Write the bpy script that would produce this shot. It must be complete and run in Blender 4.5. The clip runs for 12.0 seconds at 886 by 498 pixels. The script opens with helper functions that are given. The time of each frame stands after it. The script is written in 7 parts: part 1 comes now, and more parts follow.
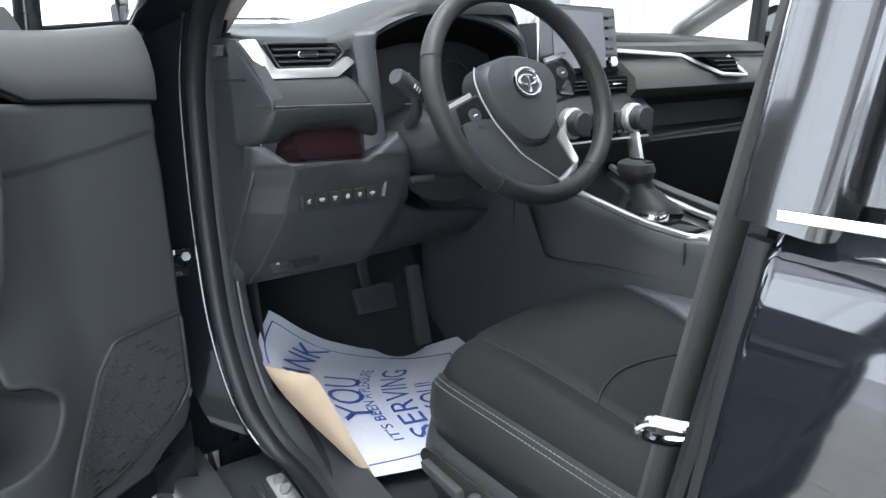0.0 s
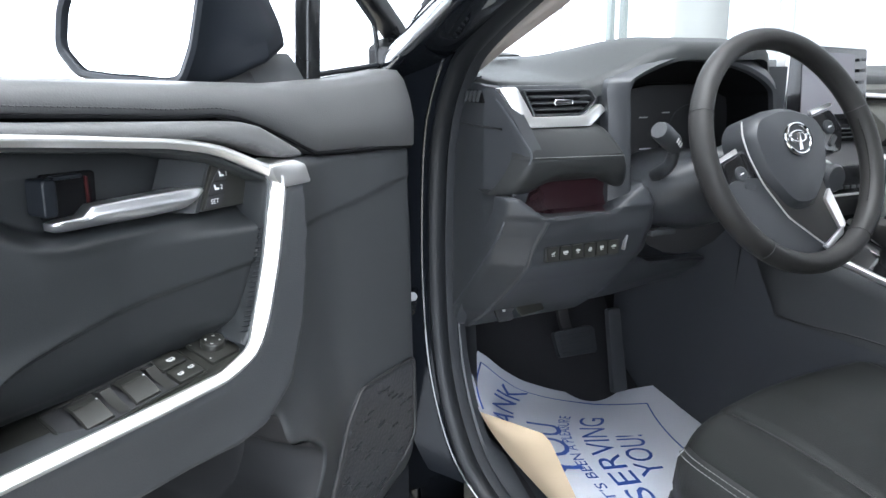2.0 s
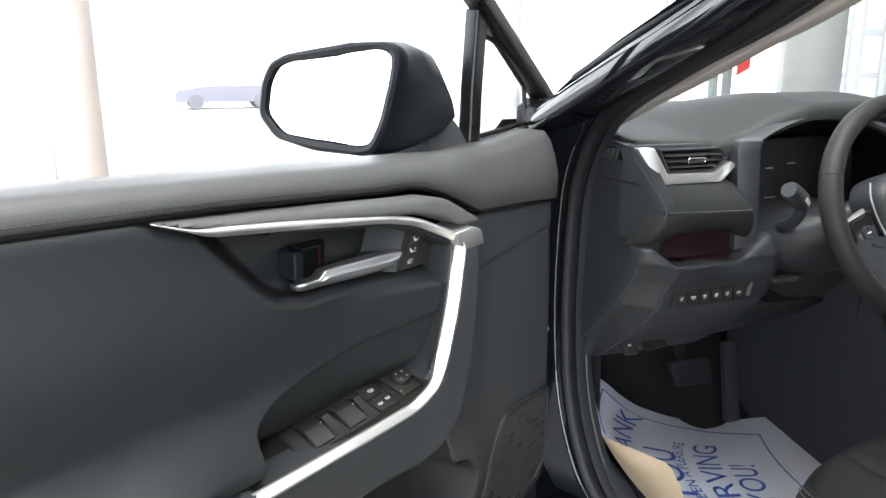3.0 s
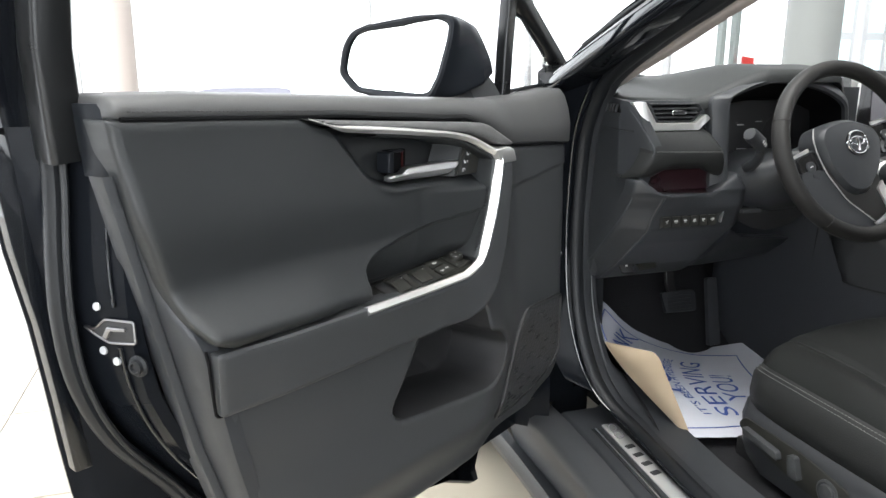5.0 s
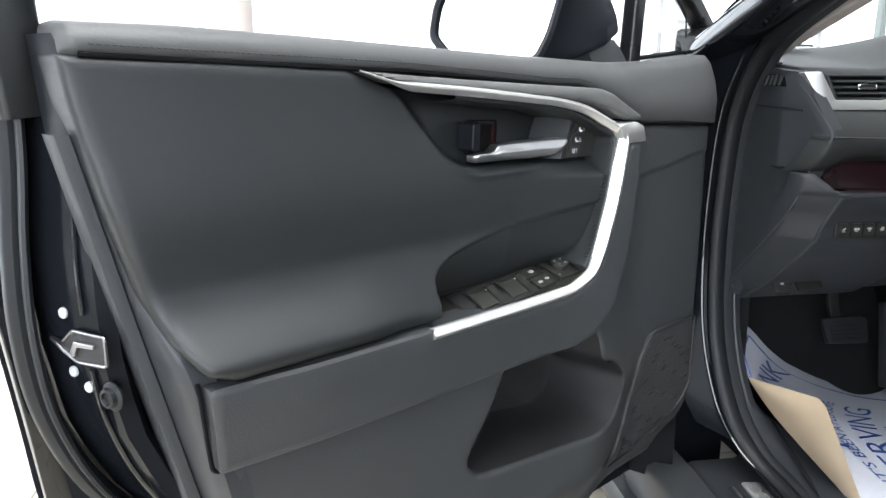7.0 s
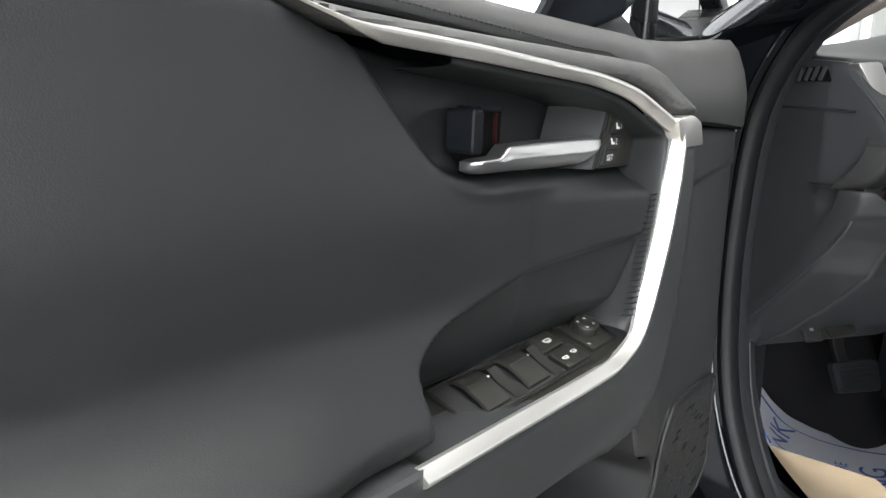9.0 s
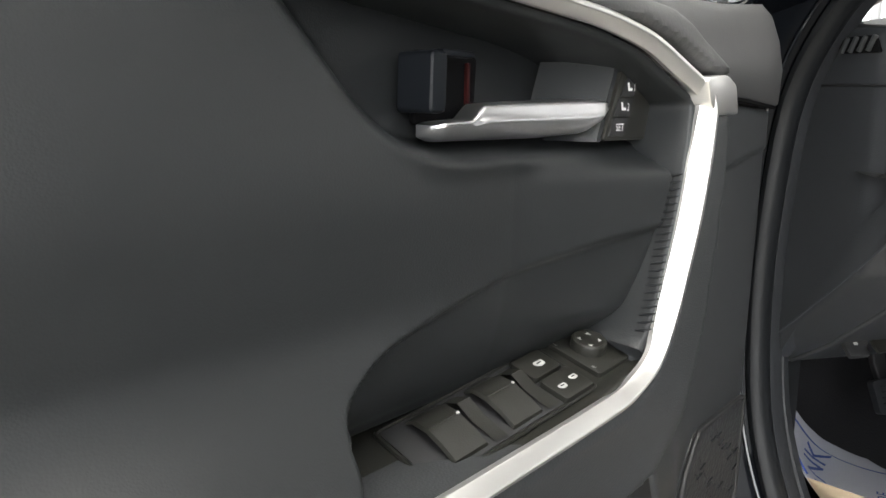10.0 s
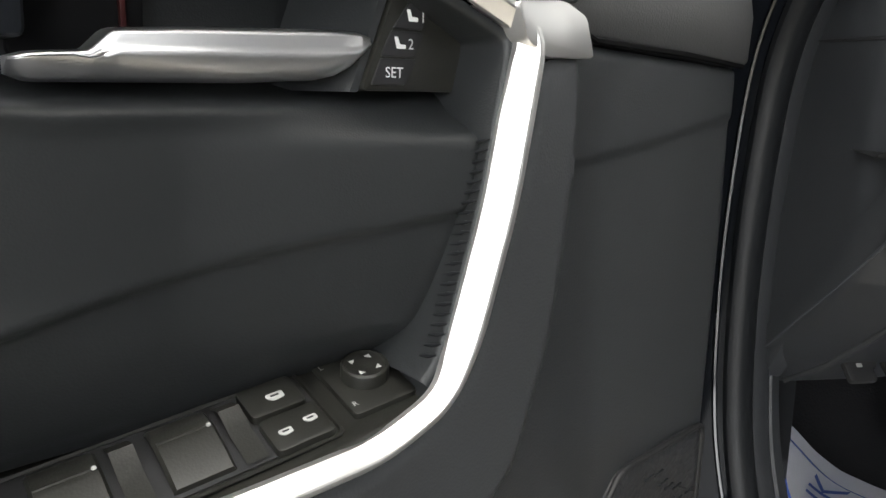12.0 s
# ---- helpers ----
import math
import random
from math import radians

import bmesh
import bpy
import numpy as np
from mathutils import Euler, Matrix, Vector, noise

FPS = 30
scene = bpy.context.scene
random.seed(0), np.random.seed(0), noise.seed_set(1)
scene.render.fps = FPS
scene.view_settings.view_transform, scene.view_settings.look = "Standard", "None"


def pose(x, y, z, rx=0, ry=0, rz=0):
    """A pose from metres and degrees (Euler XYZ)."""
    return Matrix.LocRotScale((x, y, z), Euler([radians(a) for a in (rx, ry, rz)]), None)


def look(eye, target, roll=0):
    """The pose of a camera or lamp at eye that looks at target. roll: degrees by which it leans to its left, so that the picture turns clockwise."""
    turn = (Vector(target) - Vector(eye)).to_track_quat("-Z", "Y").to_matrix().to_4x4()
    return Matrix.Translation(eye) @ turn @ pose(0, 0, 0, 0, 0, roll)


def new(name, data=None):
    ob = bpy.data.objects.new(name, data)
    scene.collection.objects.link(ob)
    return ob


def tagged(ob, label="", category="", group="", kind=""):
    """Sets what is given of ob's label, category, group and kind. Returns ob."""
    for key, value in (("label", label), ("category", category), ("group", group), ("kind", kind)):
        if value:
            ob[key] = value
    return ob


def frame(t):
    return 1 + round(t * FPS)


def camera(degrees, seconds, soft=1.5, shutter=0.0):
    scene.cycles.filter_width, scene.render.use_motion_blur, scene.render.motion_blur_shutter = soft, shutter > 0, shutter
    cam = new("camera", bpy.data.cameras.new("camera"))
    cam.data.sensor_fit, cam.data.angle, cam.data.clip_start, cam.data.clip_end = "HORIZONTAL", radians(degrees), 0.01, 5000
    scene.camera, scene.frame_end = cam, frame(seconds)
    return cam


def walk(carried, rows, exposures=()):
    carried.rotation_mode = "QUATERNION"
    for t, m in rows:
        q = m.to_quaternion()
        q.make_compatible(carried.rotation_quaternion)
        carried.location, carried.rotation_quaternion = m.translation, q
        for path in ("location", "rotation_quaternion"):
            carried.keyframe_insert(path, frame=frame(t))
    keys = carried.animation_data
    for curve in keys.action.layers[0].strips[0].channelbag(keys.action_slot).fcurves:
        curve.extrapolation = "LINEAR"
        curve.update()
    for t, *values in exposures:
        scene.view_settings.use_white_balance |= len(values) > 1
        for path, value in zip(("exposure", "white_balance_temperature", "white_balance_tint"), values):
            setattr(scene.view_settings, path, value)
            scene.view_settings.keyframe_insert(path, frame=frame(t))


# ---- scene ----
cam = camera(63.04, 12.0)
PATH = [
    (0, (-0.3210, -1.2445, 1.0472), (0.4902, -0.0348, 0.6884), -2.08),
    (0.5, (-0.3223, -1.2287, 1.0524), (0.3692, 0.0544, 0.6981), -2.13),
    (1, (-0.3335, -1.2280, 1.0835), (0.3008, 0.0845, 0.7301), -1.60),
    (1.5, (-0.3780, -1.1781, 1.1022), (0.2341, 0.1450, 0.7489), -1.12),
    (2, (-0.4722, -1.0846, 1.1225), (0.1508, 0.2332, 0.7684), -0.45),
    (2.5, (-0.5696, -1.0673, 1.1950), (0.0021, 0.2701, 0.8283), -0.05),
    (3, (-0.5958, -1.1546, 1.2190), (-0.1413, 0.2301, 0.8641), -0.29),
    (3.5, (-0.6221, -1.2414, 1.2135), (-0.2575, 0.1713, 0.8653), -0.18),
    (3.7, (-0.6301, -1.2593, 1.1927), (-0.2903, 0.1613, 0.8514), -0.16),
    (5.3, (-0.7750, -1.4886, 1.1424), (-0.3228, -0.1005, 0.7980), 0.07),
    (5.5, (-0.7717, -1.4789, 1.1359), (-0.3220, -0.0891, 0.7948), -0.08),
    (6, (-0.7523, -1.3876, 1.1270), (-0.3582, 0.0180, 0.7819), -0.19),
    (6.5, (-0.7141, -1.2976, 1.1137), (-0.4438, 0.1375, 0.7710), -0.17),
    (7, (-0.6667, -1.2280, 1.0891), (-0.4570, 0.2170, 0.7456), 0.19),
    (7.5, (-0.6539, -1.1439, 1.0715), (-0.4476, 0.3016, 0.7281), 0.55),
    (7.7, (-0.6571, -1.1014, 1.0708), (-0.4425, 0.3426, 0.7259), 0.74),
    (9.3, (-0.6687, -0.8655, 1.0398), (-0.2583, 0.5465, 0.7432), 1.17),
    (9.5, (-0.6488, -0.8430, 1.0358), (-0.2516, 0.5725, 0.7385), 1.14),
    (10, (-0.6035, -0.7847, 1.0126), (-0.2302, 0.6396, 0.7262), 0.98),
    (10.5, (-0.5611, -0.7491, 1.0018), (-0.2238, 0.6841, 0.7155), 0.98),
    (11, (-0.5030, -0.7241, 0.9981), (-0.2183, 0.7187, 0.7028), 1.04),
    (11.5, (-0.4449, -0.7086, 1.0010), (-0.2067, 0.7384, 0.6853), 1.19),
    (12, (-0.4005, -0.6981, 0.9954), (-0.1886, 0.7512, 0.6721), 1.21),
]
LIGHT = [(0, 0.55, 5850, 10), (0.5, 0.6, 5850, 10), (1, 0.65, 5800, 10), (1.5, 0.65, 5650, 10), (2, 0.62, 5850, 10), (2.5, 0.55, 6150, 10), (3, 0.08, 6250, 10), (3.5, -0.35, 6450, 10), (5.5, 0.06, 6300, 10), (6.5, 0.08, 6200, 10), (7.5, 0.23, 6050, 10), (9.5, 0.13, 6600, 10), (10.5, 0.08, 6650, 10), (12, -0.20, 6600, 10)]
walk(cam, [(t, look(eye, target, roll)) for t, eye, target, roll in PATH], LIGHT)

# ---- world, daylight, exposure ----
world = bpy.data.worlds.new("sky")
scene.world = world
world.use_nodes = True
wt = world.node_tree
sky = wt.nodes.new("ShaderNodeTexSky")
sky.sky_type = 'NISHITA'
sky.sun_disc = False
sky.sun_elevation, sky.sun_rotation = radians(60), radians(204)
wt.links.new(sky.outputs[0], wt.nodes["Background"].inputs[0])
wt.nodes["Background"].inputs[1].default_value = 0.12

def area_lamp(name, eye, target, sx, sy, watts, colour):
    d = bpy.data.lights.new(name, 'AREA')
    d.shape, d.size, d.size_y, d.energy, d.color = 'RECTANGLE', sx, sy, watts, colour
    ob = new(name, d)
    ob.matrix_world = look(eye, target)
    return ob

# sun on the forecourt, from behind the building
sun = bpy.data.lights.new("sun", 'SUN')
sun.energy, sun.angle, sun.color = 4.5, radians(0.5), (1.0, 0.97, 0.92)
sun_ob = new("sun", sun)
sun_ob.matrix_world = look((-4, -9, 17.5), (0, 0, 0))
# unseen overhead area lamp, added for the light from above
area_lamp("overhead_lamp", (-1.0, -0.9, 5.1), (-1.0, -0.9, 0), 4.0, 4.5, 590, (1.0, 0.985, 0.94))
area_lamp("daylight_front", (0.5, 39.0, 8.0), (0.5, 0, 8.0), 70.0, 17.0, 8800, (0.93, 0.97, 1.0))
area_lamp("daylight_side", (-5.9, 2.6, 2.6), (0, 2.6, 2.6), 6.0, 5.0, 320, (0.95, 0.98, 1.0))
# unseen rear lamp, added to brighten the door and cabin from behind
area_lamp("rear_fill", (-3.3, -6.8, 2.6), (-3.3, 0, 2.6), 6.0, 5.0, 440, (0.95, 0.98, 1.0))


# ---- materials ----
def material(name, colour, rough=0.5, metal=0.0, grain=0.0, grain_size=0.002, vary=0.08, vary_size=0.15, spec=0.5, coat=0.0, streak=None):
    m = bpy.data.materials.new(name)
    m.use_nodes = True
    nt = m.node_tree
    b = nt.nodes["Principled BSDF"]
    b.inputs["Metallic"].default_value = metal
    b.inputs["Specular IOR Level"].default_value = spec
    b.inputs["Coat Weight"].default_value = coat
    b.inputs["Coat Roughness"].default_value = 0.04
    tc = nt.nodes.new("ShaderNodeTexCoord")
    mp = nt.nodes.new("ShaderNodeMapping")
    nt.links.new(tc.outputs["Object"], mp.inputs[0])
    if streak:
        mp.inputs["Scale"].default_value = streak
    big = nt.nodes.new("ShaderNodeTexNoise")
    big.inputs["Scale"].default_value = 1.0 / vary_size
    big.inputs["Detail"].default_value = 5
    nt.links.new(mp.outputs[0], big.inputs["Vector"])
    mix = nt.nodes.new("ShaderNodeMix")
    mix.data_type = 'RGBA'
    mix.inputs["A"].default_value = (*[c * (1 - vary) for c in colour], 1)
    mix.inputs["B"].default_value = (*[min(1, c * (1 + vary)) for c in colour], 1)
    nt.links.new(big.outputs["Fac"], mix.inputs["Factor"])
    nt.links.new(mix.outputs["Result"], b.inputs["Base Color"])
    rr = nt.nodes.new("ShaderNodeMapRange")
    rr.inputs["To Min"].default_value = max(0.02, rough * 0.88)
    rr.inputs["To Max"].default_value = min(1, rough * 1.12)
    nt.links.new(big.outputs["Fac"], rr.inputs["Value"])
    nt.links.new(rr.outputs[0], b.inputs["Roughness"])
    if grain:
        fine = nt.nodes.new("ShaderNodeTexVoronoi")
        fine.inputs["Scale"].default_value = 1.0 / grain_size
        nt.links.new(mp.outputs[0], fine.inputs["Vector"])
        bump = nt.nodes.new("ShaderNodeBump")
        bump.inputs["Strength"].default_value = grain
        bump.inputs["Distance"].default_value = 0.001
        nt.links.new(fine.outputs["Distance"], bump.inputs["Height"])
        nt.links.new(bump.outputs[0], b.inputs["Normal"])
    return m


def glass(name, colour=(1, 1, 1), rough=0.0, ior=1.16):
    m = bpy.data.materials.new(name)
    m.use_nodes = True
    nt = m.node_tree
    nt.nodes.remove(nt.nodes["Principled BSDF"])
    tr = nt.nodes.new("ShaderNodeBsdfTransparent")
    tr.inputs[0].default_value = (*colour, 1)
    gl = nt.nodes.new("ShaderNodeBsdfGlossy")
    gl.inputs["Roughness"].default_value = rough
    fr = nt.nodes.new("ShaderNodeFresnel")
    fr.inputs[0].default_value = ior
    mx = nt.nodes.new("ShaderNodeMixShader")
    nt.links.new(fr.outputs[0], mx.inputs[0])
    nt.links.new(tr.outputs[0], mx.inputs[1])
    nt.links.new(gl.outputs[0], mx.inputs[2])
    nt.links.new(mx.outputs[0], nt.nodes["Material Output"].inputs[0])
    return m


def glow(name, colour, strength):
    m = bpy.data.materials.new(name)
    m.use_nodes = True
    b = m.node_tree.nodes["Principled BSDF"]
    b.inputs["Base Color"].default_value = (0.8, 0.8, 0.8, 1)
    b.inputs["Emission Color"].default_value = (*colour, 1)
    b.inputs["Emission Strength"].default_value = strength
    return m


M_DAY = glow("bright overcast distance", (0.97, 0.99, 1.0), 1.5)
M_PAINT = material("black gloss paint", (0.006, 0.007, 0.009), 0.05, 0.0, vary=0.2, spec=0.5, coat=0.5)
M_PLASTIC = material("dark grained plastic", (0.030, 0.032, 0.035), 0.42, grain=0.10, grain_size=0.0016, spec=0.36)
M_PLASTIC2 = material("grey grained plastic", (0.038, 0.040, 0.042), 0.45, grain=0.12, grain_size=0.0016, spec=0.4)
M_SOFT = material("soft charcoal vinyl", (0.0165, 0.0180, 0.0190), 0.42, grain=0.08, grain_size=0.0011, vary=0.12, spec=0.40)
M_BELT = material("grained grey vinyl", (0.066, 0.066, 0.066), 0.46, spec=0.35, grain=0.14, grain_size=0.0017)
M_DASH = material("dark grained dash vinyl", (0.022, 0.024, 0.024), 0.58, grain=0.16, grain_size=0.0017, spec=0.3)
M_TEAL = glow("glow of a pale teal facade", (0.60, 0.83, 0.86), 0.85)
M_FRAME = material("grey green window frame", (0.30, 0.34, 0.32), 0.5)
M_SCUFF = material("brushed scuff metal", (0.40, 0.40, 0.39), 0.5, 0.35, vary=0.1, vary_size=0.02)
M_LEATHER = material("black leatherette", (0.022, 0.023, 0.023), 0.46, grain=0.22, grain_size=0.0019, vary=0.12, spec=0.20)
M_LEATHER2 = material("grey leatherette", (0.034, 0.037, 0.042), 0.48, grain=0.22, grain_size=0.0019, vary=0.1)
M_WHEEL = material("smooth black leather", (0.021, 0.0205, 0.020), 0.46, grain=0.15, grain_size=0.0014, spec=0.20)
M_RUBBER = material("black rubber seal", (0.010, 0.011, 0.0125), 0.42, vary=0.15, spec=0.25)
M_RUBBER2 = material("grey rubber lip", (0.019, 0.0205, 0.023), 0.46, spec=0.3)
M_SEALGREY = material("grey flocked seal", (0.038, 0.037, 0.037), 0.7, grain=0.3, grain_size=0.001, spec=0.2)
M_JAMB = material("black jamb paint", (0.006, 0.007, 0.009), 0.10, vary=0.2, spec=0.07)
M_TRIM = material("grey moulded trim", (0.048, 0.051, 0.057), 0.5, grain=0.12, grain_size=0.0016, spec=0.35)
M_PILLAR = material("pale grey trim", (0.58, 0.585, 0.56), 0.7, grain=0.15, grain_size=0.002)
M_PAD = material("olive grey leatherette", (0.052, 0.052, 0.046), 0.48, grain=0.22, grain_size=0.0019, spec=0.25)
# near-black that holds the shade of vents, gaps and recesses; also thread
M_VOID = material("shade and thread black", (0.005, 0.005, 0.0055), 0.8, spec=0.08)
M_STEEL = material("dark latch steel", (0.30, 0.30, 0.31), 0.28, 1.0, vary=0.1)
M_SASH = material("black satin sash tape", (0.006, 0.0065, 0.007), 0.28, vary=0.15, spec=0.4)
M_DARK = material("matt black", (0.015, 0.015, 0.016), 0.6)
M_GLOSSBLACK = material("gloss black plastic", (0.010, 0.010, 0.011), 0.14, vary=0.2, coat=0.5)
M_SATIN = material("satin silver", (0.82, 0.81, 0.79), 0.30, 0.9, vary=0.03)
M_CHROME = material("polished chrome", (0.85, 0.85, 0.86), 0.08, 1.0, vary=0.02)
M_HANDLE = material("brushed dark silver", (0.84, 0.84, 0.85), 0.36, 1.0, vary=0.03)
M_BOLT = material("pale painted bolt", (0.50, 0.51, 0.53), 0.4, 0.3)
M_MARK = material("white print", (0.8, 0.8, 0.8), 0.6, vary=0.02)
M_THREAD2 = material("grey thread", (0.15, 0.15, 0.15), 0.8)
M_THREAD3 = material("charcoal thread", (0.060, 0.060, 0.060), 0.9, spec=0.1)
M_SHELF = material("dark satin switch plastic", (0.019, 0.019, 0.0165), 0.36, grain=0.05, grain_size=0.0012, spec=0.32)
M_PRINT = material("grey print", (0.42, 0.42, 0.41), 0.6, vary=0.02)
M_CARPET = material("black carpet", (0.024, 0.024, 0.026), 0.95, grain=0.6, grain_size=0.004, spec=0.1)
M_HEADLINER = material("warm grey trim", (0.34, 0.31, 0.285), 0.75, grain=0.15, grain_size=0.002)
M_PAPER = material("white paper", (0.51, 0.52, 0.57), 0.8, vary=0.05, vary_size=0.08)
M_KRAFT = material("tan kraft paper", (0.43, 0.34, 0.235), 0.8, vary=0.08, vary_size=0.05)
M_INK = material("blue ink", (0.03, 0.07, 0.28), 0.7, vary=0.1)
M_SCREEN = material("screen glass", (0.13, 0.125, 0.14), 0.12, vary=0.05)
M_REDLAMP = material("dark red lens", (0.019, 0.0075, 0.0095), 0.28, vary=0.3, vary_size=0.06)
M_TILE = material("pale polished floor tile", (0.36, 0.325, 0.265), 0.22, vary=0.06, vary_size=0.5)
M_WALL = material("white wall paint", (0.80, 0.80, 0.80), 0.7, vary=0.03, vary_size=1.0)
M_WALL2 = material("mid grey wall paint", (0.30, 0.30, 0.30), 0.7, vary=0.06, vary_size=1.5)
M_MULLION = material("pale grey mullion paint", (0.60, 0.60, 0.60), 0.5, vary=0.05, vary_size=0.5)
M_COLUMN = material("pale grey column paint", (0.27, 0.28, 0.27), 0.6, vary=0.05, vary_size=0.6)
M_BEIGE = material("beige column cladding", (0.47, 0.42, 0.39), 0.6, vary=0.05, vary_size=0.6)
M_RED = material("red sign paint", (0.7, 0.05, 0.04), 0.5)
M_FORECOURT = material("pale concrete", (0.66, 0.65, 0.62), 0.85, vary=0.12, vary_size=1.2)
# parked car colours, lightened to hold the haze of the bright outdoors
M_HAZEPAINT = material("lilac car paint paled by glare", (0.40, 0.395, 0.46), 0.5, 0.0, vary=0.05)
M_GLARETYRE = material("tyre rubber paled by glare", (0.34, 0.34, 0.36), 0.8)
M_GLAREGLASS = material("car window whitened by glare", (0.80, 0.80, 0.82), 0.4)
M_GLASS = glass("clear glass")
M_TINT = glass("dark tinted glass", (0.12, 0.12, 0.12), ior=1.6)
M_CAP = material("dark satin rubber cap", (0.008, 0.0095, 0.012), 0.42, vary=0.1, spec=0.15)
M_MIRROR = material("mirror silver", (0.92, 0.93, 0.93), 0.015, 1.0, vary=0.01)


# ---- building helpers ----
def thing(name, label="", category="", kind="", group="", at=(0, 0, 0), parent=None, turn=0.0):
    ob = new(name, bpy.data.meshes.new(name) if parent else None)
    ob.location = at
    ob.rotation_euler = (0, 0, radians(turn))
    if parent:
        ob.parent = parent
    return tagged(ob, label, category, group, kind)


def finish(bm, name, mat, parent, label="", sharp=35):
    me = bpy.data.meshes.new(name)
    bm.normal_update()
    bm.to_mesh(me)
    bm.free()
    for p in me.polygons:
        p.use_smooth = True
    me.set_sharp_from_angle(angle=radians(sharp))
    me.materials.append(mat)
    ob = new(name, me)
    if parent:
        ob.parent = parent
    if label:
        ob["label"] = label
    return ob


def body(ob, piece):
    """Make a built piece the main mesh of the assembly that it belongs to."""
    ob.data = piece.data
    bpy.data.objects.remove(piece)


def part(name, bm, mat, parent, label="", sharp=35):
    return finish(bm, name, mat, parent, label, sharp)


def rounded(pts, r, n=5):
    """A polyline with its inner corners rounded by r."""
    pts = [Vector(p) for p in pts]
    out = [pts[0]]
    for a, b, c in zip(pts, pts[1:], pts[2:]):
        d = min(r, (a - b).length * 0.45, (c - b).length * 0.45)
        p, q = b + (a - b).normalized() * d, b + (c - b).normalized() * d
        for i in range(n + 1):
            t = i / n
            out.append(p * (1 - t) ** 2 + b * 2 * t * (1 - t) + q * t * t)
    return out + [pts[-1]]


def ring(pts, r, n=5):
    """A closed polygon with rounded corners."""
    pts = [Vector(p) for p in pts]
    out = []
    for i, b in enumerate(pts):
        a, c = pts[i - 1], pts[(i + 1) % len(pts)]
        d = min(r, (a - b).length * 0.45, (c - b).length * 0.45)
        p, q = b + (a - b).normalized() * d, b + (c - b).normalized() * d
        for k in range(n + 1):
            t = k / n
            out.append(p * (1 - t) ** 2 + b * 2 * t * (1 - t) + q * t * t)
    return out


def spline(pts, n=8):
    """A smooth curve through the points."""
    pts = [Vector(p) for p in pts]
    ext = [pts[0] * 2 - pts[1]] + pts + [pts[-1] * 2 - pts[-2]]
    out = []
    for p0, p1, p2, p3 in zip(ext, ext[1:], ext[2:], ext[3:]):
        for i in range(n):
            t = i / n
            out.append(0.5 * (2 * p1 + (p2 - p0) * t + (2 * p0 - 5 * p1 + 4 * p2 - p3) * t * t + (3 * p1 - p0 - 3 * p2 + p3) * t ** 3))
    return out + [pts[-1]]


def sweep_bm(path, profile, axis, scale=None, closed=False, bm=None):
    """Sweeps a closed profile of (side, out) along a path; out is along axis."""
    bm = bm or bmesh.new()
    axis = Vector(axis).normalized()
    rings = []
    n = len(path)
    for i, p in enumerate(path):
        if closed:
            t = (path[(i + 1) % n] - path[i - 1]).normalized()
        else:
            t = (path[min(i + 1, n - 1)] - path[max(i - 1, 0)]).normalized()
        side = axis.cross(t).normalized()
        out = t.cross(side).normalized()
        s = scale(i / max(1, n - 1)) if scale else 1.0
        sx, sy = s if isinstance(s, tuple) else (s, s)
        rings.append([bm.verts.new(p + side * a * sx + out * b * sy) for a, b in profile])
    m = len(profile)
    for k in range(n if closed else n - 1):
        r0, r1 = rings[k], rings[(k + 1) % n]
        for j in range(m):
            bm.faces.new((r0[j], r0[(j + 1) % m], r1[(j + 1) % m], r1[j]))
    if not closed:
        bm.faces.new(rings[0][::-1])
        bm.faces.new(rings[-1])
    return bm


def circle(r, n=12, rx=None):
    return [(r * math.cos(2 * math.pi * i / n), (rx or r) * math.sin(2 * math.pi * i / n)) for i in range(n)]


def rrect(w, h, r, n=3):
    """A rounded rectangle about the origin."""
    return [(v.x, v.y) for v in ring([(-w / 2, -h / 2, 0), (w / 2, -h / 2, 0), (w / 2, h / 2, 0), (-w / 2, h / 2, 0)], r, n)]


def slab_bm(outline, depth, bevel=0.001, m=None, bm=None, segments=2):
    """A plate: outline in (x, y), from z = 0 to depth, its upper rim bevelled; m places it."""
    bm2 = bmesh.new()
    vs = [bm2.verts.new((p[0], p[1], 0)) for p in outline]
    f = bm2.faces.new(vs)
    f.normal_update()
    if f.normal.z < 0:
        f.normal_flip()
    res = bmesh.ops.extrude_face_region(bm2, geom=[f])
    top = [e for e in res["geom"] if isinstance(e, bmesh.types.BMVert)]
    bmesh.ops.translate(bm2, verts=top, vec=(0, 0, depth))
    if bevel:
        tops = set(top)
        edges = [e for e in bm2.edges if e.verts[0] in tops and e.verts[1] in tops]
        bmesh.ops.bevel(bm2, geom=edges, offset=bevel, segments=segments, affect='EDGES', profile=0.6, clamp_overlap=True)
    bmesh.ops.recalc_face_normals(bm2, faces=bm2.faces)
    if m is not None:
        bmesh.ops.transform(bm2, matrix=m, verts=bm2.verts)
    return merge(bm, bm2)


def merge(bm, bm2):
    if bm is None:
        return bm2
    me = bpy.data.meshes.new("tmp")
    bm2.to_mesh(me)
    bm2.free()
    bm.from_mesh(me)
    bpy.data.meshes.remove(me)
    return bm


def box_bm(size, bevel=0.002, m=None, bm=None, segments=2):
    bm2 = bmesh.new()
    bmesh.ops.create_cube(bm2, size=1.0, matrix=Matrix.Diagonal((*size, 1)))
    if bevel:
        bmesh.ops.bevel(bm2, geom=bm2.edges[:], offset=bevel, segments=segments, affect='EDGES', profile=0.6, clamp_overlap=True)
    if m is not None:
        bmesh.ops.transform(bm2, matrix=m, verts=bm2.verts)
    return merge(bm, bm2)


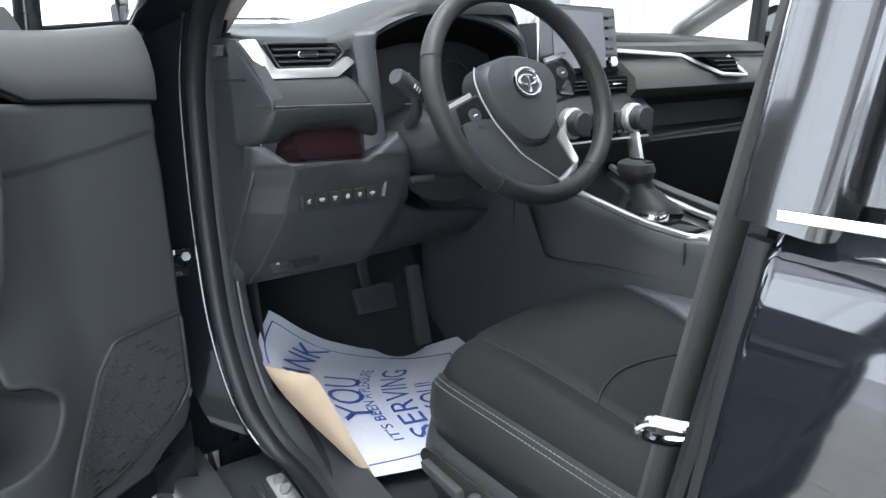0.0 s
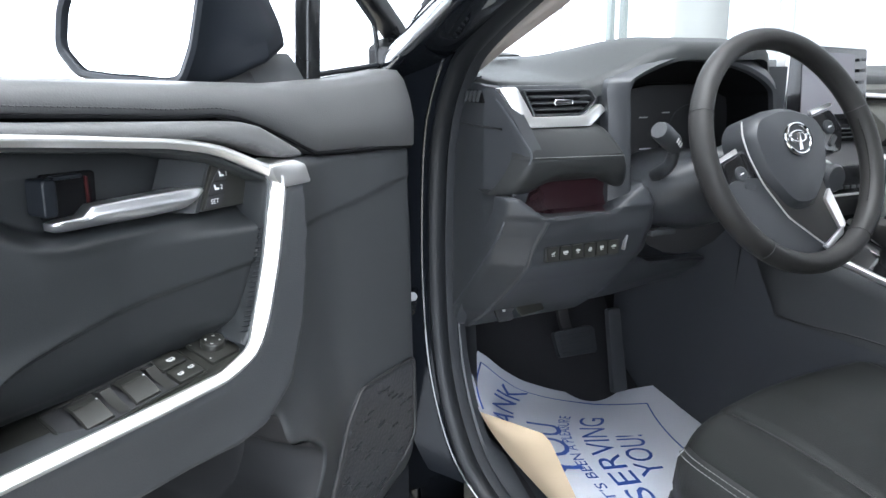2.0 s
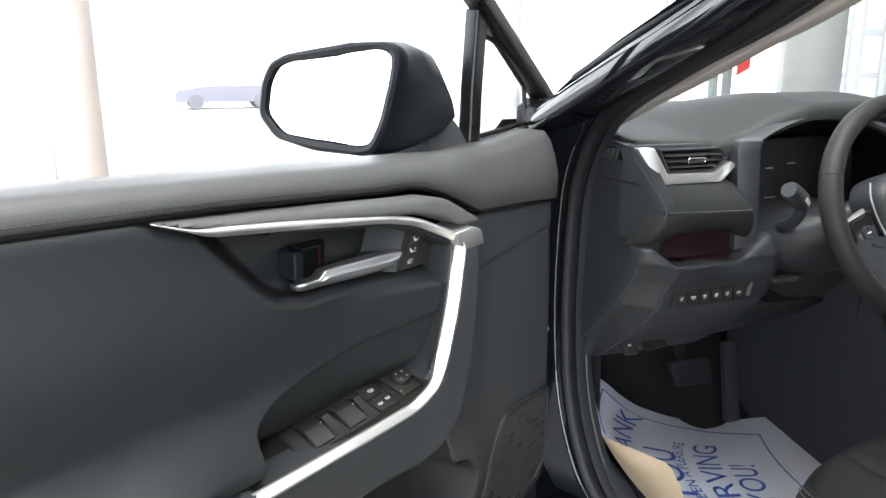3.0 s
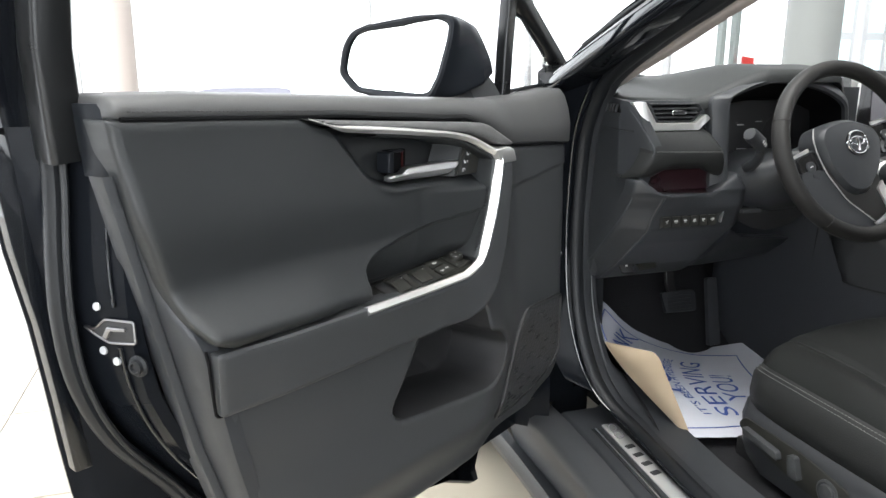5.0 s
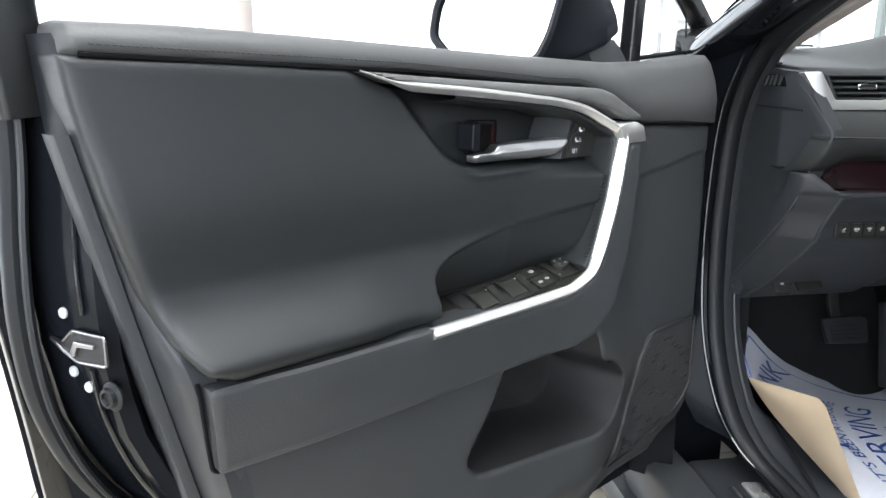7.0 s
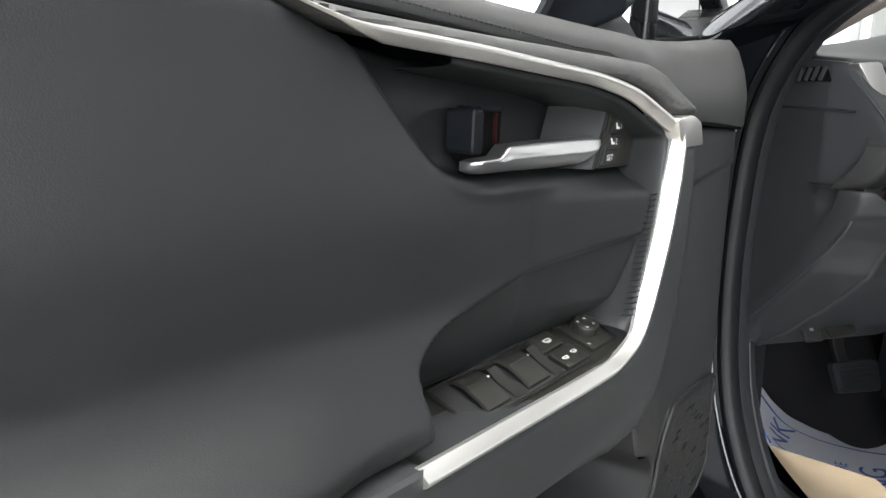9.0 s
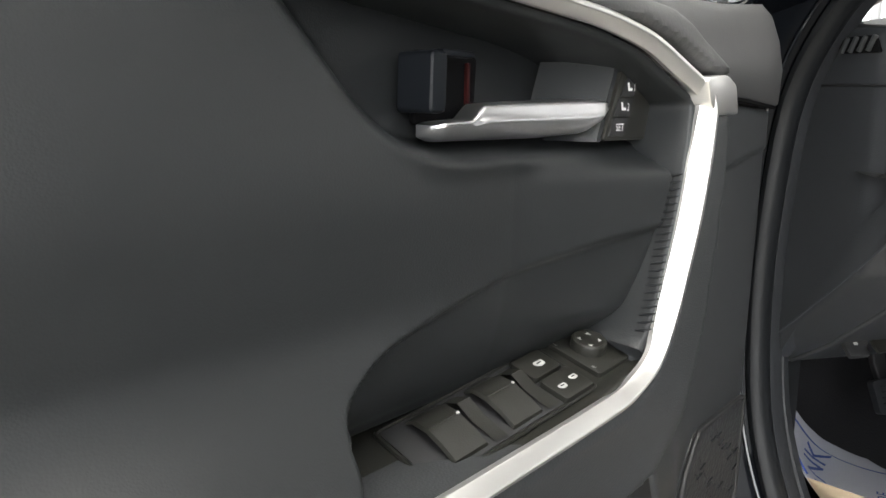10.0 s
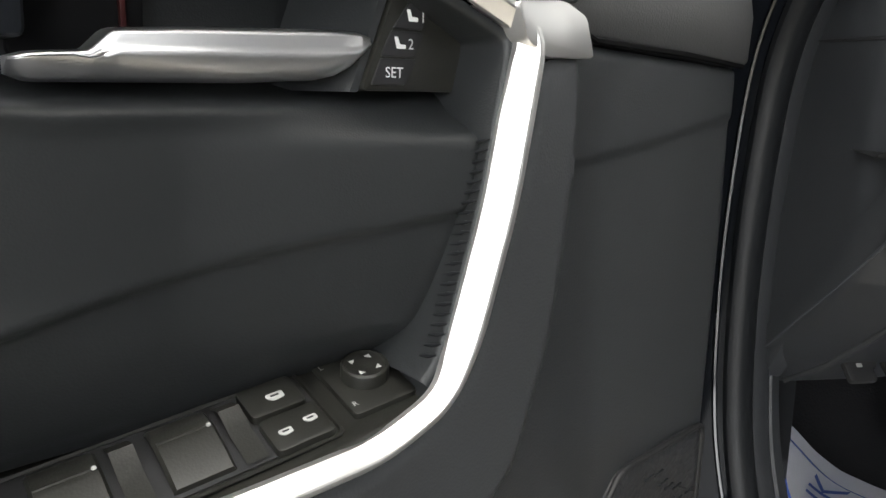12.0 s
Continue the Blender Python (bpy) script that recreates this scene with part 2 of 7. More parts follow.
def lathe_bm(profile, m=None, bm=None, seg=28):
    """Turns (radius, height) round z."""
    bm2 = bmesh.new()
    rows = []
    for r, z in profile:
        rows.append([bm2.verts.new((r * math.cos(2 * math.pi * i / seg), r * math.sin(2 * math.pi * i / seg), z)) for i in range(seg)])
    for a, b in zip(rows, rows[1:]):
        for i in range(seg):
            bm2.faces.new((a[i], a[(i + 1) % seg], b[(i + 1) % seg], b[i]))
    bm2.faces.new(rows[0][::-1])
    bm2.faces.new(rows[-1])
    bmesh.ops.recalc_face_normals(bm2, faces=bm2.faces)
    if m is not None:
        bmesh.ops.transform(bm2, matrix=m, verts=bm2.verts)
    return merge(bm, bm2)


def loft_bm(rows, bm=None, close_u=False, cap=False):
    """A skin over rows of points, all of one length."""
    bm = bm or bmesh.new()
    vs = [[bm.verts.new(p) for p in row] for row in rows]
    for a, b in zip(vs, vs[1:]):
        n = len(a)
        for i in range(n if close_u else n - 1):
            bm.faces.new((a[i], a[(i + 1) % n], b[(i + 1) % n], b[i]))
    if cap:
        bm.faces.new(vs[0][::-1])
        bm.faces.new(vs[-1])
    return bm


def near_outline(px, py, outline):
    """Signed distance (inside positive) and nearest point of a closed outline, for arrays."""
    o = np.array([(p[0], p[1]) for p in outline], float)
    best = np.full(px.shape, 1e9)
    nx, ny = px.copy(), py.copy()
    inside = np.zeros(px.shape, bool)
    for a, b in zip(o, np.roll(o, -1, 0)):
        d = b - a
        t = np.clip(((px - a[0]) * d[0] + (py - a[1]) * d[1]) / max(1e-12, d @ d), 0, 1)
        cx, cy = a[0] + t * d[0], a[1] + t * d[1]
        dist = np.hypot(px - cx, py - cy)
        closer = dist < best
        best, nx, ny = np.where(closer, dist, best), np.where(closer, cx, nx), np.where(closer, cy, ny)
        if abs(d[1]) > 1e-12:
            cross = ((a[1] > py) != (b[1] > py)) & (px < d[0] * (py - a[1]) / d[1] + a[0])
            inside ^= cross
    return np.where(inside, best, -best), nx, ny


def step(x, a, b):
    t = np.clip((x - a) / (b - a), 0, 1)
    return t * t * (3 - 2 * t)


def panel(name, outline, height, mat, parent, label="", size=0.005, lip=0.012, order="xhy", holes=(), back=-1, roll=0.004, sharp=40):
    """A moulded panel: a fine skin over an outline in (x, y), its height from a function, with a rolled lip.
    order tells how x, y and height h stand in the space of the parent. Bulk of the shape lies in the height function."""
    o = np.array([(p[0], p[1]) for p in outline], float)
    x0, y0 = o.min(0) - size
    x1, y1 = o.max(0) + size
    nx, ny = int((x1 - x0) / size) + 2, int((y1 - y0) / size) + 2
    gx, gy = np.meshgrid(x0 + np.arange(nx) * size, y0 + np.arange(ny) * size, indexing="ij")
    cx, cy = gx[:-1, :-1] + size / 2, gy[:-1, :-1] + size / 2
    keep = near_outline(cx, cy, outline)[0] > 0
    for h in holes:
        keep &= near_outline(cx, cy, h)[0] < 0
    idx = -np.ones((nx, ny), int)
    count = {}
    quads = []
    for i, j in zip(*np.nonzero(keep)):
        q = [(i, j), (i + 1, j), (i + 1, j + 1), (i, j + 1)]
        quads.append(q)
        for a, b in zip(q, q[1:] + q[:1]):
            k = (a, b) if a < b else (b, a)
            count[k] = count.get(k, 0) + 1
    rim = {v for k, c in count.items() if c == 1 for v in k}
    sx, sy = gx.copy(), gy.copy()
    for ol in (outline, *holes):
        d, qx, qy = near_outline(gx, gy, ol)
        for v in rim:
            if abs(d[v]) < size * 1.5:
                sx[v], sy[v] = qx[v], qy[v]
    used = sorted({v for q in quads for v in q})
    ux, uy = np.array([sx[v] for v in used]), np.array([sy[v] for v in used])
    hh = height(ux, uy)
    d = near_outline(ux, uy, outline)[0]
    for h in holes:
        d = np.minimum(d, -near_outline(ux, uy, h)[0])
    hh = hh + back * roll * (1 - np.sqrt(np.clip(1 - (1 - np.clip(d / (roll * 1.6), 0, 1)) ** 2, 0, 1)))
    pos = {"xhy": lambda a, b, c: (a, c, b), "xyh": lambda a, b, c: (a, b, c), "hxy": lambda a, b, c: (c, a, b)}[order]
    num = {v: k for k, v in enumerate(used)}
    verts = [pos(a, b, c) for a, b, c in zip(ux, uy, hh)]
    faces = [[num[v] for v in q] for q in quads]
    low = {}
    for v in rim:
        k = num[v]
        low[v] = len(verts)
        verts.append(pos(ux[k], uy[k], hh[k] + back * lip))
    for q in quads:
        for a, b in zip(q, q[1:] + q[:1]):
            if count[(a, b) if a < b else (b, a)] == 1:
                faces.append([num[b], num[a], low[a], low[b]])
    me = bpy.data.meshes.new(name)
    me.from_pydata(verts, [], faces)
    me.update()
    for p in me.polygons:
        p.use_smooth = True
    me.set_sharp_from_angle(angle=radians(sharp))
    me.materials.append(mat)
    ob = new(name, me)
    if parent:
        ob.parent = parent
    if label:
        ob["label"] = label
    return ob


def text_mesh(words, size):
    cu = bpy.data.curves.new("words", 'FONT')
    cu.body, cu.size, cu.resolution_u = words, size, 3
    ob = bpy.data.objects.new("words", cu)
    me = bpy.data.meshes.new_from_object(ob)
    bpy.data.objects.remove(ob)
    return me


def stitches(name, path, length, gap, r, mat, parent, axis, label=""):
    """A row of small thread stitches along a path."""
    bm = bmesh.new()
    dist, last = 0.0, None
    start = 0.0
    pts = [Vector(p) for p in path]
    acc = [0.0]
    for a, b in zip(pts, pts[1:]):
        acc.append(acc[-1] + (b - a).length)

    def at(s):
        k = max(0, min(len(pts) - 2, int(np.searchsorted(acc, s)) - 1))
        t = (s - acc[k]) / max(1e-9, acc[k + 1] - acc[k])
        return pts[k].lerp(pts[k + 1], t)
    s = 0.0
    while s + length < acc[-1]:
        p, q = at(s), at(s + length)
        if (q - p).length > 1e-5:
            mid = (p + q) / 2 + Vector(axis) * r * 0.5
            sweep_bm([p, mid, q], circle(r, 5), axis, bm=bm)
        s += length + gap
    return finish(bm, name, mat, parent, label)


# ---- the car: one thing, with its door, dashboard, wheel, seat and shell as parts ----
car = thing("car", "black compact SUV with its driver's door open, on a showroom floor", "car")


def curve_at(table, x):
    t = sorted(table)
    return float(np.interp(x, [p[0] for p in t], [p[1] for p in t]))


# ---- driver's door, in (along from the hinge, inward, up) ----
door = thing("driver_door", "open black driver's door with charcoal inner trim", parent=car, turn=214)
REAR = [(0.34, 0.94), (0.42, 1.015), (0.50, 1.062), (0.60, 1.088), (0.69, 1.099), (0.76, 1.105), (0.86, 1.116), (0.954, 1.132), (1.04, 1.141), (1.14, 1.148)]


def rear_u(w):
    return curve_at(REAR, w)


RIN = [(0.34, 0.40), (0.40, 0.52), (0.44, 0.69), (0.49, 0.86), (0.555, 0.945), (0.63, 1.000), (0.71, 1.058), (0.79, 1.089), (0.87, 1.100), (0.95, 1.099), (1.03, 1.092), (1.12, 1.088)]


def inner_u(w):
    return curve_at(RIN, w)


rows = []
for w in [0.34, 0.36, 0.40, 0.44, 0.47, 0.50, 0.53, 0.56, 0.59, 0.62, 0.66, 0.70, 0.74, 0.78, 0.82, 0.86, 0.90, 0.95, 1.0, 1.05, 1.085, 1.095]:
    r, q = rear_u(w), inner_u(w)
    k = 0.02 if w in (0.34, 1.095) else 0.0
    rows.append([(0.085, 0.022 - k, w), (0.045, -0.03, w), (0.045, -0.10 + k, w), (0.5, -0.125 + k, w), (r - 0.03, -0.125 + k, w), (r + 0.004, -0.118 + k, w), (r + 0.006, -0.108 + k, w), (r - 0.010, -0.094 + k, w),
                 (r - 0.018, -0.086, w), (min(r - 0.019, q + 0.014), -0.074, w), (q, -0.060, w), (q - 0.008, -0.034, w), (q - 0.014, -0.022, w), (q - 0.032, 0.028 - k, w), (q - 0.046, 0.032 - k, w), (q - 0.080, -0.02, w), (min(0.5, q - 0.15), -0.06, w), (0.10, -0.06, w)])
body(door, part("door_shell", loft_bm(rows, close_u=True, cap=True), M_JAMB, door))

# seal round the door's edge
seal = spline([(1.085, -0.040, 1.40), (1.100, -0.044, 1.24), (1.098, -0.046, 1.12), (1.100, -0.046, 1.03), (1.107, -0.046, 0.95), (1.109, -0.046, 0.87), (1.099, -0.046, 0.79), (1.068, -0.044, 0.71), (1.010, -0.042, 0.63), (0.955, -0.04, 0.555), (0.87, -0.04, 0.49), (0.70, -0.04, 0.44), (0.4, -0.04, 0.42), (0.08, -0.04, 0.42)], 6)
part("door_seal", sweep_bm(seal, circle(0.011, 10, 0.014), (0, 1, 0)), M_RUBBER, door, "black rubber seal")
seal2 = [p + Vector((-0.004, 0.020, 0)) for p in seal[10:]]
part("seal_lip", sweep_bm(seal2, circle(0.004, 8, 0.006), (0, 1, 0)), M_RUBBER, door)

# trim panels
MAIN = [(1.084, 1.1060), (0.95, 1.1030), (0.83, 1.0985), (0.78, 1.081), (0.70, 1.075), (0.563, 1.062), (0.52, 1.053), (0.448, 1.022), (0.476, 0.936), (0.494, 0.876), (0.500, 0.842), (0.784, 0.842), (0.80, 0.842), (0.99, 0.843),
        (1.012, 0.852), (1.028, 0.875), (1.045, 0.92), (1.066, 1.00), (1.080, 1.07)]
SCOOP = ring([(0.775, 1.085), (0.715, 1.012), (0.690, 0.994), (0.663, 0.987), (0.591, 0.988), (0.470, 0.992), (0.43, 1.05), (0.60, 1.11)], 0.012)
CREASE = [(0.43, 0.946), (0.47, 0.941), (0.553, 0.929), (0.625, 0.918), (0.683, 0.9065), (0.715, 0.8985), (0.740, 0.886), (0.749, 0.872), (0.752, 0.84)]
POD = [(0.752, 0.79)] + [(v.x, v.z) for v in spline([(u, 0, w) for u, w in reversed(CREASE)], 5)] + [(0.42, 0.79)]


SILVER = [(0.843, 0.570), (0.850, 0.530), (0.860, 0.507), (0.870, 0.4997), (0.880, 0.494), (0.90, 0.488), (0.94, 0.476), (0.98, 0.4655), (1.02, 0.4525), (1.06, 0.44)]


def pad(u, w):
    """The padded face: flat above, swelling into the armrest below."""
    v = 0.060 + 0.016 * step(w, 1.10, 0.96)
    v = v + 0.056 * step(w, 0.925, 0.838) ** 1.25 * (0.66 + 0.34 * step(u, 0.745, 0.86))
    return v - 0.010 * step(w, 0.862, 0.843) * step(u, 0.76, 0.82)


def main_height(u, w):
    front = 0.034 * np.clip((0.61 - u) / 0.13, 0, 1) ** 1.3
    v = pad(u, w) + front * step(w, 0.992, 0.970)
    d = near_outline(u, w, SCOOP)[0]
    soft = step(u, 0.66, 0.72)
    v = v + 0.0022 * np.exp(-((d + 0.003) / 0.006) ** 2) * step(w, 1.03, 1.0) * step(u, 0.72, 0.67) - 0.036 * step(d, -0.003 - 0.006 * soft, 0.010 + 0.012 * soft)
    d = near_outline(u, w, POD)[0]
    top = np.interp(u, [p[0] for p in CREASE], [p[1] for p in CREASE])
    low = 1 - np.clip((w - 0.850) / np.maximum(0.012, top - 0.850), 0, 1.2)
    inner = 0.0715 - 0.020 * np.sign(low) * low ** 2 + front * step(w, 0.842, 0.885)
    return v + (np.minimum(inner, v - 0.002) - v) * step(d, -0.0014, 0.0050)


panel("door_panel", MAIN, main_height, M_SOFT, door, "padded charcoal door panel", size=0.0022, lip=0.07, roll=0.009, sharp=75)

LOWER = [(1.000, 0.764), (0.984, 0.70), (0.964, 0.64), (0.934, 0.575), (0.885, 0.512), (0.80, 0.460), (0.60, 0.436), (0.30, 0.440), (0.18, 0.444), (0.108, 0.49), (0.101, 0.66), (0.104, 0.90), (0.110, 1.018), (0.31, 1.026), (0.420, 1.030),
         (0.430, 0.93), (0.455, 0.84), (0.50, 0.775), (0.60, 0.764)]
POCKET = ring([(0.690, 0.640), (0.655, 0.705), (0.634, 0.757), (0.456, 0.757), (0.445, 0.7090), (0.4044, 0.6960), (0.3660, 0.6620), (0.3771, 0.6330), (0.4023, 0.6060), (0.45, 0.5975), (0.52, 0.6010), (0.60, 0.6080), (0.672, 0.6180)], 0.016)
SPEAKER = ring([(0.249, 0.6925), (0.113, 0.6930), (0.113, 0.566), (0.1345, 0.545), (0.204, 0.498), (0.262, 0.474), (0.325, 0.474), (0.3526, 0.489), (0.3660, 0.5186), (0.355, 0.548), (0.290, 0.6546)], 0.012)


def lower_height(u, w):
    v = 0.050 + 0.036 * step(u, 0.28, 0.46)
    v = v + 0.022 * np.exp(-((u - 0.40) / 0.10) ** 2 - ((w - 0.66) / 0.10) ** 2)
    v = v - 0.026 * step(w, 0.54, 0.455)
    v = v + 0.012 * step(w, 0.62, 0.76) * step(u, 0.40, 0.5)
    v = v + 0.0025 * step(w, np.interp(u, [0.10, 0.16, 0.23, 0.30, 0.42], [0.977, 0.971, 0.959, 0.951, 0.945]) - 0.003, np.interp(u, [0.10, 0.16, 0.23, 0.30, 0.42], [0.977, 0.971, 0.959, 0.951, 0.945]) + 0.003)
    return v


panel("lower_panel", LOWER, lower_height, M_PLASTIC2, door, "dark moulded plastic lower door panel with a map pocket", size=0.0032, lip=0.012, roll=0.007, sharp=80, holes=(POCKET,))


def pocket_ring(f, depth):
    """The pocket's wall at a depth, drawn in most at its front end."""
    out = []
    for p in POCKET:
        c = Vector((0.545, 0.680)) - Vector((p[0], p[1]))
        k = f * (0.006 + 0.014 * float(step(np.array(p[0]), 0.47, 0.37)))
        u, w = p[0] + c.normalized().x * k, p[1] + c.normalized().y * k
        out.append((u, float(lower_height(np.array([p[0]]), np.array([p[1]]))[0]) - depth, w))
    return out


# tub darker than the panel around it, the pocket's shade put into colour
part("map_pocket", loft_bm([pocket_ring(0.0, 0.003), pocket_ring(0.05, 0.012), pocket_ring(0.35, 0.030), pocket_ring(0.75, 0.075), pocket_ring(0.95, 0.120), pocket_ring(1.6, 0.125), [(0.545, -0.030, 0.68)] * len(POCKET)], close_u=True), M_DARK, door, "deep map pocket, darkened for its shade", sharp=50)

# speaker grille with its fine mesh
M_GRILLE = material("speaker mesh", (0.030, 0.031, 0.033), 0.5, grain=0.9, grain_size=0.006)
panel("speaker_grille", SPEAKER, lambda u, w: lower_height(u, w) + 0.007, M_GRILLE, door, "black meshed speaker grille", size=0.005, lip=0.012, roll=0.006)
rim = [Vector((p[0], float(lower_height(np.array([p[0]]), np.array([p[1]]))[0]) + 0.005, p[1])) for p in SPEAKER]
part("speaker_rim", sweep_bm(rim, circle(0.003, 8), (0, 1, 0), closed=True), M_DARK, door)
# raised pattern of crossing ridges on the grille
for k, (u0, w0, u1, w1) in enumerate(((0.120, 0.625, 0.215, 0.677), (0.12, 0.576, 0.255, 0.650), (0.15, 0.545, 0.285, 0.620), (0.20, 0.515, 0.310, 0.577), (0.25, 0.490, 0.335, 0.536), (0.20, 0.680, 0.122, 0.602), (0.245, 0.665, 0.150, 0.545), (0.275, 0.630, 0.195, 0.515), (0.305, 0.590, 0.245, 0.490), (0.335, 0.545, 0.300, 0.485))):
    pts = []
    for t in np.linspace(0, 1, 9):
        u, w = u0 + (u1 - u0) * t, w0 + (w1 - w0) * t
        pts.append(Vector((u, float(lower_height(np.array([u]), np.array([w]))[0]) + 0.0066, w)))
    part("grille_ridge", sweep_bm(pts, circle(0.0013, 6), (0, 1, 0)), M_GRILLE, door)
    for t in np.arange(0.12, 0.95, 0.26):
        u, w = u0 + (u1 - u0) * t, w0 + (w1 - w0) * t
        v = float(lower_height(np.array([u]), np.array([w]))[0]) + 0.0078
        part("grille_dash", box_bm((0.014, 0.002, 0.0022), 0.0007, Matrix.Translation((u, v, w)) @ pose(0, 0, 0, 0, 6, 0)), M_RUBBER2, door)
# armrest frame that runs under and in front of the silver trim
ARM = [(1.012, 0.8405), (0.772, 0.8395), (0.765, 0.831), (0.545, 0.830), (0.510, 0.846), (0.490, 0.868), (0.466, 0.936), (0.446, 1.010), (0.4205, 1.013), (0.417, 0.99), (0.420, 0.93), (0.432, 0.86), (0.455, 0.80), (0.495, 0.766), (0.53, 0.757), (1.004, 0.757)]
part("armrest_gap", sweep_bm(rounded([(1.0165, 0.0985, 0.8430), (1.0150, 0.1000, 0.8300), (1.0115, 0.0980, 0.790), (1.0070, 0.0950, 0.757), (0.985, 0.0950, 0.7535)], 0.006), circle(0.0022, 6), (0, 1, 0)), M_VOID, door)
panel("armrest", ring(ARM, 0.004), lambda u, w: 0.1238 - 0.0010 * step(u, 0.46, 0.54) - 0.011 * step(w, 0.838, 0.757) * step(u, 0.46, 0.60) - 0.006 * step(u, 0.90, 1.01), M_PLASTIC2, door, "grey plastic armrest front", size=0.004, lip=0.055, roll=0.003)

# upper strip above the silver trim
STRIP = [(0.822, 1.0965), (0.76, 1.0925), (0.653, 1.0865), (0.56, 1.082), (0.486, 1.0785), (0.462, 1.0725), (0.440, 1.0600), (0.4165, 1.0450), (0.4170, 1.0385), (0.446, 1.0400), (0.488, 1.0545), (0.53, 1.0645), (0.588, 1.0680), (0.70, 1.0775), (0.78, 1.085)]


def strip_height(u, w):
    """A padded ledge that leans back a little."""
    foot = np.interp(u, [0.417, 0.446, 0.488, 0.53, 0.588, 0.70, 0.78, 0.83], [1.0385, 1.040, 1.0545, 1.0645, 1.068, 1.0775, 1.085, 1.0965])
    return 0.072 + 0.050 * step(u, 0.86, 0.40) - 0.45 * np.clip(w - foot - 0.004, 0, 0.03)


panel("upper_strip", ring(STRIP, 0.006), strip_height, M_BELT, door, "grained grey padded strip", size=0.0025, lip=0.03, roll=0.006)


# belt line pad and the soft corner in front of it
TOP = [(0.03, 1.136), (0.08, 1.133), (0.15, 1.125), (0.22, 1.118), (0.35, 1.113), (0.6, 1.121), (0.82, 1.129), (0.98, 1.134), (1.10, 1.133)]
LOW = [(0.03, 1.018), (0.07, 1.018), (0.20, 1.026), (0.32, 1.030), (0.365, 1.050), (0.405, 1.067), (0.44, 1.078), (0.47, 1.083), (0.527, 1.084), (0.60, 1.089), (0.75, 1.098), (1.0, 1.105), (1.10, 1.108)]


def belt_rows():
    out = []
    for u in np.linspace(0.108, 1.070, 120):
        t, b = curve_at(TOP, u), curve_at(LOW, u)
        f = 0.052 + 0.004 * float(step(np.array(u), 0.3, 0.1)) - 0.010 * float(step(np.array(u), 0.12, 0.05)) + 0.004 * float(np.exp(-((u - 0.40) / 0.05) ** 2))
        g = t - b
        out.append([(u, f - 0.02, b - 0.002), (u, f - 0.002, b - 0.002), (u, f + 0.003, b + 0.003), (u, f + 0.004, b + 0.35 * g), (u, f - 0.002, b + 0.62 * g), (u, f - 0.012, b + 0.86 * g), (u, f - 0.024, t - 0.002), (u, 0.005, t), (u, -0.03, t - 0.001), (u, -0.045, t - 0.006), (u, -0.05, t - 0.03)])
    for d, k in ((0.004, 0.93), (0.007, 0.75), (0.008, 0.4), (0.008, 0.0)):
        out.append([(1.070 + d, 0.002 + (v - 0.002) * k, 1.112 + (w - 1.112) * k) for _, v, w in out[119]])
    return out


part("belt_pad", loft_bm(belt_rows()), M_BELT, door, "grained grey belt line pad with stitching", sharp=50)
line = [Vector((u, 0.0565, curve_at(LOW, u) + 0.007)) for u in np.linspace(1.06, 0.36, 140)]
tagged(stitches("belt_stitching", line, 0.0034, 0.0022, 0.0008, M_THREAD3, door, (0, 1, 0)), kind="stuff")
groove = [Vector((u, 0.0555, curve_at(LOW, u) - 0.001)) for u in np.linspace(1.068, 0.112, 140)]
part("belt_seam", sweep_bm(groove, circle(0.0022, 6), (0, 1, 0)), M_VOID, door)

# silver trim
path = rounded([(0.822, 0.068, 1.097), (0.778, 0.080, 1.083), (0.690, 0.092, 1.0765), (0.565, 0.107, 1.065), (0.522, 0.114, 1.056), (0.4525, 0.127, 1.024), (0.4645, 0.130, 0.980), (0.4720, 0.129, 0.940), (0.4890, 0.126, 0.879), (0.504, 0.1245, 0.850), (0.542, 0.1240, 0.8355), (0.61, 0.1245, 0.8340), (0.777, 0.1265, 0.8335)], 0.016, 6)

BAND = [(-0.0090, -0.0115), (-0.0082, -0.0100), (-0.0010, -0.0006), (0.0002, 0.0), (0.0030, -0.0004), (0.0052, -0.0026), (0.0068, -0.0065), (0.0068, -0.016), (-0.0090, -0.016)]


def taper(t):
    return min(1.0, 0.15 + t * 9.0) * (0.62 + 0.38 * float(step(np.array(t), 0.35, 0.50))) * (1.0 - 0.30 * float(step(np.array(t), 0.66, 0.78)))


part("silver_trim", sweep_bm(path, BAND, (0, 1, 0), scale=taper), M_SATIN, door, "satin silver trim strip", sharp=24)
cap = slab_bm(ring([(0.4720, 1.0350), (0.4382, 1.0380), (0.4207, 1.0320), (0.4127, 1.0120), (0.4500, 1.0110), (0.4640, 1.0180)], 0.004), 0.0480, 0.004, Matrix(((1, 0, 0, 0), (0, 0, 1, 0.078), (0, 1, 0, 0), (0, 0, 0, 1))))
part("silver_corner", cap, M_SATIN, door, "satin silver corner cap")

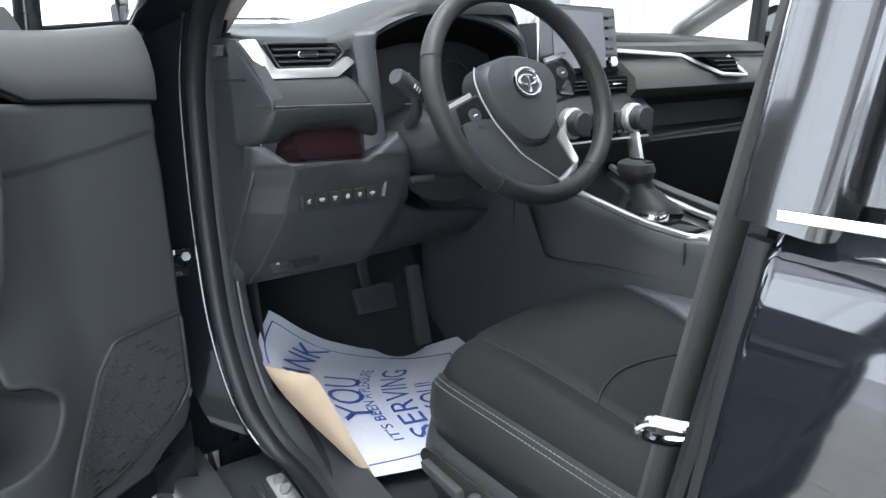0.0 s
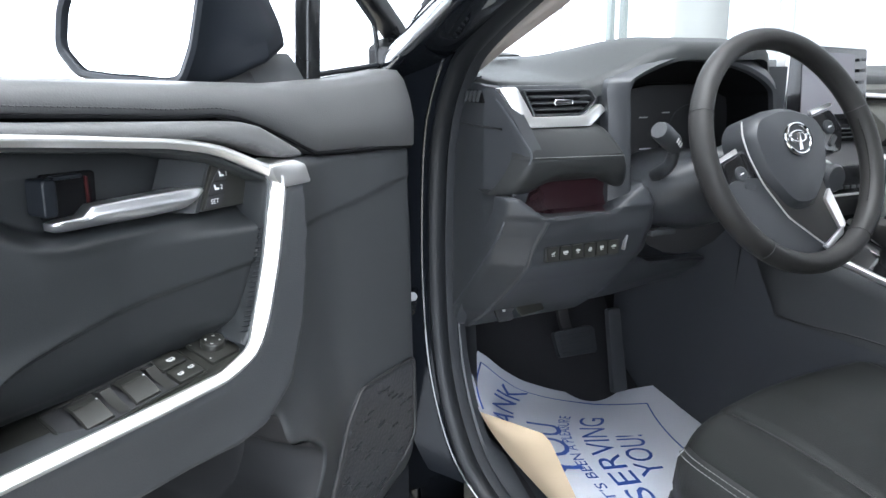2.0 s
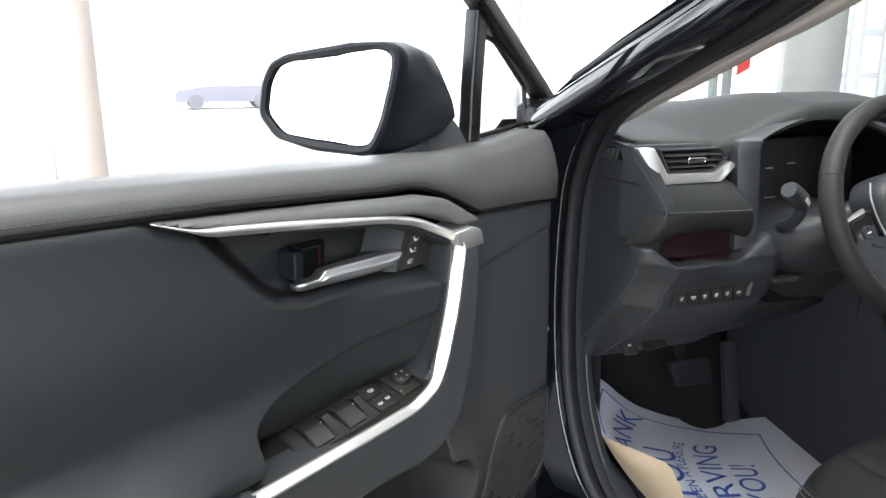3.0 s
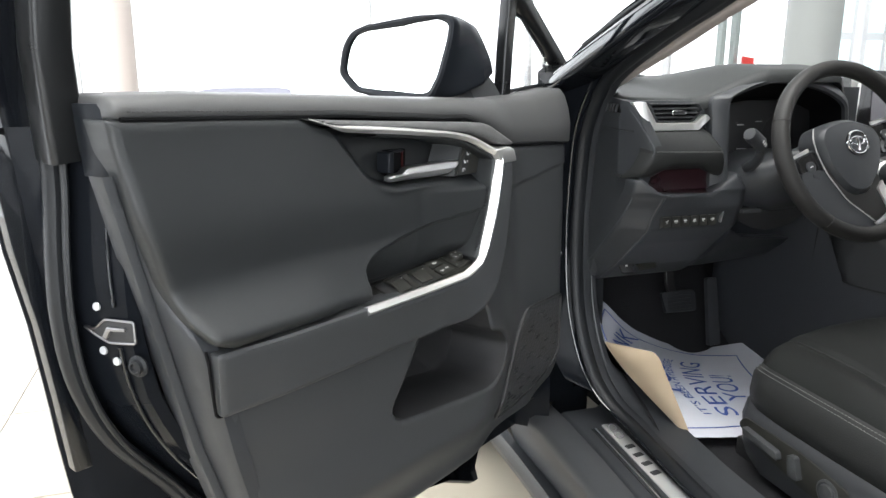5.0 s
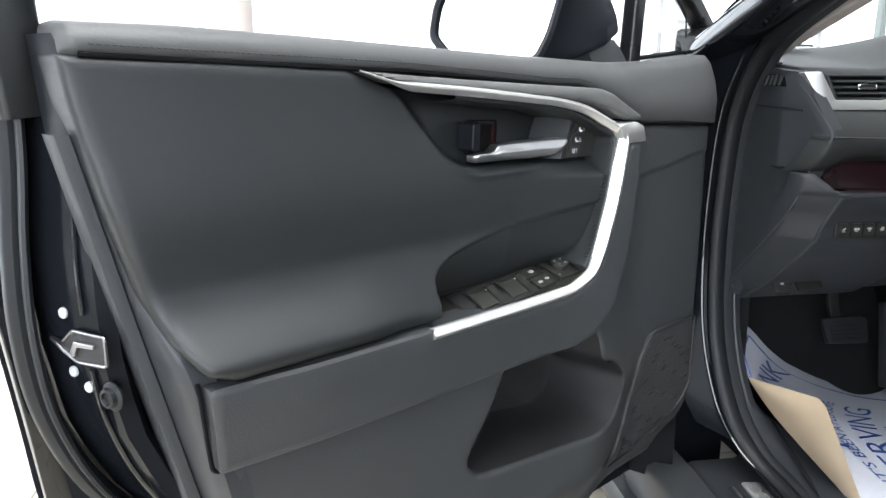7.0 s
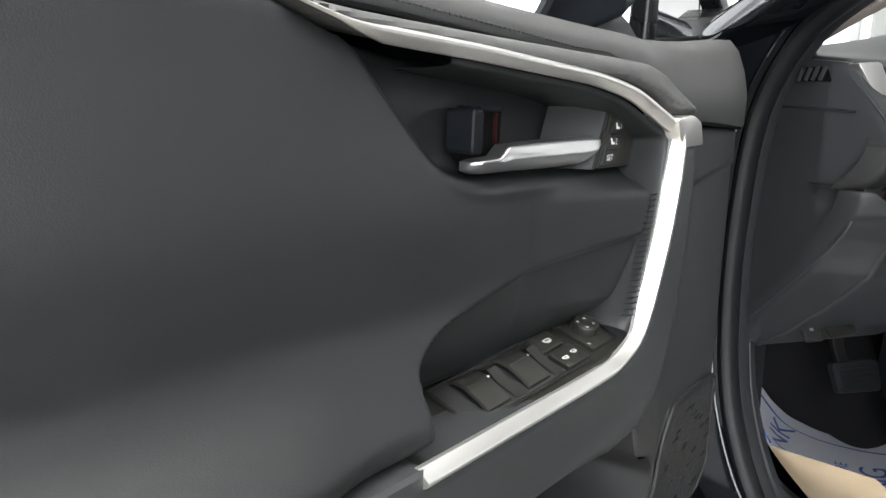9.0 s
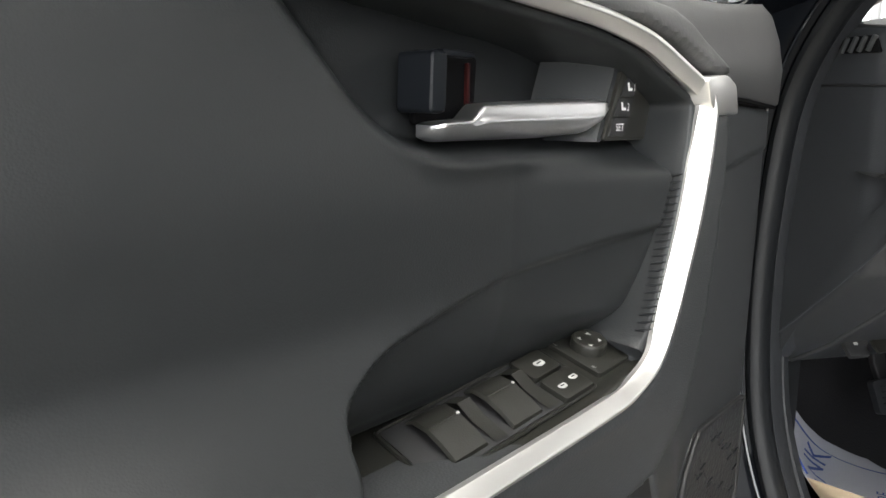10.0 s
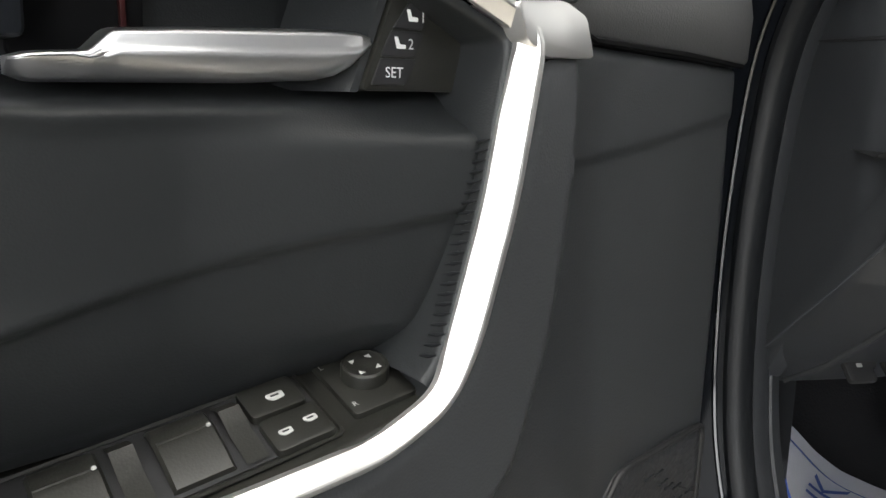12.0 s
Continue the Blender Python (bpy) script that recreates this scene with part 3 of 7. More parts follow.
# wall between the silver trim and the sunk panel
def trim_wall():
    out = []
    n = len(path)
    for i, p in enumerate(path):
        if p.x > 0.745 or (p.x > 0.507 and p.z < 0.90):
            continue
        t = (path[min(i + 1, n - 1)] - path[max(i - 1, 0)]).normalized()
        inner = -Vector((0, 1, 0)).cross(t).normalized()
        f = 0.78 + 0.22 * float(step(np.array(p.z), 0.955, 0.99))
        out.append([p + inner * s - Vector((0, 1, 0)) * (d if d < 0.03 else 0.03 + (d - 0.03) * f) for s, d in ((0.0058, 0.0125), (0.0088, 0.0130), (0.0098, 0.016), (0.0108, 0.022), (0.0114, 0.036), (0.0120, 0.058), (0.0128, 0.082), (0.0135, 0.094))])
    return out


part("trim_wall", loft_bm(trim_wall()), M_SOFT, door, "dark wall behind the silver trim", sharp=70)

# grip ribs along the inner side of the trim
for k in range(22):
    t = k / 21
    w = 0.972 - 0.100 * t
    u = float(np.interp(w, [p[0] for p in SILVER], [p[1] for p in SILVER])) + 0.0092
    bm = sweep_bm([Vector((u, 0.1165, w + 0.0014)), Vector((u + 0.0012, 0.1120, w)), Vector((u + 0.0018, 0.1060, w - 0.0014))], circle(0.0009, 6), (0, 0, 1), scale=lambda t: 0.5 + 1.6 * t * (1 - t) * 2)
    part("grip_rib", bm, M_RUBBER, door)

# inner handle, lock lever, memory buttons
FACE = Matrix(((1, 0, 0, 0), (0, 0, 1, 0), (0, 1, 0, 0), (0, 0, 0, 1)))  # (x, y, z) to (u, w, v)


def on_face(v):
    return Matrix.Translation((0, v, 0)) @ FACE


def handle_bm():
    """A crowned pull handle: the upper flank leans back, the lower one turns under."""
    rows = []
    for u in np.concatenate([[0.5195], np.linspace(0.5225, 0.620, 14), np.linspace(0.6255, 0.6365, 7), np.linspace(0.642, 0.6590, 6), [0.6610]]):
        wb = float(np.interp(u, [0.5195, 0.528, 0.540, 0.578, 0.655, 0.6610], [1.0135, 1.0050, 0.9985, 0.9962, 0.9950, 0.9975]))
        wt = float(np.interp(u, [0.5195, 0.526, 0.540, 0.60, 0.628, 0.636, 0.655, 0.6610], [1.0172, 1.0192, 1.0196, 1.0172, 1.0152, 1.0072, 1.0058, 1.0040]))
        v0 = 0.0700 - 0.17 * (u - 0.533)
        h = wt - wb
        ridge = float(np.interp(u, [0.52, 0.56, 0.63, 0.64, 0.665], [0.45, 0.50, 0.55, 0.80, 0.80]))
        out = float(np.interp(u, [0.52, 0.58, 0.63], [0.0, 0.0, 0.0016]))
        thin = float(np.interp(u, [0.5195, 0.527, 0.657, 0.6610], [0.6, 1.0, 1.0, 0.7]))
        rows.append([(u, v0 + q * thin, wb + f * h) for f, q in ((1.0, 0.0), (1.01, 0.008), (0.985, 0.0128), (0.93, 0.0146), (0.86, 0.0150), ((0.86 + ridge) / 2, 0.0148), (ridge + 0.06, 0.0154 + out * 0.7), (ridge, 0.0158 + out), (ridge - 0.07, 0.0154 + out), (ridge * 0.5, 0.0136), (0.12, 0.0112), (0.03, 0.0082), (0.0, 0.004), (0.02, 0.0))])
    return loft_bm(rows, close_u=True, cap=True)


part("inner_handle", handle_bm(), M_HANDLE, door, "brushed silver inner door handle", sharp=60)
part("handle_pivot", box_bm((0.030, 0.030, 0.016), 0.004, pose(0.545, 0.058, 1.008)), M_PLASTIC, door)
# thin plate whose near-black stands for shade in the lock recess
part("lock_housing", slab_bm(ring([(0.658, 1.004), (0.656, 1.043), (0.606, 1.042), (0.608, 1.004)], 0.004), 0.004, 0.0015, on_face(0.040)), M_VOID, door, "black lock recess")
part("lock_lever", slab_bm(ring([(0.6680, 1.010), (0.6670, 1.0415), (0.6545, 1.0410), (0.6555, 1.010)], 0.004), 0.024, 0.005, on_face(0.0410), segments=3), M_CAP, door, "dark lock lever")
part("lever_lip", box_bm((0.026, 0.010, 0.0035), 0.0012, pose(0.642, 0.056, 1.0410)), M_CAP, door)
M_LOCKRED = material("dark red plastic", (0.032, 0.006, 0.006), 0.5, spec=0.2)
part("lock_mark", box_bm((0.0025, 0.004, 0.024), 0.0008, pose(0.6160, 0.0445, 1.026)), M_LOCKRED, door, "red lock mark")

PLATE = [(0.5070, 1.0430), (0.4922, 1.0432), (0.4594, 1.0190), (0.4644, 0.9940), (0.5275, 0.9940)]
part("memory_plate", slab_bm(ring(PLATE, 0.0035), 0.046, 0.0015, on_face(0.0385)), M_SHELF, door, "dark memory switch plate")
facet = [[(0.5085, 0.0825, 1.0435), (0.5285, 0.0825, 0.9935)], [(0.5120, 0.0815, 1.0435), (0.5320, 0.0815, 0.9935)], [(0.5270, 0.050, 1.0435), (0.5470, 0.050, 0.9935)], [(0.5330, 0.038, 1.0435), (0.5530, 0.038, 0.9935)]]
part("plate_slope", loft_bm(facet), M_SOFT, door, "dark slope beside the memory switches")


def words_on(name, words, size, parent, m, mat):
    me = text_mesh(words, size)
    bm = bmesh.new()
    bm.from_mesh(me)
    bpy.data.meshes.remove(me)
    bmesh.ops.transform(bm, matrix=m, verts=bm.verts)
    return finish(bm, name, mat, parent)


for word, quad, at in (("SET", [(0.5230, 0.9968), (0.5174, 1.0088), (0.4962, 1.0088), (0.5034, 0.9968)], (0.5155, 1.0003)), ("2", [(0.5177, 1.0095), (0.5114, 1.0212), (0.4918, 1.0212), (0.4979, 1.0095)], (0.5022, 1.0133)), ("1", [(0.5106, 1.0222), (0.5003, 1.0350), (0.4869, 1.0350), (0.4932, 1.0222)], (0.4950, 1.0258))):
    part("memory_button", slab_bm(ring(quad, 0.0012, 2), 0.0016, 0.0006, on_face(0.0840)), M_DARK, door, "black memory button")
    words_on("button_letter", word, 0.0068, door, Matrix(((-1, 0, 0, at[0]), (0, 0, 1, 0.0860), (0, 1, 0, at[1]), (0, 0, 0, 1))), M_MARK)
    if word != "SET":
        u, w = at[0] + 0.0065, at[1]
        mark = [(u + 0.0014, w + 0.0052), (u, w), (u - 0.0052, w), (u - 0.0052, w + 0.0018), (u - 0.0016, w + 0.0020), (u - 0.0004, w + 0.0052)]
        part("seat_mark", slab_bm(ring(mark, 0.0004, 2), 0.0003, 0, on_face(0.0857)), M_MARK, door)

# switch shelf on the armrest, in (along, inward, up)
SHELF = ring([(0.700, 0.117), (0.772, 0.085), (0.778, 0.030), (0.70, 0.028), (0.468, 0.028), (0.480, 0.105), (0.508, 0.114), (0.545, 0.117)], 0.006)
TILT_U, TILT_V = 0.150, -0.25


def shelf_w(u, v):
    return 0.8377 + TILT_U * (0.63 - u) + TILT_V * (v - 0.07)


panel("switch_shelf", SHELF, lambda u, v: shelf_w(u, v) + 0.004 * step(v, 0.100, 0.112), M_SHELF, door, "dark switch shelf on the armrest", size=0.005, lip=0.010, order="xyh", roll=0.002)


def on_shelf(u, v, lift=0.0):
    x, y = Vector((1, 0, -TILT_U)).normalized(), Vector((0, 1, TILT_V)).normalized()
    n = x.cross(y).normalized()
    y = n.cross(x)
    v = v - 0.09 * (u - 0.60)
    o = Vector((u, v, shelf_w(u, v))) + n * lift
    return Matrix(((x.x, y.x, n.x, o.x), (x.y, y.y, n.y, o.y), (x.z, y.z, n.z, o.z), (0, 0, 0, 1))) @ pose(0, 0, 0, 0, 0, -5)


part("window_switch_frame", slab_bm([(x, y) for x, y in rrect(0.140, 0.050, 0.003)], 0.0015, 0.0007, on_shelf(0.6190, 0.0745, 0.0)), M_SHELF, door)
part("window_switch_well", slab_bm([(x, y) for x, y in rrect(0.136, 0.046, 0.003)], 0.0006, 0, on_shelf(0.6190, 0.0745, 0.0016)), M_DARK, door)
rim = [on_shelf(0.6190, 0.0745, 0.0016) @ Vector((x, y, 0)) for x, y in rrect(0.140, 0.050, 0.004)]
part("switch_rim", sweep_bm(rim, circle(0.0013, 6), (0, 0, 1), closed=True), M_SHELF, door, "satin rim of the window switches")
for u in (0.6570, 0.6110):
    rows = []
    for a, h in ((-0.020, 0.003), (-0.0135, 0.0085), (-0.002, 0.0100), (0.001, 0.0093), (0.010, 0.0078), (0.0205, 0.0045), (0.0215, 0.0)):
        rows.append([(-0.0132, a, h - 0.002), (-0.0118, a, h), (0.0118, a, h), (0.0132, a, h - 0.002)])
    bm = loft_bm(rows)
    bmesh.ops.transform(bm, matrix=on_shelf(u, 0.0740, 0.0), verts=bm.verts)
    part("window_switch", bm, M_SHELF, door, "black window rocker switch")
    part("switch_ridge", sweep_bm([on_shelf(u, 0.0725, 0.0098) @ Vector((-0.0116, -0.001, 0)), on_shelf(u, 0.0725, 0.0098) @ Vector((0.0116, -0.001, 0))], circle(0.0008, 6), (0, 0, 1)), M_SHELF, door)
    part("switch_dot", lathe_bm([(0.0011, 0), (0.0011, 0.0006)], on_shelf(u - 0.0104, 0.0720, 0.0104), seg=10), M_PRINT, door)
    rows = [[(-0.005, a, h) for a, h in ((-0.021, 0.002), (-0.010, 0.009), (0.003, 0.0045), (0.0215, 0.0035))], [(0.005, a, h) for a, h in ((-0.021, 0.002), (-0.010, 0.009), (0.003, 0.0045), (0.0215, 0.0035))]]
    bm = loft_bm(rows)
    bmesh.ops.transform(bm, matrix=on_shelf(u - 0.0220, 0.0745, 0.0), verts=bm.verts)
    part("switch_bridge", bm, M_SHELF, door)
for (u, v, sx, sy) in ((0.5680, 0.0640, 0.027, 0.0215), (0.5680, 0.0875, 0.028, 0.0225)):
    part("lock_switch", slab_bm(rrect(sx, sy, 0.003), 0.0052, 0.0014, on_shelf(u, v, 0.001)), M_SHELF, door)
for (u, v, r) in ((0.5665, 0.0650, 0.0042), (0.5740, 0.0885, 0.0032), (0.5610, 0.0865, 0.0032)):
    bm = slab_bm(ring([(-r, -r * 0.5, 0), (r, -r * 0.5, 0), (r, r * 0.2, 0), (r * 0.3, r * 0.8, 0), (-r, r * 0.6, 0)], r * 0.3, 3), 0.0003, 0, on_shelf(u, v, 0.0063))
    part("lock_mark_print", bm, M_PRINT, door)
    part("lock_mark_line", box_bm((r * 1.0, r * 0.25, 0.0003), 0, on_shelf(u, v, 0.0067)), M_DARK, door)
part("mirror_switch_plate", slab_bm(rrect(0.035, 0.045, 0.003), 0.0035, 0.001, on_shelf(0.5230, 0.0715, 0.0)), M_SHELF, door)
part("mirror_dial", lathe_bm([(0.0122, 0), (0.0122, 0.006), (0.0116, 0.0073), (0.0102, 0.0078), (0.0090, 0.0070), (0.0, 0.0066)], on_shelf(0.5215, 0.0705, 0.0030)), M_SHELF, door, "round mirror adjusting dial")
for a in range(4):
    m = on_shelf(0.5215, 0.0705, 0.0098) @ pose(0, 0, 0, 0, 0, 90 * a + 45)
    bm = slab_bm([(0.0085, 0, 0), (0.0060, 0.0019, 0), (0.0060, -0.0019, 0)], 0.0003, 0, m)
    part("dial_arrow", bm, M_PRINT, door)
for ch, du, dv in (("L", 0.0150, -0.0145), ("R", 0.0160, 0.0165)):
    words_on("dial_letter", ch, 0.0045, door, on_shelf(0.5230 + du, 0.0715 + dv, 0.0037) @ pose(0, 0, 0, 0, 0, 180), M_PRINT)

# rear edge: corner cap, latch, bolts, grommet
rows = []
for w, g in ((1.122, 0.014), (1.116, 0.006), (1.10, 0.002), (1.07, 0.0), (1.05, 0.0), (1.043, 0.004)):
    r = rear_u(w)
    rows.append([(r - 0.088, 0.046 - g, w), (r - 0.074, 0.049 - g, w), (r - 0.066, 0.036 - g, w), (r - 0.062, 0.010, w), (r - 0.060, -0.008, w), (r - 0.066, -0.020 + g, w), (r - 0.09, -0.020 + g, w)])
part("corner_cap", loft_bm(rows, close_u=True, cap=True), M_CAP, door, "dark rubber corner cap")


def edge_m(w, v, lift=0.0):
    """On the slanting rear face of the door, z outward."""
    r = inner_u(w) - 0.014 + (-0.022 - v) * 0.346 + lift
    n = Vector((0.945, 0.327, 0)).normalized()
    y = Vector((0, 0, 1))
    x = y.cross(n)
    return Matrix(((x.x, y.x, n.x, r), (x.y, y.y, n.y, v), (x.z, y.z, n.z, w), (0, 0, 0, 1)))


RIM = ring([(-0.036, 0.000, 0), (-0.020, -0.002, 0), (-0.004, 0.011, 0), (0.038, 0.012, 0), (0.038, -0.014, 0), (0.000, -0.017, 0), (-0.018, -0.010, 0)], 0.004, 4)
loop = [edge_m(0.868, 0.004, 0.003) @ Vector(p) for p in RIM]
part("latch_rim", sweep_bm(loop, circle(0.0016, 8), edge_m(0.868, 0.004).col[2].to_3d(), closed=True), M_STEEL, door, "chrome door latch rim")
part("latch_slot", slab_bm([(v.x, v.y) for v in RIM], 0.002, 0.0005, edge_m(0.868, 0.004, 0.001)), M_DARK, door)
part("latch_claw", slab_bm(ring([(-0.008, -0.010, 0), (0.000, 0.003, 0), (0.026, 0.004, 0), (0.026, 0.000, 0), (0.004, -0.002, 0), (-0.002, -0.012, 0)], 0.0015, 3), 0.004, 0.001, edge_m(0.868, 0.004, 0.002)), M_STEEL, door)
for w, v in ((0.893, -0.010), (0.838, -0.012), (0.826, 0.003)):
    part("latch_bolt", lathe_bm([(0.0050, 0), (0.0050, 0.002), (0.0042, 0.003), (0.0, 0.003)], edge_m(w, v, 0.001), seg=20), M_BOLT, door, "pale latch bolt")
part("rubber_stop", lathe_bm([(0.013, 0), (0.013, 0.002), (0.0095, 0.004), (0.0085, 0.008), (0.006, 0.0085), (0.005, 0.006), (0.0, 0.006)], edge_m(0.824, 0.032, 0.001)), M_RUBBER, door, "round black rubber stop")
part("edge_plug", lathe_bm([(0.009, 0), (0.008, 0.002), (0.004, 0.0025), (0.0, 0.001)], Matrix.Translation((rear_u(0.94) - 0.006, -0.096, 0.945)) @ pose(0, 0, 0, 0, 75, 0)), M_GLOSSBLACK, door)
fold = [edge_m(w, v, 0.0015) @ Vector((0, 0, 0)) for w, v in ((1.04, 0.012), (0.98, 0.011), (0.93, 0.012), (0.895, 0.014))]
part("edge_flange", sweep_bm(spline(fold, 5), circle(0.0024, 8), (1, 0.3, 0)), M_PAINT, door)
fold = [edge_m(w, v, 0.001) @ Vector((0, 0, 0)) for w, v in ((0.845, 0.012), (0.80, 0.012), (0.74, 0.008), (0.68, 0.004), (0.62, 0.0), (0.56, -0.004))]
part("edge_flange", sweep_bm(spline(fold, 5), circle(0.0028, 8), (1, 0.3, 0)), M_PAINT, door)
def rear_trim_rows():
    out = []
    for w in np.linspace(0.515, 1.047, 60):
        e = float(np.interp(w, [0.50, 0.548, 0.607, 0.70, 0.8055, 0.9015, 0.9825, 1.048, 1.08], [0.885, 0.945, 0.9816, 1.011, 1.0356, 1.058, 1.076, 1.0907, 1.092]))
        k = (0.62 + 0.38 * float(step(np.array(w), 0.56, 0.76))) * float(step(np.array(w), 0.925, 0.838)) ** 1.25
        out.append([(e, 0.020, w), (e, 0.040, w), (e - 0.002, 0.0445, w), (e - 0.006, 0.046, w), (e - 0.012, 0.047, w), (e - 0.0135, 0.0445, w), (e - 0.0155, 0.048 + 0.010 * k, w), (e - 0.0175, 0.052 + 0.026 * k, w), (e - 0.0205, 0.054 + 0.037 * k, w), (e - 0.025, 0.055 + 0.0425 * k, w), (e - 0.045, 0.055 + 0.0430 * k, w), (e - 0.054, 0.052 + 0.030 * k, w), (e - 0.062, 0.02, w)])
    return out


part("rear_trim", loft_bm(rear_trim_rows()), M_PLASTIC, door, "grey plastic rear trim", sharp=45)

# window frame, quarter light, mirror
loop = spline([(-0.040, -0.030, 1.138), (0.03, -0.030, 1.192), (0.13, -0.026, 1.263), (0.25, -0.012, 1.335), (0.38, 0.005, 1.400), (0.56, 0.025, 1.470), (0.80, 0.04, 1.520), (1.0, 0.04, 1.525), (1.06, 0.035, 1.49)], 6)
part("sash_front", sweep_bm(loop, rrect(0.027, 0.034, 0.006), (0, 1, 0)), M_SASH, door, "black front window sash")
post = [Vector((0.233, -0.030, 1.09)), Vector((0.226, -0.029, 1.20)), Vector((0.217, -0.026, 1.310))]
part("sash_post", sweep_bm(post, rrect(0.028, 0.026, 0.006), (0, 1, 0)), M_SASH, door, "black quarter light post")
rear_sash = [Vector((1.088, -0.040, 1.06)), Vector((1.092, -0.036, 1.10)), Vector((1.098, -0.028, 1.18)), Vector((1.096, -0.012, 1.30)), Vector((1.075, 0.02, 1.46)), Vector((1.05, 0.035, 1.53))]
part("sash_rear", sweep_bm(rear_sash, rrect(0.042, 0.045, 0.008), (0, 1, 0)), M_SASH, door, "black rear window sash")
sash_skin = [Vector((1.105, -0.098, 0.99)), Vector((1.128, -0.091, 1.12))] + [p + Vector((0.052, -0.055, 0)) for p in rear_sash[2:]]
part("belt_corner", slab_bm(ring([(1.075, 0.66)] + [(rear_u(w) + 0.003, w) for w in (0.66, 0.76, 0.86, 0.954, 1.04)] + [(1.150, 1.10), (1.157, 1.20), (1.104, 1.20)], 0.003, 3), 0.031, 0.005, on_face(-0.116)), M_PAINT, door)
part("sash_cover", sweep_bm(sash_skin, rrect(0.10, 0.014, 0.004), (0, 1, 0), scale=lambda t: 0.5 + 0.5 * min(1.0, t * 4.0)), M_PAINT, door, "gloss black sash cover")
part("quarter_seal", sweep_bm(rounded([(0.215, -0.030, 1.122), (0.066, -0.030, 1.136), (0.074, -0.030, 1.196), (0.165, -0.028, 1.266), (0.196, -0.028, 1.274)], 0.01), circle(0.004, 8), (0, 1, 0)), M_RUBBER, door)
q = slab_bm([(0.226, 1.11), (0.02, 1.145), (0.215, 1.30)], 0.003, 0, on_face(-0.030))
pane = part("quarter_pane", q, M_GLASS, door, "clear quarter light pane")
pane.visible_shadow = False
part("sash_foot", slab_bm(ring([(0.070, 1.115), (0.071, 1.162), (0.035, 1.178), (-0.012, 1.14), (-0.004, 1.08), (0.06, 1.09)], 0.006), 0.050, 0.004, on_face(-0.045)), M_SASH, door, "black plastic sash foot")

MIRROR = [(-0.310, 1.157), (-0.298, 1.207), (-0.276, 1.236), (-0.236, 1.249), (-0.107, 1.261), (-0.034, 1.260), (-0.010, 1.248), (-0.016, 1.212), (-0.036, 1.150), (-0.060, 1.112), (-0.088, 1.105), (-0.188, 1.107), (-0.272, 1.122)]


def mirror_ring(u, k, dv=0.0, dw=0.0, inset=0.0, shear=0.0):
    cv, cw = -0.155, 1.188
    out = []
    for v in ring([(a, b, 0) for a, b in MIRROR], 0.014, 4):
        r = Vector((v.x - cv, v.y - cw))
        r = r * k - r.normalized() * inset
        out.append((u, cv + r.x + dv - shear * r.y, cw + r.y + dw))
    return out


housing = [mirror_ring(0.400, 1, inset=0.0165), mirror_ring(0.409, 1, inset=0.0160), mirror_ring(0.411, 1, inset=0.008), mirror_ring(0.4085, 1, inset=0.002), mirror_ring(0.400, 1), mirror_ring(0.385, 1.0, 0.002, 0, 0, 0.15), mirror_ring(0.365, 0.95, 0.012, 0.006, 0, 0.45), mirror_ring(0.335, 0.84, 0.030, 0.014, 0, 0.75), mirror_ring(0.30, 0.66, 0.046, 0.018, 0, 0.85), mirror_ring(0.275, 0.42, 0.055, 0.016, 0, 0.8), mirror_ring(0.266, 0.15, 0.058, 0.014, 0, 0.8)]
part("mirror_housing", loft_bm(housing, close_u=True, cap=True), M_CAP, door, "black mirror housing")
part("mirror_glass", loft_bm([mirror_ring(0.4030, 1, inset=0.0180), mirror_ring(0.4038, 1, inset=0.0190), mirror_ring(0.4040, 0.5)], close_u=True, cap=True), M_MIRROR, door, "mirror glass")
part("mirror_foot", loft_bm([[(u, -0.125, 1.095), (u, -0.115, 1.146), (u, -0.050, 1.150), (u, -0.040, 1.140), (u, -0.010, 1.095)] for u in (0.335, 0.325, 0.26, 0.245)], close_u=True, cap=True), M_PLASTIC2, door, "grey mirror foot")


# ---- car shell ----
def strip(name, pts, profile, mat, parent, axis=(1, 0, 0), label="", n=6, smooth=True):
    p = spline(pts, n) if smooth else [Vector(q) for q in pts]
    return part(name, sweep_bm(p, profile, axis), mat, parent, label)


shell = thing("car_shell", "gloss black car body shell", parent=car)
# front jamb and wing
JAMB = [(-0.085, 0.36), (-0.085, 0.60), (-0.085, 1.01), (-0.07, 1.05), (0.06, 1.09), (0.06, 0.36)]
part("front_jamb", slab_bm(ring([(x, z, 0) for x, z in JAMB], 0.02), 0.10, 0.012, Matrix(((1, 0, 0, 0), (0, 0, -1, 0.135), (0, 1, 0, 0), (0, 0, 0, 1)))), M_JAMB, shell, "black front door jamb")
rows = []
for y in np.linspace(0.04, 0.95, 12):
    rows.append([(-0.05, y, 1.05 - 0.06 * y), (-0.085, y, 1.02 - 0.06 * y), (-0.095 - 0.02 * y, y, 0.85), (-0.09, y, 0.60), (-0.07, y, 0.40 + 0.3 * y)])
body(shell, part("front_wing", loft_bm(rows), M_PAINT, shell))
# sill
def drift(y):
    return 0.08 * max(-0.5, min(0.0, y + 0.15))


def sill_part(name, profile, mat, label, ys=(0.13, 0.05, 0.02, -0.1, -0.25, -0.45, -0.65, -1.0, -1.6, -2.2)):
    return part(name, loft_bm([[(x + drift(y), y, z) for x, z in profile] for y in ys]), mat, shell, label, sharp=60)


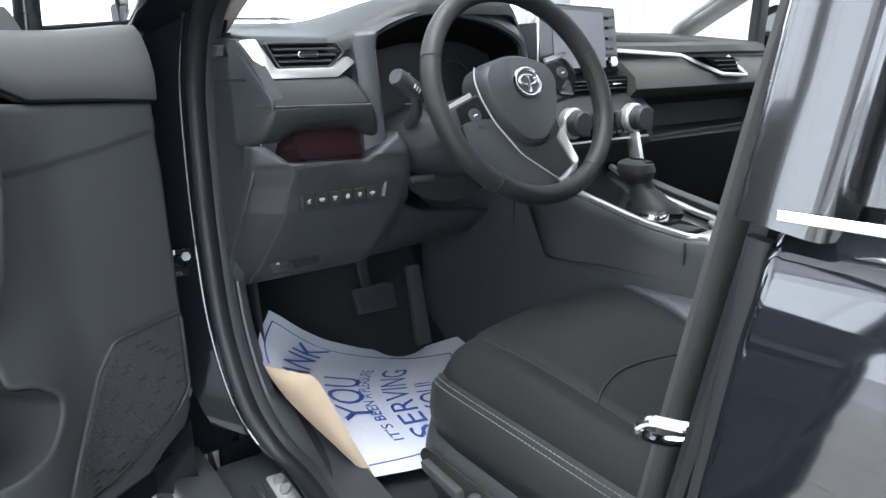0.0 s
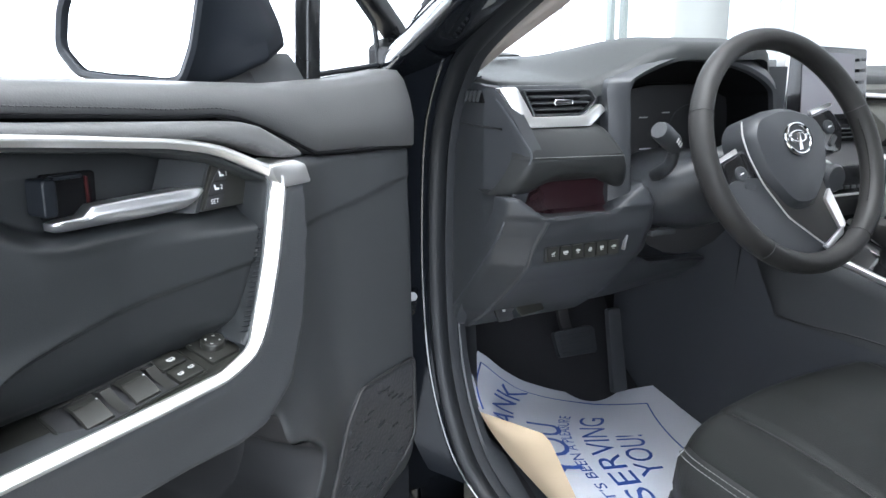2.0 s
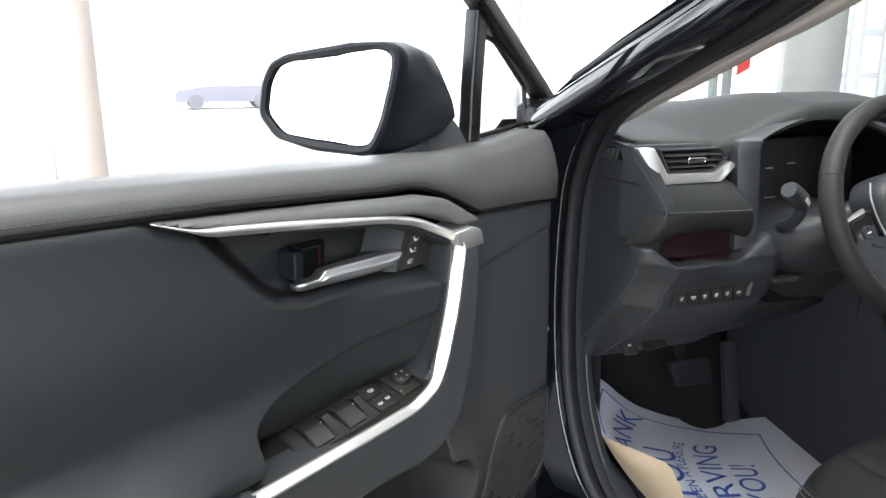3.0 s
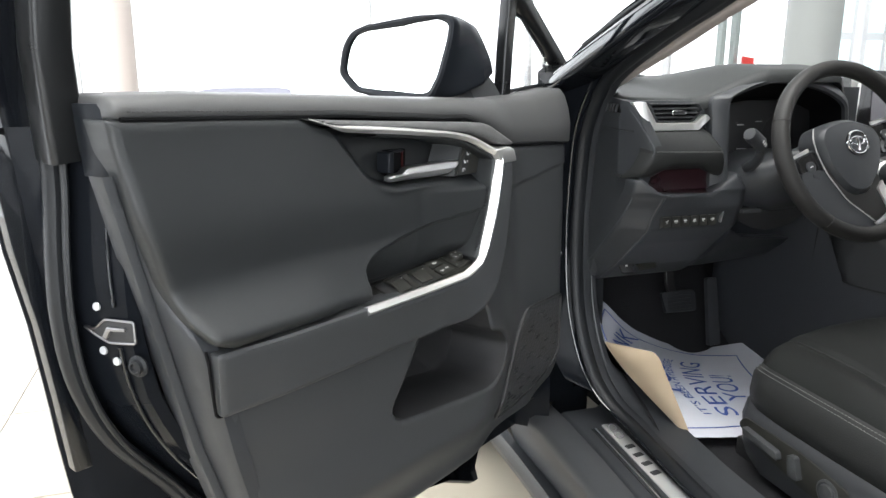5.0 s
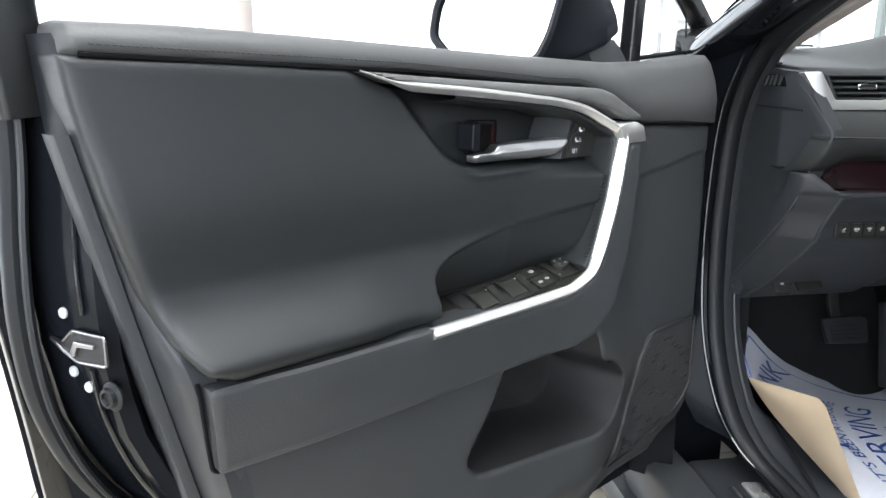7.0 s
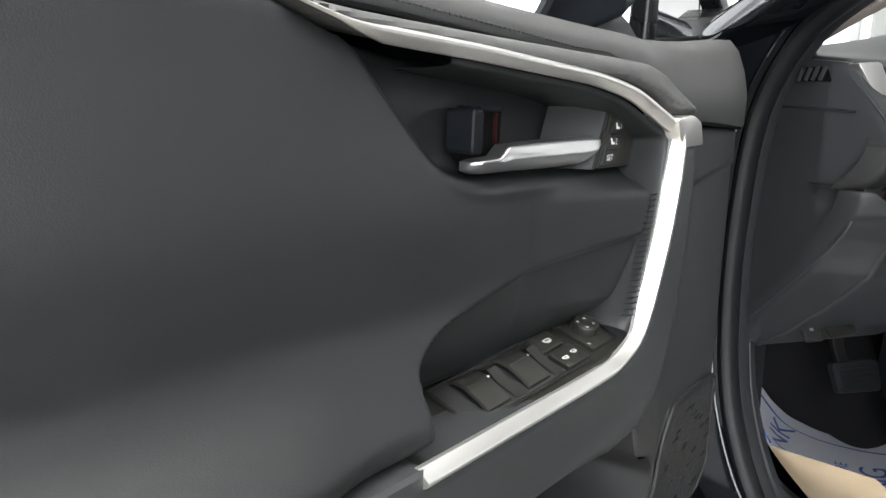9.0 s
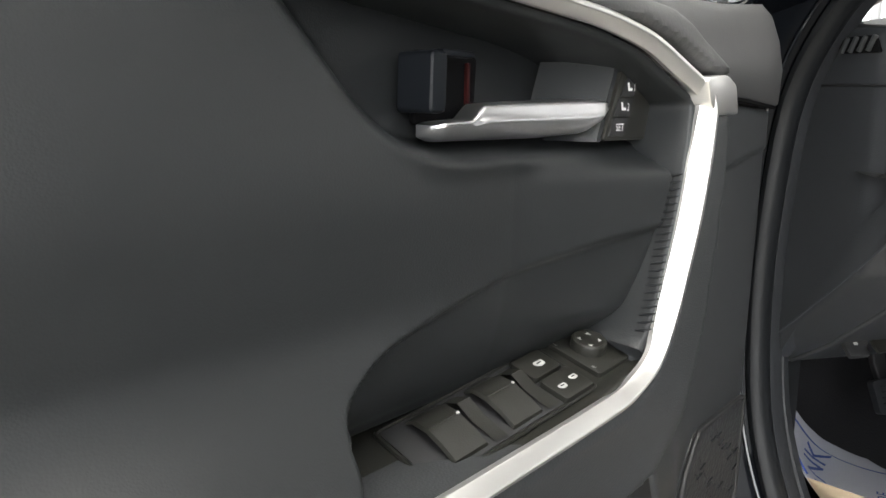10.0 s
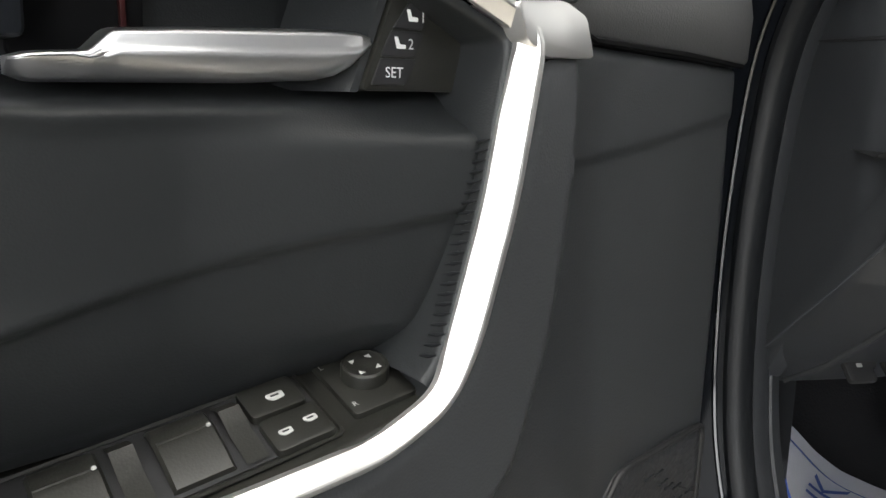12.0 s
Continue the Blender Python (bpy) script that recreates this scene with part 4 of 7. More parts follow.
# grey puts the pale floor's reflection into the black sill's colour
M_SILL = material("sill paint greyed by reflection", (0.050, 0.052, 0.055), 0.45, vary=0.1, spec=0.2)
sill_part("sill", [(-0.05, 0.20), (-0.075, 0.27), (-0.094, 0.345), (-0.092, 0.362), (-0.082, 0.374), (-0.045, 0.384), (-0.030, 0.383), (-0.026, 0.374)], M_SILL, "grey sill")
sill_part("sill_tread", [(-0.027, 0.370), (-0.022, 0.379), (-0.016, 0.3815), (0.070, 0.3815), (0.085, 0.392), (0.10, 0.38)], M_PLASTIC, "black sill tread cover", (-0.06, -0.15, -0.35, -0.65, -1.0, -1.6))
sill_part("rocker", [(-0.052, 0.215), (-0.090, 0.23), (-0.098, 0.20), (-0.085, 0.165), (-0.03, 0.15)], M_PLASTIC, "dark plastic rocker panel", (0.45, 0.03, -0.25, -0.65, -1.0, -1.55))
turn = math.degrees(math.atan(0.08))
SC = Matrix.Translation((0.050, -0.15, 0.3817)) @ pose(0, 0, 0, 0, 0, -turn)
part("scuff_plate", slab_bm(rrect(0.036, 0.52, 0.008), 0.0025, 0.001, SC @ pose(0, -0.258, 0)), M_SCUFF, shell, "satin silver scuff plate")
for a in (-0.020, -0.052):
    part("scuff_ring", sweep_bm([SC @ Vector((0.009 * math.cos(t) + 0.004 * math.sin(t), a + 0.016 * math.sin(t), 0.003)) for t in np.linspace(0, 2 * math.pi, 15)[:-1]], circle(0.0016, 6), (0, 0, 1), closed=True), M_HANDLE, shell)
for k in range(4):
    part("scuff_bar", slab_bm(rrect(0.022, 0.014, 0.003), 0.0006, 0, SC @ pose(0, -0.105 - 0.036 * k, 0.0025, 0, 0, 14)), M_DARK, shell)
for x, m in ((-0.062, M_DARK), (-0.054, M_HANDLE), (-0.046, M_DARK)):
    part("tread_line", box_bm((0.003, 0.9, 0.002), 0.0006, SC @ pose(x + 0.018, -0.46, 0.0005)), m, shell)
part("lower_jamb", box_bm((0.10, 0.10, 0.20), 0.02, pose(0.055, 0.085, 0.30)), M_JAMB, shell, "black lower jamb")
# front seals
SEAL = [(0.020, -1.02, 1.50), (0.020, -0.72, 1.405), (0.020, -0.488, 1.290), (0.020, -0.30, 1.224), (0.020, -0.145, 1.160), (0.020, -0.085, 1.112), (0.020, -0.040, 1.035), (0.020, -0.022, 0.93), (0.020, -0.018, 0.78), (0.021, -0.040, 0.625), (0.030, -0.092, 0.505), (0.048, -0.150, 0.440), (0.066, -0.230, 0.412), (0.060, -0.36, 0.403), (0.046, -0.55, 0.400), (0.040, -1.0, 0.398)]
p = spline(SEAL, 6)
part("opening_seal", sweep_bm(p, circle(0.012, 10, 0.016), (1, 0, 0)), M_RUBBER, shell, "black door opening seal")
part("opening_lip", sweep_bm([q + Vector((0.024, 0, 0)) for q in p], circle(0.006, 8, 0.012), (1, 0, 0)), M_RUBBER2, shell, "grey seal lip")
edge = [q + Vector((-0.020, 0.014, 0.006)) for q in p[6:]]
part("jamb_bead", sweep_bm(edge, circle(0.003, 8), (1, 0, 0)), M_PAINT, shell)
# door opening flange between jamb and seal
rows = [[q + Vector((-0.075, 0.05, 0.03)), q + Vector((-0.03, 0.022, 0.01)), q + Vector((-0.012, 0.010, 0.004)), q + Vector((0.0, 0.012, 0.004)), q + Vector((0.05, 0.016, 0.010))] for q in p[10:66]]
part("opening_flange", loft_bm(rows), M_JAMB, shell, "black door opening")
# windscreen pillar, near side
A = [(-0.032, 0.07, 1.100), (-0.030, -0.03, 1.138), (-0.026, -0.16, 1.188), (-0.020, -0.30, 1.239), (-0.014, -0.40, 1.276), (0.005, -0.68, 1.388), (0.045, -1.0, 1.485)]
strip("pillar_outer", A, rrect(0.038, 0.080, 0.012), M_PAINT, shell, label="gloss black windscreen pillar")
strip("pillar_edge", [(x - 0.018, y + 0.009, z + 0.023) for x, y, z in A[2:]], rrect(0.010, 0.034, 0.004), M_RUBBER2, shell, label="grey pillar weather strip")
B = [(0.074, 0.06, 1.098), (0.072, -0.06, 1.138), (0.072, -0.14, 1.167), (0.072, -0.284, 1.2155), (0.072, -0.396, 1.256), (0.075, -0.48, 1.285), (0.085, -0.70, 1.372), (0.11, -1.0, 1.465)]
strip("pillar_trim", B, rrect(0.018, 0.026, 0.006), M_HEADLINER, shell, label="warm grey inner pillar trim")
# windscreen pillar, far side, with its grab handle
C = [(1.56, 0.36, 1.09), (1.55, 0.20, 1.165), (1.54, 0.0, 1.255), (1.53, -0.25, 1.35), (1.5, -0.6, 1.46)]
strip("far_pillar_trim", C, rrect(0.075, 0.10, 0.02), M_PILLAR, shell, label="pale grey far pillar trim")
strip("grab_handle", [(1.50, 0.22, 1.125), (1.475, 0.16, 1.165), (1.465, 0.06, 1.21), (1.475, -0.02, 1.25), (1.50, -0.05, 1.275)], circle(0.014, 10), M_PILLAR, shell, label="pale grey grab handle")
# roof, far side, rear: close the cabin
rows = []
for y, z, x0, x1 in ((-0.62, 1.46, 0.05, 1.50), (-0.85, 1.545, 0.07, 1.48), (-1.3, 1.60, 0.09, 1.46), (-2.0, 1.60, 0.10, 1.45), (-2.8, 1.52, 0.12, 1.43)):
    rows.append([(x0 + (x1 - x0) * t, y, z + 0.05 * math.sin(math.pi * t)) for t in np.linspace(0, 1, 9)])
part("roof", loft_bm(rows), M_PAINT, shell, "gloss black roof")
part("roof_lining", loft_bm([[Vector(q) - Vector((0, 0, 0.03)) for q in r] for r in rows]), M_HEADLINER, shell, "warm grey roof lining")
part("floor_pan", slab_bm([(0.13, 0.3), (1.47, 0.3), (1.47, -3.0), (0.13, -3.0)], 0.02, 0, pose(0, 0, 0.335)), M_CARPET, shell, "black carpeted floor")
part("tail", box_bm((1.66, 0.05, 1.12), 0.02, pose(0.775, -3.0, 0.85)), M_PAINT, shell)
# far door: panel, glass line, mirror outside
part("far_door_panel", loft_bm([[(1.56, y, 0.38), (1.50, y, 0.50), (1.47, y, 0.72), (1.485, y, 0.80), (1.50, y, 0.98), (1.53, y, 1.04), (1.57, y, 1.05)] for y in (0.20, -0.1, -0.5, -1.1, -2.8)]), M_PLASTIC, shell, "dark far door panel")
part("far_grip", sweep_bm(rounded([(1.488, -0.155, 0.968), (1.480, -0.075, 0.955), (1.476, -0.130, 0.86), (1.474, -0.19, 0.77), (1.474, -0.34, 0.76)], 0.02), rrect(0.018, 0.012, 0.004), (1, 0, 0)), M_SATIN, shell, "satin silver far door trim")
part("far_handle", box_bm((0.02, 0.13, 0.022), 0.006, pose(1.482, -0.16, 0.93)), M_HANDLE, shell, "silver far door handle")
strip("far_sash", [(1.56, -0.02, 1.03), (1.555, -0.03, 1.15), (1.545, -0.05, 1.28)], rrect(0.03, 0.04, 0.006), M_RUBBER, shell, label="black far window sash")
part("far_mirror", loft_bm([[(1.64 + 0.20 * t, -0.02 + d, 1.12 + 0.075 * math.sin(a)) for a in np.linspace(0, 2 * math.pi, 12)[:-1] for d in [0.05 * math.cos(a)]] for t in (0, 0.2, 0.6, 0.9, 1.0)], close_u=True, cap=True), M_PAINT, shell, "black far mirror")
# bonnet ahead of the windscreen
rows = []
for y, z in ((0.42, 1.075), (0.7, 1.06), (1.1, 1.02), (1.5, 0.96), (1.75, 0.86)):
    rows.append([(-0.05 + 1.68 * t, y, z - 0.05 + 0.05 * abs(math.sin(math.pi * t)) ** 0.5) for t in np.linspace(0, 1, 9)])
part("bonnet", loft_bm(rows), M_PAINT, shell, "gloss black bonnet")
part("windscreen_cowl", loft_bm([[(x, y, z) for x in np.linspace(0.0, 1.56, 6)] for y, z in ((0.26, 1.125), (0.32, 1.09), (0.44, 1.07))]), M_DARK, shell, "black windscreen cowl")
sq = [(0.02, 0.34, 1.13), (1.54, 0.34, 1.13), (1.47, -0.62, 1.47), (0.09, -0.62, 1.47)]
bm = loft_bm([[Vector(sq[0]).lerp(Vector(sq[1]), t) + Vector((0, 0.06 * math.sin(math.pi * t), 0.01)) for t in np.linspace(0, 1, 9)], [Vector(sq[3]).lerp(Vector(sq[2]), t) + Vector((0, 0.06 * math.sin(math.pi * t), 0.02)) for t in np.linspace(0, 1, 9)]])
pane = part("windscreen", bm, M_GLASS, shell, "clear windscreen")
pane.visible_shadow = False

# far wing, nose, far side and rear quarters
rows = []
for y in np.linspace(0.04, 1.70, 12):
    low = 0.40 + 0.30 * math.exp(-((y - 0.72) / 0.33) ** 2)
    rows.append([(1.60, y, 1.03 - 0.07 * y), (1.635, y, 1.0 - 0.07 * y), (1.655 - 0.05 * max(0.0, y - 0.9), y, 0.85), (1.65 - 0.05 * max(0.0, y - 0.9), y, low)])
part("far_wing", loft_bm(rows), M_PAINT, shell, "gloss black far wing")
rows = []
for y in np.linspace(0.95, 1.70, 7):
    low = 0.40 + 0.30 * math.exp(-((y - 0.72) / 0.33) ** 2)
    rows.append([(-0.05, y, 1.05 - 0.08 * y), (-0.085, y, 1.02 - 0.08 * y), (-0.112 + 0.05 * (y - 0.9), y, 0.85), (-0.09 + 0.05 * (y - 0.9), y, low)])
part("front_corner", loft_bm(rows), M_PAINT, shell, "gloss black front corner")
part("nose", loft_bm([[(-0.06 + 1.67 * t, y + 0.13 * math.sin(math.pi * t), z) for t in np.linspace(0, 1, 13)] for y, z in ((1.72, 0.90), (1.76, 0.84), (1.78, 0.70), (1.82, 0.55), (1.80, 0.38), (1.72, 0.24))]), M_PAINT, shell, "gloss black nose and bumper")
part("far_side", loft_bm([[(x, y, z) for x, z in ((1.60, 0.20), (1.65, 0.30), (1.66, 0.62), (1.655, 0.88), (1.63, 1.02), (1.58, 1.04))] for y in (0.05, -0.6, -1.2, -1.62)]), M_PAINT, shell, "gloss black far side panels")
for x0, s in ((1.655, 1), (-0.105, -1)):
    rows = []
    for y in np.linspace(-1.62, -3.0, 12):
        low = 0.34 + 0.36 * math.exp(-((y + 1.98) / 0.30) ** 2)
        rows.append([(x0 - s * 0.02, y, low), (x0, y, max(low, 0.62)), (x0, y, 0.88), (x0 - s * 0.03, y, 1.02), (x0 - s * 0.09, y, 1.20), (x0 - s * 0.20, y, 1.52)])
    part("rear_quarter", loft_bm(rows), M_PAINT, shell, "gloss black rear quarter")

# rear door and middle pillar
mid = [(0.086, -0.885, 0.40), (0.084, -0.960, 0.70), (0.082, -0.998, 0.85), (0.082, -1.040, 1.02), (0.086, -1.085, 1.20), (0.095, -1.13, 1.42), (0.10, -1.15, 1.54)]
rows = []
for x, y, z in mid:
    rows.append([(x + 0.05, y + 0.03, z), (x + 0.02, y + 0.036, z), (x - 0.012, y + 0.022, z), (x - 0.050, y - 0.004, z), (x - 0.090, y - 0.030, z), (x - 0.150, y - 0.065, z), (x - 0.150, y - 0.10, z), (x + 0.05, y - 0.11, z)])
part("middle_pillar", loft_bm(rows, close_u=True, cap=True), M_PAINT, shell, "gloss black middle pillar")
strip("middle_seal", [(x - 0.012, y + 0.038, z) for x, y, z in mid], circle(0.010, 12, 0.015), M_SEALGREY, shell, label="grey rubber pillar seal")
strip("middle_seal_outer", [(x - 0.092, y - 0.026, z) for x, y, z in mid], circle(0.007, 8), M_RUBBER, shell, label="black rubber pillar seal")
loop = [Vector((0.008 + 0.014 * a, -1.000 + 0.020 * b, 0.838 + 0.011 * c)) for a, b, c in ((1, -1, 1), (-1, -0.9, 1), (-1.6, 0.4, 0.9), (-1.4, 0.9, -0.3), (-0.4, 0.6, -1), (1, -0.4, -1))]
part("striker", sweep_bm(rounded(loop, 0.010, 5), circle(0.0035, 10), (0, 0, 1)), M_CHROME, shell, "chrome door striker")
rear = thing("rear_door", "gloss black rear door with dark glass", parent=car)


def lead(z):
    """Leading edge of the rear door."""
    return -1.086 - 0.165 * (z - 0.88)


RSKIN = [(-0.060, 0.34), (-0.086, 0.45), (-0.098, 0.62), (-0.110, 0.72), (-0.104, 0.80), (-0.102, 0.88), (-0.098, 0.95), (-0.092, 0.980), (-0.080, 0.992), (-0.05, 0.994)]
rows = []
for k, (dy, e) in enumerate(((0.0, 0.030), (0.0, 0.006), (-0.003, 0.001), (-0.008, 0.0), (-0.25, -0.006), (-0.6, -0.010), (-1.0, -0.010))):
    rows.append([(x + e, lead(z) + dy, z) for x, z in RSKIN])
body(rear, part("rear_door_skin", loft_bm(rows), M_PAINT, rear, sharp=60))
part("rear_hem", sweep_bm([Vector((-0.086, lead(z) + 0.004, z)) for z in np.linspace(0.45, 0.985, 12)], rrect(0.010, 0.006, 0.002), (1, 0, 0)), M_RUBBER, rear)
part("rear_belt_strip", sweep_bm([Vector((-0.094, lead(0.99) - 0.006, 0.996)), Vector((-0.098, -1.5, 0.996)), Vector((-0.10, -2.1, 0.99))], rrect(0.003, 0.004, 0.001), (0, 0, 1)), M_CHROME, rear, "bright belt strip")
pane = part("rear_pane", loft_bm([[(-0.080, -1.125, 1.0), (-0.066, -1.150, 1.20), (-0.03, -1.18, 1.45)], [(-0.080, -2.0, 1.0), (-0.066, -2.0, 1.20), (-0.03, -2.0, 1.45)]]), M_TINT, rear, "dark rear door pane")
strip("rear_sash", [(-0.082, -1.108, 0.99), (-0.074, -1.122, 1.08), (-0.062, -1.140, 1.20), (-0.03, -1.165, 1.45)], rrect(0.034, 0.026, 0.006), M_GLOSSBLACK, rear, axis=(1, 0, 0), label="gloss black sash")
# hinge
part("upper_hinge", box_bm((0.05, 0.03, 0.05), 0.006, pose(-0.015, 0.015, 0.745)), M_PAINT, shell)
part("hinge_bolt", lathe_bm([(0.011, 0), (0.011, 0.006), (0.008, 0.008), (0, 0.008)], pose(0.002, 0.010, 0.768, 90, 0, 0), seg=6), M_BOLT, shell, "steel hinge bolt")
part("hinge_bolt", lathe_bm([(0.008, 0), (0.008, 0.005), (0, 0.006)], pose(-0.018, 0.0, 0.755, 90, 0, 0), seg=6), M_BOLT, shell)
part("hinge_leaf", box_bm((0.045, 0.006, 0.03), 0.002, pose(-0.022, 0.004, 0.745, 0, 0, 12)), M_PAINT, shell)
for z in (0.545, 0.50):
    part("check_clip", box_bm((0.006, 0.006, 0.016), 0.001, pose(-0.035, 0.02, z, 0, 20, 0)), M_BOLT, shell)

# ---- dashboard ----
dash = thing("dashboard", "charcoal dashboard with silver trims", parent=car)


def hood(x, y):
    rise = 0.066 * step(x, 0.195, 0.385) * step(x, 0.66, 0.545) * step(y, 0.28, -0.10)
    return rise


def dash_top(x, y):
    return 1.106 + 0.125 * (y + 0.15) + hood(x, y) - 0.02 * step(x, 0.9, 1.4)


TOPLINE = [(0.04, 0.26), (0.042, -0.04), (0.062, -0.13), (0.24, -0.160), (0.30, -0.176), (0.36, -0.190), (0.50, -0.192), (0.565, -0.180), (0.62, -0.14), (0.70, -0.10), (0.90, -0.10), (1.25, -0.11), (1.50, -0.06), (1.52, 0.26)]
body(dash, panel("dash_pad", TOPLINE, dash_top, M_DASH, dash, "grained grey dashboard top", size=0.008, lip=0.014, order="xyh", roll=0.012))
part("top_vent", slab_bm(ring([(0.10, 0.10, 0), (0.10, 0.14, 0), (0.26, 0.17, 0), (0.27, 0.13, 0)], 0.01), 0.003, 0.001, Matrix.Translation((0, 0, 1.1375)) @ pose(0, 0, 0, 7, 0, 0)), M_DARK, dash)


def wall_panel(name, outline, depth, mat, label="", size=0.006, lip=0.03, roll=0.004, parent=None, holes=()):
    return panel(name, outline, depth, mat, parent or dash, label, size=size, lip=lip, order="xhy", back=1, roll=roll, holes=holes)


# end cap beside the door
CAPO = ring([(0.10, 1.125), (-0.045, 1.114), (-0.15, 1.102), (-0.185, 1.05), (-0.212, 1.008), (-0.186, 0.95), (-0.182, 0.895), (-0.140, 0.85), (-0.05, 0.75), (-0.02, 0.695), (0.12, 0.695)], 0.012)
panel("dash_end", CAPO, lambda y, z: 0.048 + 0.38 * np.clip(-0.13 - y, 0, 0.1) * step(z, 0.885, 0.955), M_PLASTIC, dash, "dark dashboard end panel", size=0.005, lip=0.02, order="hxy", back=1, roll=0.003)
for k in range(4):
    part("side_vent_slat", box_bm((0.006, 0.004, 0.018), 0.001, pose(0.0440, -0.083 - 0.0125 * k, 1.0895, 25, 0, 0)), M_PLASTIC2, dash)
# flat plate, the shade behind the slats put into its colour
part("side_vent", slab_bm(ring([(-0.132, 1.079, 0), (-0.076, 1.081, 0), (-0.068, 1.099, 0), (-0.123, 1.098, 0)], 0.004), 0.004, 0.001, Matrix(((0, 0, -1, 0.0490), (1, 0, 0, 0), (0, 1, 0, 0), (0, 0, 0, 1)))), M_VOID, dash, "small side window vent")
part("end_seam", sweep_bm(spline([(0.0475, 0.05, 1.049), (0.0475, -0.06, 1.047), (0.0475, -0.125, 1.045), (0.058, -0.165, 1.043)], 5), circle(0.0015, 6), (1, 0, 0)), M_DARK, dash)

border = [(0.0560, -0.152, 1.085), (0.0640, -0.176, 1.060), (0.0745, -0.200, 1.028), (0.0795, -0.2135, 1.006), (0.0735, -0.2000, 0.978), (0.0660, -0.187, 0.950), (0.0475, -0.184, 0.897), (0.0465, -0.142, 0.848), (0.0465, -0.078, 0.785), (0.0465, 0.00, 0.712)]
part("end_border", sweep_bm(spline(border, 6), circle(0.0016, 6), (1, 0, 0)), M_TRIM, dash, "grey edge of the dashboard end")

# vent panel, driver side
VENT = ring([(0.066, 1.104), (0.25, 1.104), (0.25, 1.044), (0.092, 1.044)], 0.004)
wall_panel("vent_panel", VENT, lambda x, z: -0.150 + 0 * x, M_PLASTIC, "dark vent panel", lip=0.03)
# the mouth is a plate coloured as deep shade
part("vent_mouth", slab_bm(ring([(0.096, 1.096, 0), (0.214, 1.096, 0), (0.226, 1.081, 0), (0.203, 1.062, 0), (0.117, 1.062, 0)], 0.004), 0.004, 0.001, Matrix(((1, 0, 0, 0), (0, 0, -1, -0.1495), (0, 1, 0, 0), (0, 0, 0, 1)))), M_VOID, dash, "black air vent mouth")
part("vent_rim", sweep_bm([Vector((v.x, -0.158, v.y)) for v in ring([(0.096, 1.097, 0), (0.214, 1.097, 0), (0.227, 1.081, 0), (0.203, 1.061, 0), (0.116, 1.061, 0)], 0.005)], rrect(0.003, 0.010, 0.001), (0, 1, 0), closed=True), M_PLASTIC2, dash)
for z in (1.088, 1.079, 1.070):
    part("vent_slat", box_bm((0.105 if z > 1.072 else 0.088, 0.012, 0.0025), 0.0008, pose(0.160, -0.160, z, 8, 0, 0)), M_PLASTIC2, dash)
part("vent_tab", sweep_bm([Vector((v.x, -0.170, v.y)) for v in ring([(0.146, 1.0765, 0), (0.178, 1.0765, 0), (0.178, 1.0825, 0), (0.146, 1.0825, 0)], 0.003)], circle(0.0013, 6), (0, 1, 0), closed=True), M_CHROME, dash, "silver vent tab")
for k in range(4):
    part("vent_wheel_tooth", box_bm((0.006, 0.008, 0.004), 0.001, pose(0.0815 + 0.0045 * k, -0.158, 1.089 - 0.0075 * k, 0, 30, 0)), M_PLASTIC2, dash)
bm = slab_bm(ring([(0.0560, 1.1010), (0.0775, 1.1025), (0.1060, 1.0590), (0.1990, 1.0585), (0.2300, 1.0755), (0.2470, 1.0665), (0.2050, 1.0440), (0.0900, 1.0440)], 0.003, 3), 0.016, 0.004, Matrix(((1, 0, 0, 0), (0, 0, -1, -0.1580), (0, 1, 0, 0), (0, 0, 0, 1))))
for v in bm.verts:
    v.co.y += 0.40 * max(0.0, 0.086 - v.co.x) + 0.3 * max(0.0, v.co.x - 0.205) - 0.010 * math.sin(math.pi * max(0.0, min(1.0, (v.co.x - 0.06) / 0.19))) + 0.35 * max(0.0, v.co.z - 1.044) * (v.co.z < 1.064)
part("vent_trim", bm, M_SATIN, dash, "satin silver vent trim")
# leather band
band = []
LEFT = [(0.946, 0.0600), (0.9478, 0.0625), (0.975, 0.0735), (1.0024, 0.0833), (1.03, 0.0890), (1.05, 0.0900)]
RIGHT = [(0.935, 0.268), (0.965, 0.256), (0.9933, 0.2466), (1.04, 0.2250), (1.05, 0.2200)]
for t in np.linspace(-0.12, 1.06, 34):
    e = 0.030 * max(0.0, -t / 0.12) ** 1.5 + 0.030 * max(0.0, (t - 1.0) / 0.06) ** 2
    arch = 0.016 * float(step(np.array(t), 0.10, 0.34)) * float(step(np.array(t), 0.97, 0.76))
    col = []
    for z, y in ((1.049, -0.150), (1.046, -0.170), (1.038, -0.188), (1.022, -0.203), (1.006, -0.2125), (1.0035, -0.2135), (1.002, -0.2118), (1.0005, -0.2135), (0.997, -0.2140), (0.980, -0.2110), (0.962 + arch * 0.8, -0.2010), (0.952 + arch, -0.1910), (0.948 + arch, -0.1840), (0.952 + arch, -0.150)):
        x0, x1 = curve_at(LEFT, z), curve_at(RIGHT, z)
        col.append((x0 + (x1 - x0) * t, y + e, z))
    band.append(col)
part("leather_band", loft_bm(band), M_LEATHER, dash, "dark stitched leatherette band", sharp=60)
seam = [(0.0845 + 0.163 * t, -0.2150, 1.0048 - 0.004 * t) for t in np.linspace(0, 1, 40)]
tagged(stitches("band_stitching", seam, 0.0038, 0.0012, 0.0006, M_THREAD2, dash, (0, -1, 0)), kind="stuff")
